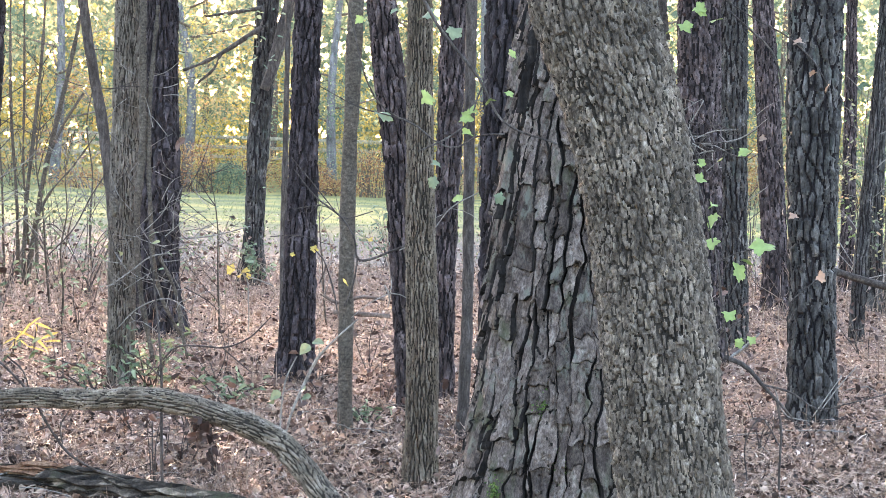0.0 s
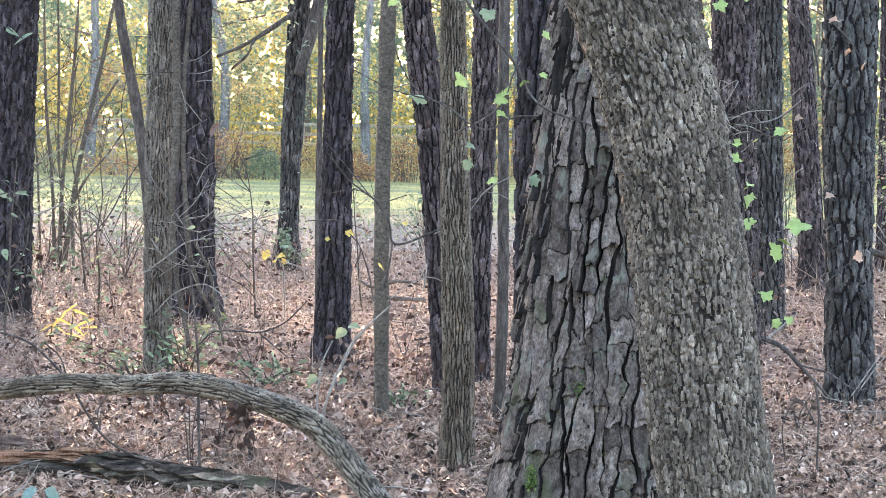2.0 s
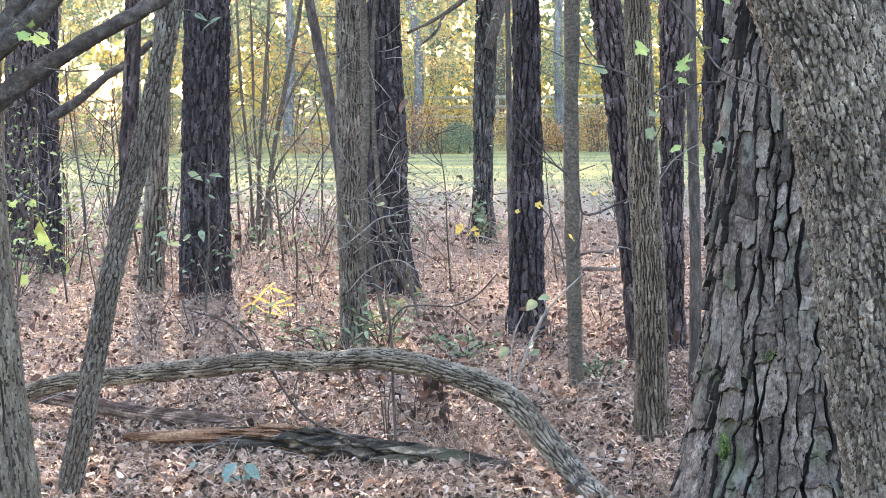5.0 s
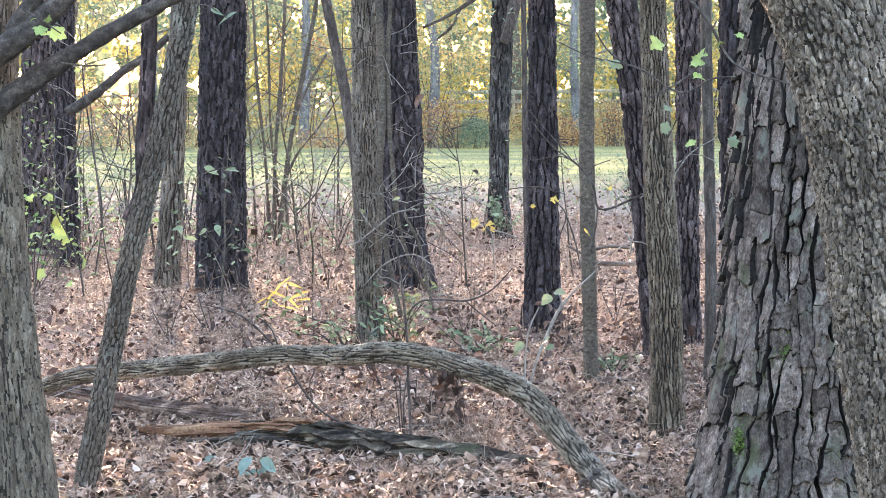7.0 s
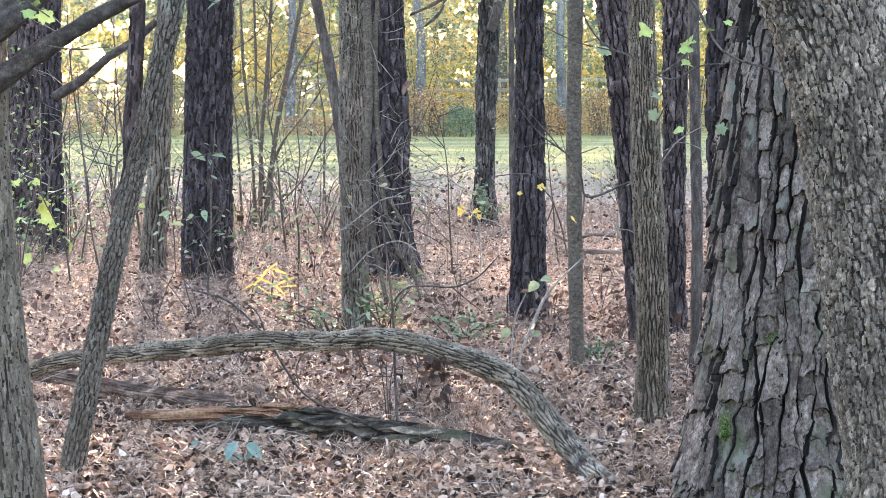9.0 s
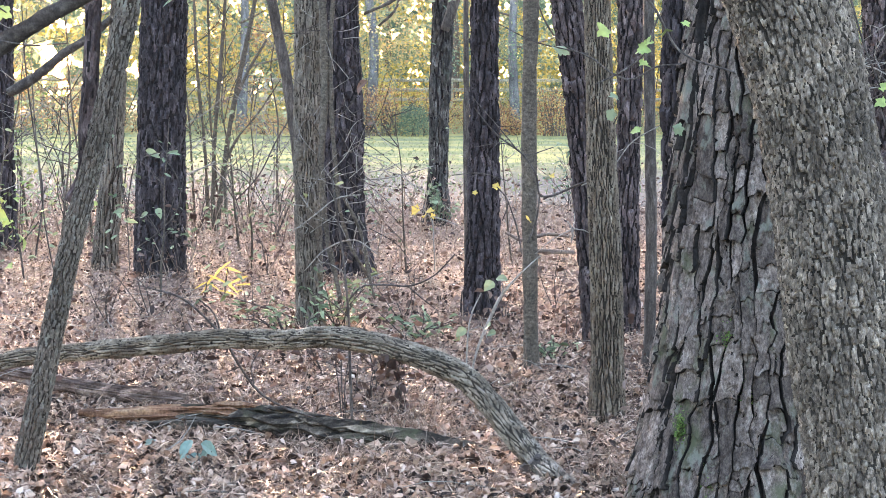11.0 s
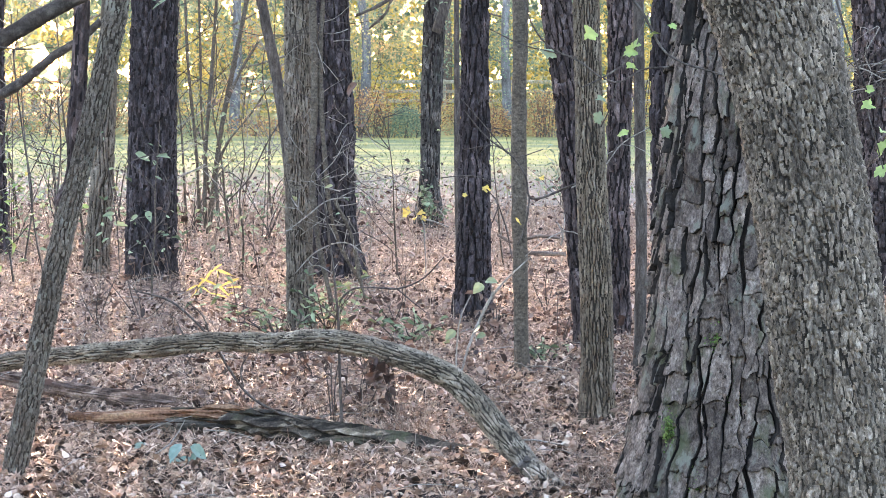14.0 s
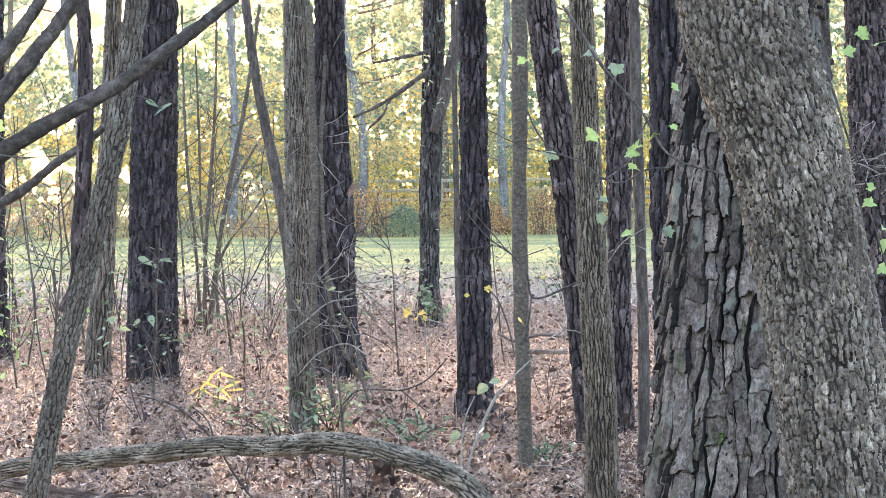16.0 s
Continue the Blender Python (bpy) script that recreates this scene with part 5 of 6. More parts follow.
# shoot with star-shaped leaves across the big pine
spray("sweetgum_shoot", (0.917, 6.3, 1.393), "bare-stemmed shoot with yellow-green star-shaped leaves", "sapling",
      [[(0.369, 6.2, 2.124, 0.006), (0.434, 6.2, 2.022, 0.008), (0.48, 6.2, 1.946, 0.008), (0.535, 6.2, 1.878, 0.007), (0.608, 6.2, 1.794, 0.007), (0.692, 6.2, 1.657, 0.005), (0.862, 6.2, 1.592, 0.004)], [(0.189, 6.2, 2.03, 0.003), (0.34, 6.2, 1.671, 0.004), (0.429, 6.2, 1.63, 0.004), (0.483, 6.2, 1.588, 0.004), (0.536, 6.2, 1.569, 0.004), (0.623, 6.2, 1.611, 0.004), (0.699, 6.2, 1.617, 0.004)], [(0.431, 6.2, 1.555, 0.003), (0.518, 6.2, 1.598, 0.004), (0.586, 6.2, 1.653, 0.004), (0.618, 6.2, 1.75, 0.004), (0.638, 6.2, 1.786, 0.004)], [(0.496, 6.3, 1.43, 0.003), (0.53, 6.3, 1.502, 0.003), (0.545, 6.3, 1.57, 0.003)]],
      [(0.452, 6.2, 1.724, 0.035), (0.582, 6.2, 1.665, 0.03), (0.599, 6.2, 1.687, 0.023), (0.577, 6.2, 1.616, 0.025), (0.711, 6.2, 1.867, 0.021), (0.244, 6.2, 1.954, 0.023), (0.562, 6.2, 1.412, 0.026), (0.651, 6.2, 1.717, 0.023), (0.707, 6.2, 1.745, 0.019)], LIME, "lobed", TWIG, 3, UNDER)
spray("sweetgum_shoot", (0.389, 6.4, 1.535), "thin twig with pale green lobed leaves", "sapling",
      [[(0.113, 6.3, 1.754, 0.002), (0.275, 6.3, 1.68, 0.003), (0.328, 6.3, 1.669, 0.003), (0.418, 6.3, 1.649, 0.003)]],
      [(0.319, 6.3, 1.669, 0.041), (0.492, 6.3, 1.462, 0.027), (0.493, 6.3, 1.519, 0.023), (0.704, 6.3, 1.418, 0.027), (0.542, 6.3, 1.937, 0.034), (0.46, 6.3, 1.987, 0.039), (0.354, 6.3, 1.992, 0.021)], BLUISH, "lobed", TWIG, 4, UNDER)
# leafy bush on the far side of the near trunk
spray("sweetgum_shoot", (1.282, 6, 1.279), "leafy shoot beside the flaky trunk with lime-green leaves", "sapling",
      [[(1.093, 5.8, 1.918, 0.006), (1.13, 5.8, 1.82, 0.006), (1.159, 5.8, 1.723, 0.005), (1.187, 5.8, 1.641, 0.004), (1.233, 5.8, 1.527, 0.003)], [(1.339, 5.8, 0.964, 0.004), (1.317, 5.8, 1.097, 0.004), (1.295, 5.8, 1.246, 0.004), (1.265, 5.8, 1.362, 0.003), (1.226, 5.8, 1.493, 0.003)], [(1.3, 5.9, 1.241, 0.003), (1.368, 5.9, 1.277, 0.003), (1.444, 5.9, 1.299, 0.003), (1.504, 5.9, 1.323, 0.003)], [(1.323, 5.9, 1.089, 0.003), (1.372, 5.9, 1.175, 0.003), (1.403, 5.9, 1.244, 0.003)]],
      [(1.17, 5.8, 1.944, 0.028), (1.131, 5.8, 1.926, 0.021), (1.264, 5.8, 1.964, 0.026), (1.209, 5.8, 1.998, 0.025), (1.234, 5.8, 1.497, 0.026), (1.232, 5.8, 1.546, 0.018), (1.274, 5.8, 1.425, 0.021), (1.281, 5.8, 1.375, 0.036), (1.278, 5.8, 1.316, 0.033), (1.366, 5.8, 1.584, 0.025), (1.356, 5.8, 1.231, 0.038), (1.379, 5.8, 1.262, 0.026), (1.431, 5.8, 1.307, 0.049), (1.334, 5.8, 1.104, 0.028), (1.371, 5.8, 1.021, 0.021), (1.216, 5.8, 1.988, 0.021), (1.404, 5.8, 1.032, 0.02)], LIME, "lobed", TWIG, 5, UNDER)
spray("sweetgum_shoot", (1.493, 6.5, 1.591), "thin arching twig with a few fading leaves", "sapling",
      [[(1.484, 6.6, 2.058, 0.004), (1.563, 6.6, 1.995, 0.005), (1.633, 6.6, 1.932, 0.005), (1.669, 6.6, 1.839, 0.005), (1.681, 6.6, 1.745, 0.004)], [(1.546, 7.2, 2.186, 0.003), (1.706, 7.2, 2.09, 0.004), (1.856, 7.2, 2.014, 0.004), (1.944, 7.2, 1.935, 0.004), (2.011, 7.2, 1.834, 0.003)], [(2.252, 8.5, 0.762, 0.005), (2.267, 8.5, 0.885, 0.005), (2.239, 8.5, 0.958, 0.004), (2.292, 8.5, 1.021, 0.004), (2.377, 8.5, 1.085, 0.004)]],
      [(1.835, 7, 1.991, 0.026), (1.89, 7, 1.883, 0.02), (1.944, 7, 1.16, 0.028), (1.797, 7, 1.388, 0.018), (1.78, 7, 1.558, 0.02), (1.833, 7, 1.375, 0.024), (1.716, 7, 1.647, 0.02), (1.943, 7, 1.835, 0.022)], STRAW, "lobed", TWIG, 6, UNDER)
# pale stalk with round leaves
spray("greenbrier_shoot", (*(0.087, 10.992), 0.0), "pale bent stalk with round grey-green leaves", "sapling",
      [[(0.068, 8.6, 0.302, 0.006), (0.107, 8.6, 0.45, 0.009), (0.148, 8.6, 0.548, 0.011), (0.2, 8.6, 0.659, 0.01), (0.295, 8.6, 0.769, 0.005), (0.375, 8.6, 0.842, 0.004)], [(0.053, 8.6, 0.351, 0.005), (0.058, 8.6, 0.474, 0.005), (0.075, 8.6, 0.585, 0.005), (0.117, 8.6, 0.676, 0.004)], [(0.148, 8.6, 0.548, 0.005), (0.131, 8.6, 0.511, 0.004), (0.144, 8.6, 0.474, 0.002)], [(0.2, 8.6, 0.659, 0.004), (0.214, 8.6, 0.708, 0.004), (0.204, 8.6, 0.73, 0.002)]],
      [(0.147, 8.5, 0.715, 0.031), (0.204, 8.5, 0.746, 0.029), (0.142, 8.5, 0.54, 0.026), (0.028, 8.5, 0.515, 0.029), (0.014, 8.5, 0.486, 0.022), (0.159, 8.5, 0.511, 0.022)], BLUISH, "leaf", PALE_TWIG, 7, UNDER, 0.9)
spray("maple_shoot", (*(-0.504, 9.579), 0.0), "upright brown stem with long side twigs", "sapling",
      [[(-0.448, 8.7, 0.1, 0.01), (-0.457, 8.7, 0.338, 0.009), (-0.461, 8.7, 0.537, 0.009), (-0.48, 8.7, 0.76, 0.007), (-0.508, 8.7, 0.983, 0.006), (-0.537, 8.7, 1.18, 0.005)], [(-0.46, 8.7, 0.636, 0.006), (-0.406, 8.7, 0.691, 0.006), (-0.307, 8.7, 0.701, 0.006), (-0.196, 8.7, 0.696, 0.006), (-0.097, 8.7, 0.736, 0.005), (0.002, 8.7, 0.835, 0.004)], [(-0.208, 8.7, 0.699, 0.005), (-0.134, 8.7, 0.636, 0.004), (-0.072, 8.7, 0.587, 0.002)], [(-0.466, 8.7, 0.562, 0.005), (-0.554, 8.7, 0.636, 0.004), (-0.653, 8.7, 0.686, 0.002)]],
      [(-0.554, 8.7, 0.636, 0.015), (-0.515, 8.7, 1.18, 0.025), (-0.651, 8.7, 1.094, 0.03), (-0.503, 8.7, 1.143, 0.022), (-0.702, 8.7, 0.711, 0.017)], GREEN, "leaf", TWIG, 8, UNDER)
spray("oak_shoot", (*(-0.914, 9.579), 0.0), "dark crooked dead twig leaning over the log", "branch",
      [[(-1.298, 8.4, 0.714, 0.004), (-1.156, 8.4, 0.671, 0.007), (-1.049, 8.4, 0.582, 0.007), (-0.985, 8.4, 0.51, 0.008), (-0.907, 8.4, 0.378, 0.008), (-0.825, 8.4, 0.269, 0.008), (-0.705, 8.4, 0.197, 0.007), (-0.586, 8.4, 0.16, 0.005)], [(-0.985, 8.4, 0.51, 0.005), (-1.025, 8.4, 0.618, 0.005), (-1.084, 8.4, 0.666, 0.004)], [(-0.848, 8.4, 0.305, 0.005), (-0.86, 8.4, 0.378, 0.005), (-0.823, 8.4, 0.45, 0.004)], [(-0.907, 8.4, 0.378, 0.005), (-0.968, 8.4, 0.354, 0.004)]],
      [(-1.168, 8.4, 0.618, 0.017), (-1.049, 8.4, 0.57, 0.014), (-0.823, 8.4, 0.445, 0.012)], BROWN, "leaf", TWIG, 9, UNDER)
spray("maple_shoot", (0.517, 10.4, 1.029), "long thin branch crossing in front of the grey sapling", "branch",
      [[(0.912, 10.4, 1.294, 0.006), (0.81, 10.4, 1.162, 0.007), (0.635, 10.4, 1.065, 0.009), (0.446, 10.4, 1.018, 0.009), (0.428, 10.4, 1.118, 0.007), (0.355, 10.4, 1.229, 0.007), (0.222, 10.4, 1.329, 0.006), (0.105, 10.4, 1.47, 0.004)], [(0.446, 10.4, 1.018, 0.007), (0.429, 10.4, 0.882, 0.007), (0.385, 10.4, 0.764, 0.006)], [(0.355, 10.4, 1.229, 0.004), (0.281, 10.4, 1.279, 0.004), (0.105, 10.4, 1.265, 0.003)], [(0.248, 10.2, 0.894, 0.004), (0.276, 10.2, 0.995, 0.006), (0.218, 10.2, 1.067, 0.004)], [(0.276, 10.2, 0.995, 0.004), (0.32, 10.2, 0.865, 0.007), (0.349, 10.2, 0.72, 0.004)]],
      [(0.214, 10.4, 1.059, 0.029), (0.385, 10.4, 0.888, 0.029), (0.508, 10.4, 1.118, 0.021), (0.105, 10.4, 1.029, 0.018)], YELLOW, "lobed", TWIG, 10, UNDER)
# twigs before the thick pine
spray("sweetgum_shoot", (-1.587, 10.5, 1.025), "thin vine with two pale leaves against the thick pine", "sapling",
      [[(-1.674, 10.5, 0.727, 0.004), (-1.554, 10.5, 0.816, 0.004), (-1.47, 10.5, 0.906, 0.006), (-1.439, 10.5, 1.01, 0.004), (-1.462, 10.5, 1.114, 0.004), (-1.526, 10.5, 1.203, 0.004)], [(-1.708, 10.5, 0.882, 0.004), (-1.618, 10.5, 0.9, 0.004), (-1.535, 10.5, 0.912, 0.004)], [(-1.79, 10.5, 1.41, 0.004), (-1.758, 10.5, 1.114, 0.004), (-1.723, 10.5, 0.876, 0.004), (-1.711, 10.5, 0.607, 0.004)]],
      [(-1.579, 10.5, 1.224, 0.05), (-1.472, 10.5, 1.227, 0.039), (-1.636, 10.5, 0.9, 0.036), (-1.553, 10.5, 0.912, 0.042), (-1.702, 10.5, 0.87, 0.039), (-1.767, 10.5, 0.921, 0.033)], GREEN, "leaf", TWIG, 11, UNDER)
spray("sweetgum_shoot", (*(-3.281, 15.112), 0.0), "leafy yellow-green sapling shoot beside the leaning trunk", "sapling",
      [[(-2.034, 9.4, 0.663, 0.007), (-2.057, 9.4, 0.825, 0.007), (-2.108, 9.4, 0.96, 0.005), (-2.16, 9.4, 1.068, 0.005), (-2.171, 9.4, 1.175, 0.004)], [(-2.057, 9.4, 0.825, 0.005), (-2.002, 9.4, 0.878, 0.004), (-1.96, 9.4, 0.932, 0.004)], [(-2.279, 9.4, 0.611, 0.005), (-2.246, 9.4, 0.853, 0.005), (-2.201, 9.4, 1.041, 0.005), (-2.185, 9.4, 1.135, 0.004)], [(-1.86, 9.4, 0.554, 0.005), (-1.921, 9.4, 0.851, 0.005), (-1.955, 9.4, 1.173, 0.005), (-1.976, 9.4, 1.441, 0.004), (-1.985, 9.4, 1.654, 0.003)]],
      [(-2.035, 9.4, 0.838, 0.056), (-2.161, 9.4, 1.025, 0.045), (-2.151, 9.4, 0.96, 0.051), (-2.234, 9.4, 0.772, 0.04), (-2.109, 9.4, 0.933, 0.035), (-2.19, 9.4, 1.135, 0.029), (-2.279, 9.4, 1.136, 0.029), (-1.945, 9.4, 0.986, 0.027), (-2.1, 9.4, 0.718, 0.032), (-2.27, 9.4, 0.961, 0.029)], LIME, "lobed", TWIG, 12, UNDER)
spray("sweetgum_shoot", (-1.367, 6.2, 1.725), "overhanging leaves beside the rising limbs", "sapling",
      [[(-1.511, 6.2, 1.852, 0.004), (-1.441, 6.2, 1.808, 0.004), (-1.389, 6.2, 1.772, 0.003)], [(-1.409, 6.2, 1.685, 0.004), (-1.32, 6.2, 1.672, 0.004), (-1.205, 6.2, 1.678, 0.003)]],
      [(-1.456, 6.2, 1.789, 0.03), (-1.41, 6.2, 1.778, 0.04), (-1.432, 6.2, 1.82, 0.019), (-1.476, 6.2, 1.817, 0.016)], LIME, "lobed", TWIG, 13, UNDER)
spray("sweetgum_shoot", (-1.306, 9, 1.448), "pale leaf tips hanging before the thick pine", "sapling",
      [[(-1.454, 9, 1.988, 0.003), (-1.39, 9, 2.013, 0.004), (-1.264, 9, 1.948, 0.004)], [(-1.403, 9, 1.248, 0.003), (-1.339, 9, 1.268, 0.004), (-1.249, 9, 1.284, 0.003)]],
      [(-1.319, 9, 1.981, 0.046), (-1.269, 9, 1.955, 0.051), (-1.339, 9, 1.263, 0.038), (-1.27, 9, 1.272, 0.028)], BLUISH, "leaf", TWIG, 14, UNDER, 0.3)
# broad-leaved plant on the litter
spray("broadleaf_seedling", (*(-1.022, 7.868), 0.0), "low seedling with broad blue-green leaves", "plant",
      [[(-1.016, 7.85, -0.001, 0.007), (-1.02, 7.85, 0.067, 0.006), (-1.019, 7.85, 0.112, 0.004)], [(-1.019, 7.85, 0.078, 0.004), (-1.064, 7.85, 0.108, 0.003)], [(-1.019, 7.85, 0.078, 0.004), (-0.963, 7.85, 0.112, 0.003)]],
      [(-1.068, 7.85, 0.121, 0.049), (-0.97, 7.85, 0.121, 0.051), (-1.024, 7.85, 0.062, 0.058), (-1.046, 7.85, 0.076, 0.044), (-0.997, 7.85, 0.09, 0.04)], TEAL, "leaf", TWIG, 15, UNDER, 0.65)
spray("broadleaf_seedling", (*(-1.337, 8.598), 0.0), "single pale leaf rising from the litter", "plant",
      [[(-1.291, 8.3, 0.033, 0.005), (-1.291, 8.3, 0.057, 0.004)]], [(-1.291, 8.3, 0.066, 0.04), (-1.319, 8.3, 0.071, 0.023)], TEAL, "leaf", TWIG, 16, UNDER, 0.5)
# sunlit yellow plant
spray("yellow_seedling", (*(-1.744, 15.112), 0.0), "yellow seedling with long drooping leaves", "plant",
      [[(-1.677, 14.6, 0.03, 0.008), (-1.668, 14.6, 0.176, 0.008), (-1.654, 14.6, 0.28, 0.006)], [(-1.822, 14.6, 0.051, 0.006), (-1.808, 14.6, 0.176, 0.006)]],
      [(-1.613, 14.6, 0.267, 0.091), (-1.584, 14.6, 0.192, 0.103), (-1.659, 14.6, 0.217, 0.099), (-1.709, 14.6, 0.192, 0.095), (-1.751, 14.6, 0.142, 0.087), (-1.626, 14.6, 0.142, 0.095), (-1.8, 14.6, 0.167, 0.083), (-1.683, 14.6, 0.292, 0.078), (-1.821, 14.6, 0.122, 0.07), (-1.577, 14.6, 0.109, 0.074), (-1.733, 14.6, 0.242, 0.083), (-1.543, 14.6, 0.159, 0.07), (-1.652, 14.6, 0.101, 0.074), (-1.858, 14.6, 0.151, 0.062)], YELLOW, "leaf", TWIG, 17, UNDER, 0.13)
spray("golden_seedling", (*(-0.262, 23.557), 0.0), "small twig with two golden leaves", "plant",
      [[(-0.141, 15.4, 0.191, 0.007), (-0.15, 15.4, 0.41, 0.007), (-0.184, 15.4, 0.62, 0.007), (-0.237, 15.4, 0.664, 0.004)], [(-0.184, 15.4, 0.62, 0.007), (-0.084, 15.4, 0.594, 0.009), (0.034, 15.4, 0.55, 0.007)], [(-0.367, 15.4, 0.803, 0.004), (-0.302, 15.4, 0.694, 0.004), (-0.215, 15.4, 0.65, 0.004)]],
      [(-0.28, 15.4, 0.664, 0.057), (-0.176, 15.4, 0.664, 0.048), (-0.215, 15.4, 0.629, 0.039), (-0.158, 15.4, 0.62, 0.035)], YELLOW, "lobed", PALE_TWIG, 18, UNDER)
spray("dead_leaf_spray", (-0.569, 12.3, 1.602), "withered red-brown leaf caught on bark", "leaf",
      [[(-0.638, 12.3, 1.706, 0.003), (-0.597, 12.3, 1.654, 0.003), (-0.569, 12.3, 1.602, 0.003)]], [(-0.569, 12.3, 1.602, 0.045), (-0.58, 12.3, 1.568, 0.031)], BROWN, "leaf", TWIG, 19, "", 0.6)


def hanging_vines():
    """Dead grey vines and twigs hung about the paired trunks."""
    r = np.random.default_rng(41)
    ob = thing("dead_vine", (-0.785, 12.6, 0.321), "tangle of bare grey vine stems on the paired trunks", "vine")
    for line in ([(-0.83, 12.55, 2.759, 0.021), (-0.819, 12.55, 2.096, 0.023), (-0.807, 12.55, 1.569, 0.025), (-0.831, 12.55, 1.11, 0.021), (-0.798, 12.55, 0.683, 0.018), (-0.711, 12.55, 0.254, 0.014)], [(-0.736, 12.55, 2.446, 0.012), (-0.771, 12.55, 1.745, 0.014), (-0.752, 12.55, 1.216, 0.014), (-0.656, 12.55, 0.612, 0.012), (-0.514, 12.55, 0.362, 0.009)], [(-0.986, 12.5, 1.27, 0.016), (-0.962, 12.5, 1.175, 0.025), (-0.976, 12.5, 1.129, 0.011)], [(-0.687, 12.5, 0.899, 0.011), (-0.582, 12.5, 0.686, 0.011), (-0.533, 12.5, 0.437, 0.011), (-0.495, 12.5, 0.259, 0.007)]):
        part("stem", skin(line, 0.03, 10, lumpy(0.005, 0.02, 60)), SMOOTH, ob, "", True)
    c, e = np.array((-0.8, 12.6, 0.93)), np.array((-0.508, 12.4, 0.269))
    for k in range(120):
        a = c + r.uniform(-1, 1, 3) * (0.22, 0.15, 0.55 if k < 70 else 1.3) + (0.06, 0, 0 if k < 70 else 0.5)
        d = np.array((r.normal(0, 0.19), r.uniform(-0.12, 0.05), r.normal(0.03, 0.15)))
        m = a + d * 0.5 + r.normal(0, 0.045, 3)
        q = a + d
        part("twig", stick([(*a, 0.0032), (*m, 0.0024), (*q, 0.001)], 0.05, 4), PALE_TWIG if k % 2 == 0 else TWIG, ob)


hanging_vines()


def low_shrub(name, at, n, spread, high, mat, size, label, seed, width=0.35):
    """A low leafy shrub of many small leaves on thin stems."""
    r = np.random.default_rng(seed)
    x, y = at
    z = float(ground_z(x, y))
    ob = thing(name, (x, y, z), label, "shrub", UNDER)
    tips = []
    for k in range(9):
        e = np.array((x + r.normal(0, spread), y + r.normal(0, spread * 0.6), z + high * r.uniform(0.5, 1.1)))
        tips.append(e)
        part("stem", stick([(x + r.normal(0, 0.04), y, z - 0.02, 0.005), ((x + e[0]) / 2, (y + e[1]) / 2, z + high * 0.5, 0.004), (*e, 0.0015)], 0.06, 4), TWIG, ob)
    c = np.array(tips)[r.integers(0, 9, n)]
    f = r.uniform(0.35, 1.05, n)[:, None]
    pos = np.array((x, y, z)) + (c - (x, y, z)) * f + r.normal(0, spread * 0.18, (n, 3))
    pos[:, 2] = np.maximum(pos[:, 2], z + 0.02)
    part("foliage", leaves(pos, r.uniform(0.6, 1.3, n) * size, 0.5, width, 0.25, facing(n, r)), mat, ob, "", False, "stuff")
    return ob


low_shrub("privet_shrub", (-0.753, 12.95), 190, 0.42, 0.32, GREEN, 0.065, "low evergreen shrub with narrow grey-green leaves at a trunk's foot", 42)
low_shrub("privet_shrub", (-1.053, 12.577), 60, 0.16, 0.2, GREEN, 0.06, "small evergreen shoots on the litter", 43)
low_shrub("privet_shrub", (-0.225, 12.282), 70, 0.16, 0.2, GREEN, 0.06, "yellowing low shoots on the litter", 44)
low_shrub("ivy_clump", (-0.154, 24.316), 150, 0.14, 0.5, GREEN, 0.06, "ivy climbing the foot of a trunk at the wood's edge", 45, 0.8)
low_shrub("privet_shrub", (0.546, 11.228), 50, 0.1, 0.16, GREEN, 0.05, "small green shoots beside the grey sapling", 46)
low_shrub("privet_shrub", (1.704, 27.909), 120, 0.3, 0.8, WOODS, 0.1, "pale green bush at the edge of the grass", 47)
for k, (g, n, hi, mat) in enumerate((((-4.051, 21.193), 170, 2.2, GREEN), ((-3.75, 23.043), 90, 1.6, GREEN), ((-2.431, 23.557), 80, 1.6, GREEN), ((-2.903, 22.551), 60, 1.4, GREEN), ((-4.415, 20.375), 240, 2.0, LIME), ((-1.888, 21.194), 60, 1.3, GREEN), ((6.792, 21.619), 300, 2.2, AUTUMN), ((8.831, 28.678), 300, 2.4, LIME), ((6.352, 25.208), 160, 1.0, AUTUMN), ((-4.076, 16.779), 200, 0.9, LIME), ((8.3, 27.0), 420, 3.4, AUTUMN), ((7.6, 24.6), 260, 2.6, LIME), ((9.6, 31.0), 420, 4.2, AUTUMN), ((8.9, 29.5), 300, 3.2, YELLOW), ((7.1, 29.0), 300, 2.4, AUTUMN))):
    low_shrub("thicket_sapling", g, n, 0.55, hi, mat, 0.055, "thin leafy sapling in the thicket at the grass edge", 60 + k, 0.5)


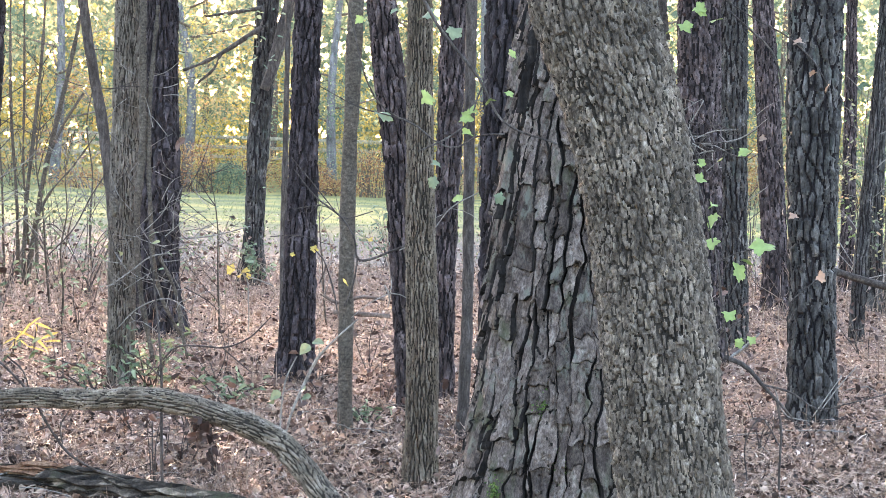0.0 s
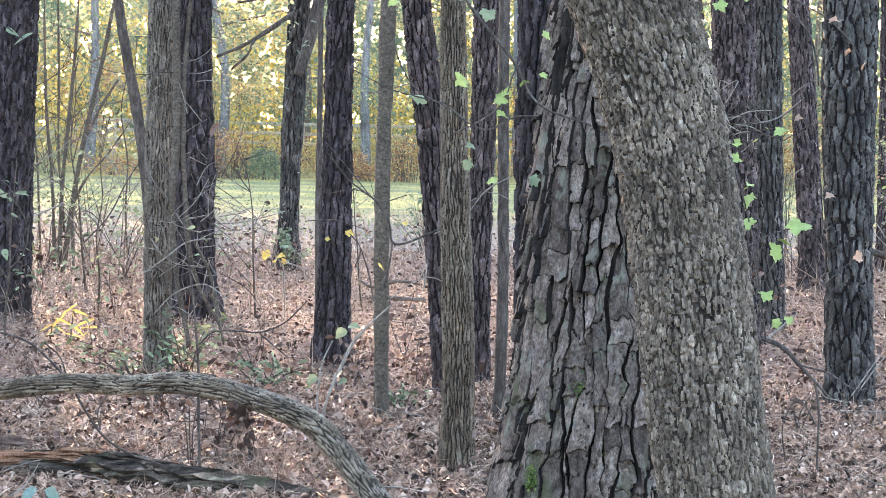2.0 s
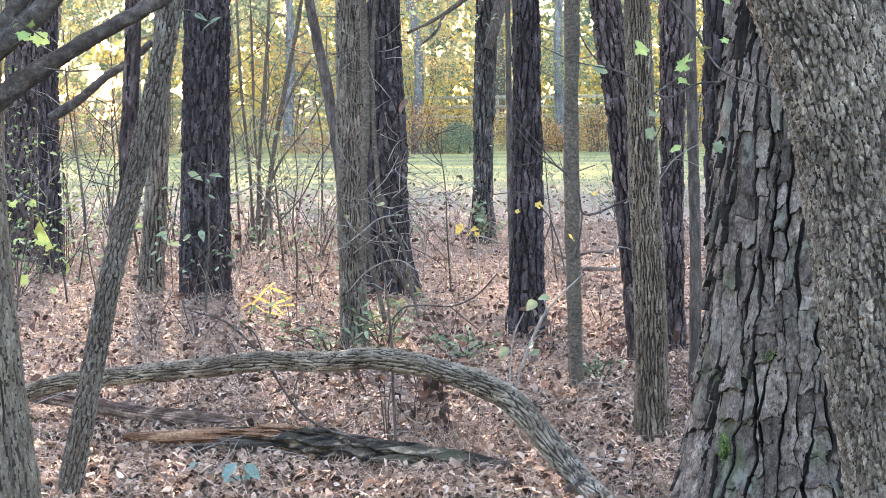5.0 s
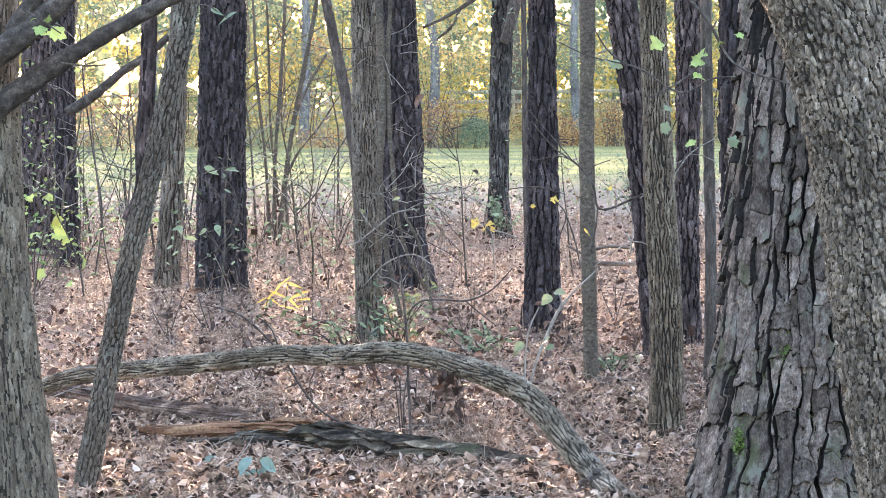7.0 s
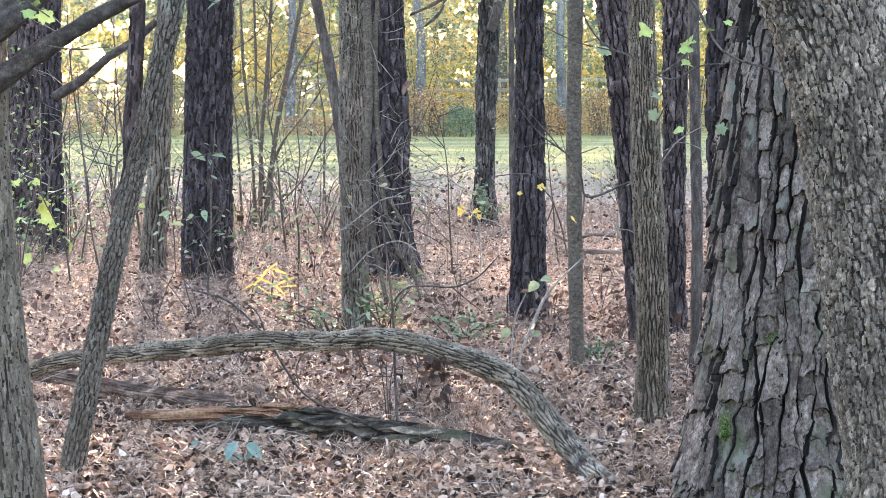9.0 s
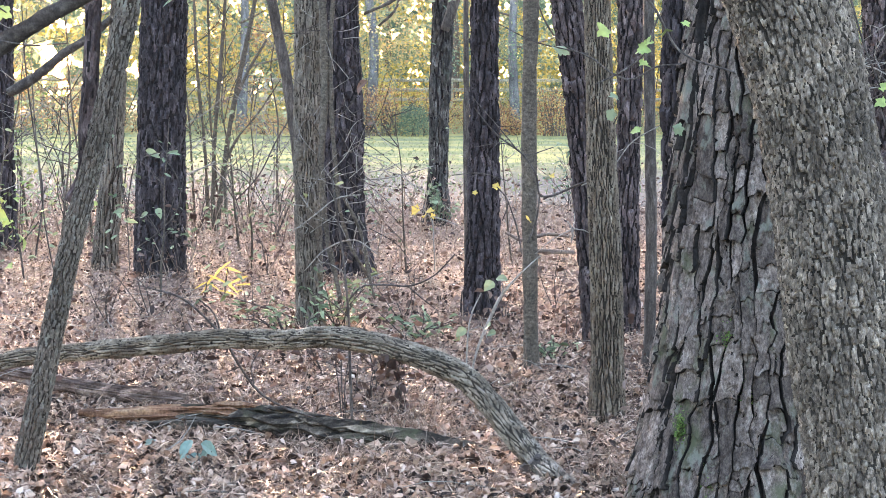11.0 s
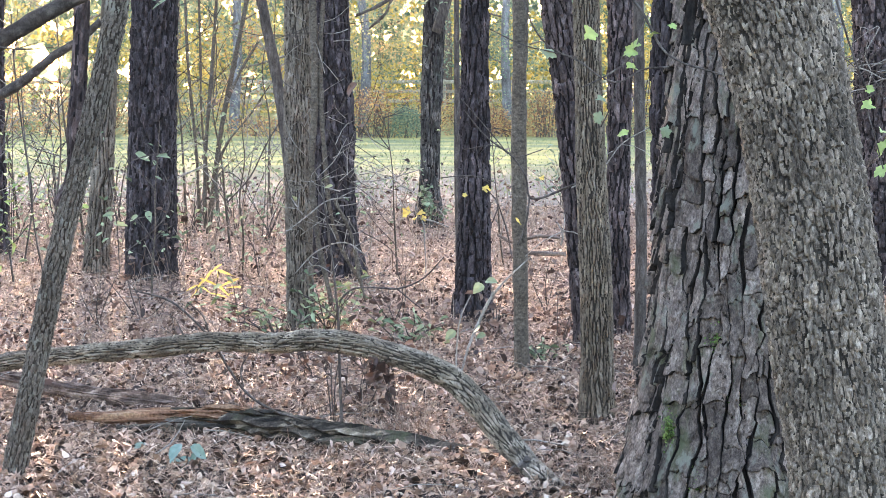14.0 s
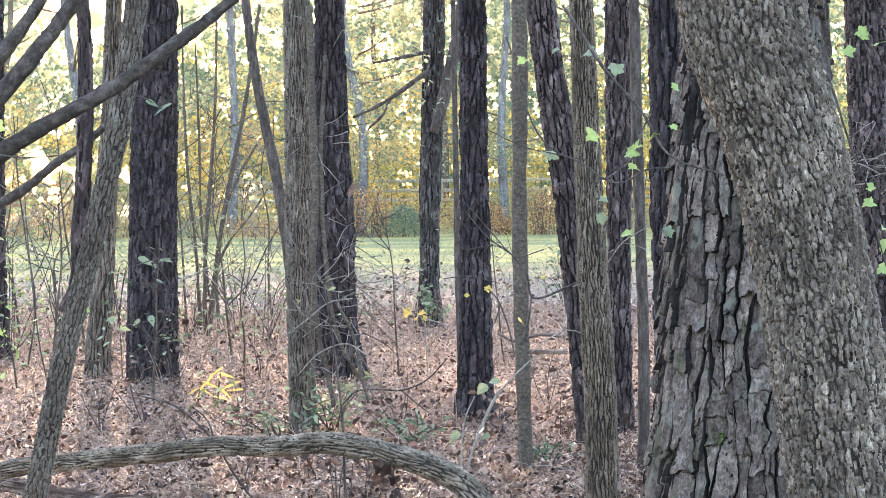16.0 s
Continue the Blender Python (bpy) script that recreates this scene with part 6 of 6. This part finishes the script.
def clump_stems():
    """A clump of slender leaning stems at the edge of the grass."""
    x, y = (-2.705, 23.043)
    ob = thing("birch_clump", root(x, y), "clump of slender bare stems at the edge of the grass", "tree", OAKS)
    for line in ([(-2.667, 22.5, 0.035, 0.051), (-2.585, 22.5, 0.673, 0.048), (-2.49, 22.5, 1.308, 0.045), (-2.358, 22.5, 1.94, 0.041), (-2.227, 22.5, 2.569, 0.038), (-2.029, 22.5, 3.757, 0.029)], [(-2.705, 22.5, 0.067, 0.038), (-2.684, 22.5, 0.991, 0.038), (-2.613, 22.5, 1.813, 0.032), (-2.555, 22.5, 2.569, 0.029), (-2.514, 22.5, 3.757, 0.022)], [(-2.768, 22.6, 0.093, 0.032), (-2.804, 22.6, 0.988, 0.029), (-2.879, 22.6, 1.815, 0.026), (-2.91, 22.6, 2.574, 0.022), (-2.923, 22.6, 3.767, 0.019)], [(-2.534, 22.4, 0.074, 0.029), (-2.547, 22.4, 0.803, 0.029), (-2.453, 22.4, 1.434, 0.025), (-2.266, 22.4, 1.875, 0.022), (-2.075, 22.4, 2.189, 0.016)], [(-2.599, 22.4, 0.677, 0.022), (-2.431, 22.4, 1.056, 0.022), (-2.175, 22.4, 1.371, 0.019), (-1.92, 22.4, 1.749, 0.013)], [(-2.662, 22.6, 0.477, 0.026), (-2.737, 22.6, 1.307, 0.022), (-2.748, 22.6, 2.195, 0.019), (-2.78, 22.6, 3.517, 0.016)]):
        line = [(*q[:3], q[3] * 0.62) for q in line]
        part("stem", skin(line, 0.08, 12, lumpy(0.006, 0.08, 61)), SMOOTH, ob, "", True)
    r = np.random.default_rng(62)
    n = 170
    at = np.stack([x + r.normal(0, 0.8, n), y + r.normal(0, 0.5, n), r.uniform(0.5, 4.2, n)], 1)
    part("foliage", leaves(at, r.uniform(0.04, 0.08, n), 0.6, 0.5, 0.25, facing(n, r)), GREEN, ob, "", False, "stuff")


clump_stems()


def wispy_sapling(x, y, high, seed, mat=GREEN, n=12):
    """A thin bare sapling: a crooked stem, rising side branches and fine twigs, with a few leaves left."""
    r = np.random.default_rng(seed)
    z = float(ground_z(x, y))
    ob = thing("bare_sapling", (x, y, z), "thin nearly bare sapling with fine twigs", "sapling", "bare saplings of the thicket")
    w = 0.0045 + 0.0035 * high
    line, lean = [], r.normal(0, 0.1, 2)
    for f in np.linspace(0, 1, 6):
        line.append((x + lean[0] * high * f + r.normal(0, 0.02) * high * f, y + lean[1] * high * f, z - 0.02 + high * f, w * (1 - 0.75 * f)))
    part("stem", stick(line, 0.06, 6), SMOOTH, ob, "", True)
    p, twigs, tips = np.array(line), [], []
    for k in range(int(6 + 4 * high)):
        f = r.uniform(0.18, 0.97) * 5
        j = min(int(f), 4)
        b = p[j, :3] + (p[j + 1, :3] - p[j, :3]) * (f - j)
        a, ln = r.uniform(0, 6.28), high * r.uniform(0.14, 0.34) * (1.1 - f / 9)
        e = b + np.array((math.cos(a), 0.6 * math.sin(a), r.uniform(0.25, 1.1))) * ln
        m = (b + e) / 2 + r.normal(0, 0.05, 3) * ln
        twigs.append(stick([(*b, w * 0.42), (*m, w * 0.3), (*e, w * 0.12)], 0.08, 4))
        for i in range(3):
            q = b + (e - b) * r.uniform(0.3, 0.95)
            g = q + (e - b) * 0.3 + r.normal(0, 0.22, 3) * ln
            twigs.append(stick([(*q, w * 0.22), (*((q + g) / 2 + r.normal(0, 0.03, 3) * ln), w * 0.17), (*g, w * 0.08)], 0.08, 3))
            tips.append(g)
    part("twig_spray", joined(twigs), TWIG if seed % 2 else PALE_TWIG, ob, "", False, "stuff")
    at = np.array(tips)[r.integers(0, len(tips), n)] + r.normal(0, 0.02, (n, 3))
    part("foliage", leaves(at, r.uniform(0.035, 0.07, n), 0.6, 0.55, 0.25, facing(n, r)), mat, ob, "", False, "stuff")


for k, (x, y, high, mat) in enumerate(((-3.6, 20.0, 2.9, GREEN), (-2.05, 19.2, 2.4, GREEN), (-1.78, 17.6, 1.7, BROWN), (-3.2, 16.1, 2.0, LIME), (-2.95, 19.4, 2.7, GREEN), (-1.35, 20.2, 1.9, GREEN), (-4.3, 18.6, 2.4, LIME), (-2.25, 15.3, 1.4, GREEN), (-1.6, 21.4, 2.6, LIME), (-3.1, 24.0, 3.4, GREEN), (-2.2, 25.5, 3.2, GREEN), (-0.4, 17.2, 1.5, BROWN), (0.55, 18.3, 1.4, BROWN), (2.65, 14.1, 1.6, LIME), (4.6, 19.2, 2.4, LIME), (4.95, 21.0, 2.7, YELLOW), (6.1, 20.3, 2.5, LIME), (2.95, 13.1, 1.0, BROWN), (-4.9, 23.0, 3.0, LIME), (5.9, 24.5, 3.0, YELLOW))):
    wispy_sapling(x, y, high, 400 + k, mat, 16)


def edge_tree_limbs():
    ob = thing("hung_limb", (-0.301, 24.2, 2.785), "thin spreading limbs of the edge tree with a few leaves", "branch")
    for line in ([(-0.098, 24.3, 2.357, 0.055), (0.002, 24.3, 2.664, 0.069), (0.111, 24.3, 3.143, 0.076), (0.206, 24.3, 3.553, 0.069), (0.297, 24.3, 4.236, 0.055)], [(-0.142, 24, 3.092, 0.031), (-0.381, 24, 2.926, 0.027), (-0.621, 24, 2.76, 0.024), (-0.86, 24, 2.627, 0.02), (-1.065, 24, 2.542, 0.014)], [(-0.152, 24, 3.316, 0.027), (-0.411, 24, 3.265, 0.02), (-0.819, 24, 3.189, 0.014)], [(-0.621, 24, 2.76, 0.017), (-0.691, 24, 2.591, 0.014), (-0.897, 24, 2.391, 0.01)]):
        part("limb", skin(line, 0.06, 10, lumpy(0.006, 0.08, 63)), TWIG, ob, "", True)
    r = np.random.default_rng(64)
    p = np.array((-0.616, 23.9, 2.923))
    n = 160
    part("foliage", leaves(p + r.normal(0, 1, (n, 3)) * (0.55, 0.3, 0.4), r.uniform(0.05, 0.1, n), 0.6, 0.5, 0.25, facing(n, r)), WOODS, ob, "", False, "stuff")


edge_tree_limbs()


def right_debris():
    ob = thing("fallen_branch", (*(3.14, 11.726), 0.0), "broken dead branch with bare twigs beside a pine", "branch")
    for line, m in (([(2.077, 9, 0.679, 0.02), (2.173, 9, 0.64, 0.019), (2.266, 9, 0.546, 0.014), (2.357, 9, 0.456, 0.011), (2.404, 9, 0.405, 0.008)], TWIG), ([(2.098, 9, 0.674, 0.011), (2.175, 9, 0.733, 0.01), (2.238, 9, 0.792, 0.006)], PALE_TWIG), ([(2.247, 9, 0.558, 0.008), (2.394, 9, 0.522, 0.008), (2.53, 9, 0.447, 0.006), (2.662, 9, 0.476, 0.005), (2.842, 9, 0.524, 0.005)], TWIG), ([(2.329, 9, 0.495, 0.01), (2.354, 9, 0.352, 0.01), (2.354, 9, 0.195, 0.009), (2.355, 9, 0.038, 0.009)], TWIG), ([(2.351, 9, 0.273, 0.006), (2.254, 9, 0.402, 0.006), (2.192, 9, 0.296, 0.005), (2.204, 9, 0.114, 0.005)], TWIG), ([(2.536, 9, 0.439, 0.005), (2.606, 9, 0.54, 0.005), (2.695, 9, 0.647, 0.004)], PALE_TWIG), ([(2.505, 9, 0.42, 0.005), (2.63, 9, 0.606, 0.004)], PALE_TWIG), ([(2.32, 9, 0.534, 0.004), (2.372, 9, 0.417, 0.005), (2.479, 9, 0.393, 0.004)], PALE_TWIG)):
        part("twig", stick([(*q[:3], q[3] * 0.6) for q in line], 0.04, 7), m, ob, "", True)
    ob = thing("vine_tangle", (3.363, 15.4, 1.801), "tangle of dry vines caught on a pine trunk", "vine")
    r = np.random.default_rng(65)
    c = np.array((3.327, 15.4, 1.733))
    for k in range(60):
        a = c + r.normal(0, 1, 3) * (0.11, 0.05, 0.1)
        b = a + r.normal(0, 1, 3) * (0.2, 0.06, 0.1)
        m = (a + b) / 2 + r.normal(0, 0.05, 3)
        part("twig", stick([(*a, 0.005), (*m, 0.005), (*b, 0.002)], 0.06, 4), TWIG if k % 3 else PALE_TWIG, ob)


right_debris()


def undergrowth():
    """Dry stems, dead twigs and withered leaves standing in the litter."""
    r = np.random.default_rng(66)
    sticks, green = [], []
    for k in range(3000):
        y = 8.2 + 20 * r.uniform() ** 0.7
        x = r.uniform(-1, 1) * (0.8 + y * 0.3)
        dense = 0.2 + 0.5 * (y > 15) + 0.35 * (x < -0.8) * (y > 12)
        if r.uniform() > dense:
            continue
        z = float(ground_z(x, y))
        h = r.uniform(0.08, 0.3) * (1 + 2.0 * max(0, min(1, (y - 13) / 12)) * r.uniform(0.3, 1.2))
        lean = r.normal(0, 0.35, 2) * h
        w = r.uniform(0.0012, 0.003) * (1 + (y - 8) / 14)
        sticks.append(stick([(x, y, z - 0.02, w), (x + lean[0] * 0.3 + r.normal(0, 0.02), y + lean[1] * 0.3, z + h * 0.55, w * 0.8), (x + lean[0], y + lean[1], z + h, w * 0.4)], 0.12, 3))
        if r.uniform() < 0.5:
            b = np.array((x + lean[0] * 0.4, y + lean[1] * 0.4, z + h * 0.6))
            e = b + r.normal(0, 0.35, 3) * h * (1, 1, 0.4) + (0, 0, h * 0.2)
            sticks.append(stick([(*b, w * 0.7), (*((b + e) / 2 + r.normal(0, 0.01, 3)), w * 0.6), (*e, w * 0.3)], 0.12, 3))
    lone("dry_undergrowth", joined(sticks), STRAW, "dry bare stems and twigs standing in the leaf litter", "undergrowth", "", "stuff")
    n = 3200
    y = 9 + 19 * r.uniform(0, 1, n) ** 0.8
    x = r.uniform(-1, 1, n) * (0.8 + y * 0.3)
    h = r.uniform(0.02, 0.3, n) * (1 + 1.6 * np.clip((y - 13) / 12, 0, 1))
    at = np.stack([x, y, ground_z(x, y) + h], 1)
    lone("withered_leaves", leaves(at, r.uniform(0.03, 0.07, n), 0.7, 0.5, 0.4), BROWN, "withered brown leaves hanging on dry stems", "undergrowth", "", "stuff")
    n = 1500
    y = 16 + 13 * r.uniform(0, 1, n)
    x = -1.2 - r.uniform(0, 1, n) * (y * 0.2) + r.normal(0, 0.8, n)
    at = np.stack([x, y, ground_z(x, y) + 0.15 + r.gamma(1.5, 0.3, n)], 1)
    lone("thicket_leaves", leaves(at, r.uniform(0.035, 0.08, n), 0.6, 0.5, 0.3, facing(n, r)), GREEN, "sparse pale green leaves of the thicket at the wood's edge", "undergrowth", "", "stuff")


undergrowth()


def dead_sprig(x, y, high, n, seed):
    """A dead woody seedling: crooked stems with withered curled leaves."""
    r = np.random.default_rng(seed)
    z = float(ground_z(x, y))
    ob = thing("dead_seedling", (x, y, z), "dead seedling with crooked dark stems and withered leaves", "plant", "dead seedlings in the litter")
    at = []
    for k in range(4):
        e = np.array((x + r.normal(0, 0.35) * high, y + r.normal(0, 0.2) * high, z + high * r.uniform(0.6, 1.1)))
        m = (np.array((x, y, z)) + e) / 2 + r.normal(0, 0.08, 3) * high
        part("stem", stick([(x + r.normal(0, 0.015), y, z - 0.02, 0.004), (*m, 0.003), (*e, 0.0014)], 0.04, 5), TWIG, ob, "", True)
        for i in range(3):
            b = m + (e - m) * r.uniform(-0.5, 1)
            q = b + r.normal(0, 0.22, 3) * high * (1, 0.7, 0.6)
            q[2] = max(q[2], z + 0.03)
            part("twig", stick([(*b, 0.002), (*((b + q) / 2 + r.normal(0, 0.01, 3)), 0.0017), (*q, 0.0008)], 0.05, 4), TWIG, ob)
            at += [b, q, (b + q) / 2]
    at = np.array(at)[r.integers(0, len(at), n)] + r.normal(0, 0.02, (n, 3))
    part("foliage", leaves(at, r.uniform(0.03, 0.075, n), 0.8, 0.45, 0.7), BROWN, ob, "withered dark brown leaves", False, "stuff")


for k, (g, high, n) in enumerate((((-0.503, 9.158), 0.42, 14), ((-0.398, 9.668), 0.34, 22), ((-0.251, 9.322), 0.3, 26), ((-0.374, 10.138), 0.36, 18), ((-0.681, 10.655), 0.3, 10), ((-2.033, 13.379), 0.5, 10), ((-2.274, 16.538), 0.6, 16), ((-1.596, 17.075), 0.6, 16), ((-2.308, 13.211), 0.4, 12), ((0.383, 12.73), 0.34, 10), ((0.734, 14.29), 0.5, 14), ((-0.325, 13.552), 0.4, 14), ((0.719, 12.282), 0.3, 12), ((-1.299, 12.886), 0.34, 10), ((-1.453, 11.228), 0.28, 8), ((4.884, 18.288), 0.4, 12), ((4.951, 16.199), 0.4, 14), ((2.581, 10.31), 0.3, 10))):
    dead_sprig(g[0], g[1], high, n, 300 + k)


def fallen_twigs():
    r = np.random.default_rng(67)
    parts = []
    for k in range(260):
        y = 7.2 + 9 * r.uniform() ** 1.3
        x = r.uniform(-1, 1) * (0.6 + y * 0.26)
        a, ln = r.uniform(0, 6.28), r.uniform(0.08, 0.45)
        z = float(ground_z(x, y)) + 0.045
        d = np.array((math.cos(a), math.sin(a), r.normal(0.05, 0.16))) * ln
        w = r.uniform(0.0015, 0.0045)
        m = np.array((x, y, z)) + d * 0.5 + r.normal(0, 0.02, 3) + (0, 0, 0.015)
        parts.append(stick([(x, y, z, w), (*m, w * 0.9), (x + d[0], y + d[1], max(z - 0.02, z + d[2]), w * 0.5)], 0.08, 4))
    lone("fallen_twigs", joined(parts), PALE_TWIG, "pale dead twigs scattered on the leaf litter", "twigs", "", "stuff")
    parts = []
    for c, n, h in ((np.array((*(0.637, 7.396), 0.0)), 160, 0.12), (np.array((*(-0.358, 7.613), 0.0)), 120, 0.06), (np.array((*(-0.164, 8.922), 0.0)), 120, 0.14)):
        for k in range(n):
            p = c + r.normal(0, 1, 3) * (0.13, 0.13, 0)
            p[2] = float(ground_z(p[0], p[1]))
            e = p + r.normal(0, 0.09, 3) + (0, 0, h * r.uniform(0.5, 1.3))
            parts.append(stick([(*p, 0.0014), (*((p + e) / 2 + r.normal(0, 0.012, 3) + (0, 0, 0.02)), 0.0013), (*e, 0.0007)], 0.07, 3))
    lone("dry_grass_tufts", joined(parts), STRAW, "tufts of dry straw-coloured grass by the big pine", "dry grass", "", "stuff")


fallen_twigs()


def bare_branches():
    """Thin bare side branches that cross the view of the grass."""
    for k, (at, lines) in enumerate((
        ((-0.372, 12.6, 1.037), ([(-0.585, 12.6, 1.008, 0.007), (-0.443, 12.6, 1.015, 0.009), (-0.3, 12.6, 1.044, 0.007), (-0.129, 12.6, 1.094, 0.005)], [(-0.336, 12.6, 1.037, 0.005), (-0.247, 12.6, 0.973, 0.005), (-0.158, 12.6, 0.93, 0.004)], [(-0.478, 12.6, 1.015, 0.005), (-0.414, 12.6, 1.08, 0.005), (-0.336, 12.6, 1.115, 0.004)])),
        ((-1.363, 14, 0.985), ([(-1.523, 14, 0.807, 0.008), (-1.363, 14, 0.985, 0.008), (-1.242, 14, 1.222, 0.008), (-1.123, 14, 1.42, 0.006)], [(-1.403, 14, 0.946, 0.006), (-1.521, 14, 1.025, 0.006), (-1.6, 14, 0.985, 0.004)])),
        ((-1.539, 12, 1.296), ([(-1.602, 12, 1.059, 0.008), (-1.507, 12, 1.1, 0.008), (-1.432, 12, 1.14, 0.007)], [(-1.599, 12, 1.364, 0.005), (-1.487, 12, 1.431, 0.005), (-1.35, 12, 1.566, 0.003)])),
        ((0.313, 9.6, 1.472), ([(0.083, 9.6, 1.526, 0.004), (0.178, 9.6, 1.418, 0.004), (0.259, 9.6, 1.323, 0.005), (0.327, 9.6, 1.25, 0.004), (0.476, 9.6, 1.283, 0.004)], [(-0.012, 9.6, 1.147, 0.004), (0.124, 9.6, 1.158, 0.004), (0.26, 9.6, 1.12, 0.003)])),
        ((0.677, 10.6, 1.02), ([(1.094, 10.6, 1.379, 0.004), (0.945, 10.6, 1.29, 0.006), (0.826, 10.6, 1.14, 0.006), (0.677, 10.6, 1.056, 0.006)], [(0.603, 10.6, 0.87, 0.007), (0.633, 10.6, 0.81, 0.009), (0.624, 10.6, 0.75, 0.006)])),
        ((-2.003, 9.8, 1.416), ([(-2.062, 9.8, 0.739, 0.007), (-2.022, 9.8, 1.019, 0.007), (-2.062, 9.8, 1.354, 0.006), (-2.098, 9.8, 1.66, 0.006), (-2.113, 9.8, 1.964, 0.004)], [(-2.03, 9.8, 1.159, 0.004), (-1.951, 9.8, 1.325, 0.004), (-1.919, 9.8, 1.52, 0.003)], [(-2.363, 9.8, 1.134, 0.006), (-2.219, 9.8, 1.244, 0.006), (-2.105, 9.8, 1.354, 0.004)])),
        ((-0.776, 12.2, 0.567), ([(-0.915, 12.2, 0.463, 0.005), (-0.776, 12.2, 0.602, 0.007), (-0.603, 12.2, 0.654, 0.007), (-0.465, 12.2, 0.567, 0.005)], [(-0.983, 12.2, 0.706, 0.005), (-0.844, 12.2, 0.81, 0.007), (-0.705, 12.2, 0.913, 0.007), (-0.567, 12.2, 0.931, 0.005)], [(-0.774, 12.2, 1.051, 0.005), (-0.67, 12.2, 1.155, 0.005), (-0.593, 12.2, 1.293, 0.003)])),
    )):
        ob = thing("bare_branch", at, "thin bare grey branch with fine twigs", "branch", "bare branches")
        for line in lines:
            line = [(*q[:3], q[3] * 0.65) for q in line]
            part("twig", stick(line, 0.04, 5), TWIG if k % 2 else PALE_TWIG, ob, "", True)
            # short side shoots
            r = np.random.default_rng(200 + k)
            p = np.array(line)
            for i in range(3):
                f = r.uniform(0.2, 0.9) * (len(p) - 1)
                j = int(f)
                b = p[j] + (p[min(j + 1, len(p) - 1)] - p[j]) * (f - j)
                e = b[:3] + r.normal(0, 1, 3) * (0.1, 0.04, 0.1)
                part("twig", stick([(*b[:3], b[3] * 0.6), (*((b[:3] + e) / 2 + r.normal(0, 0.01, 3)), b[3] * 0.5), (*e, b[3] * 0.25)], 0.05, 4), TWIG if k % 2 else PALE_TWIG, ob)


bare_branches()
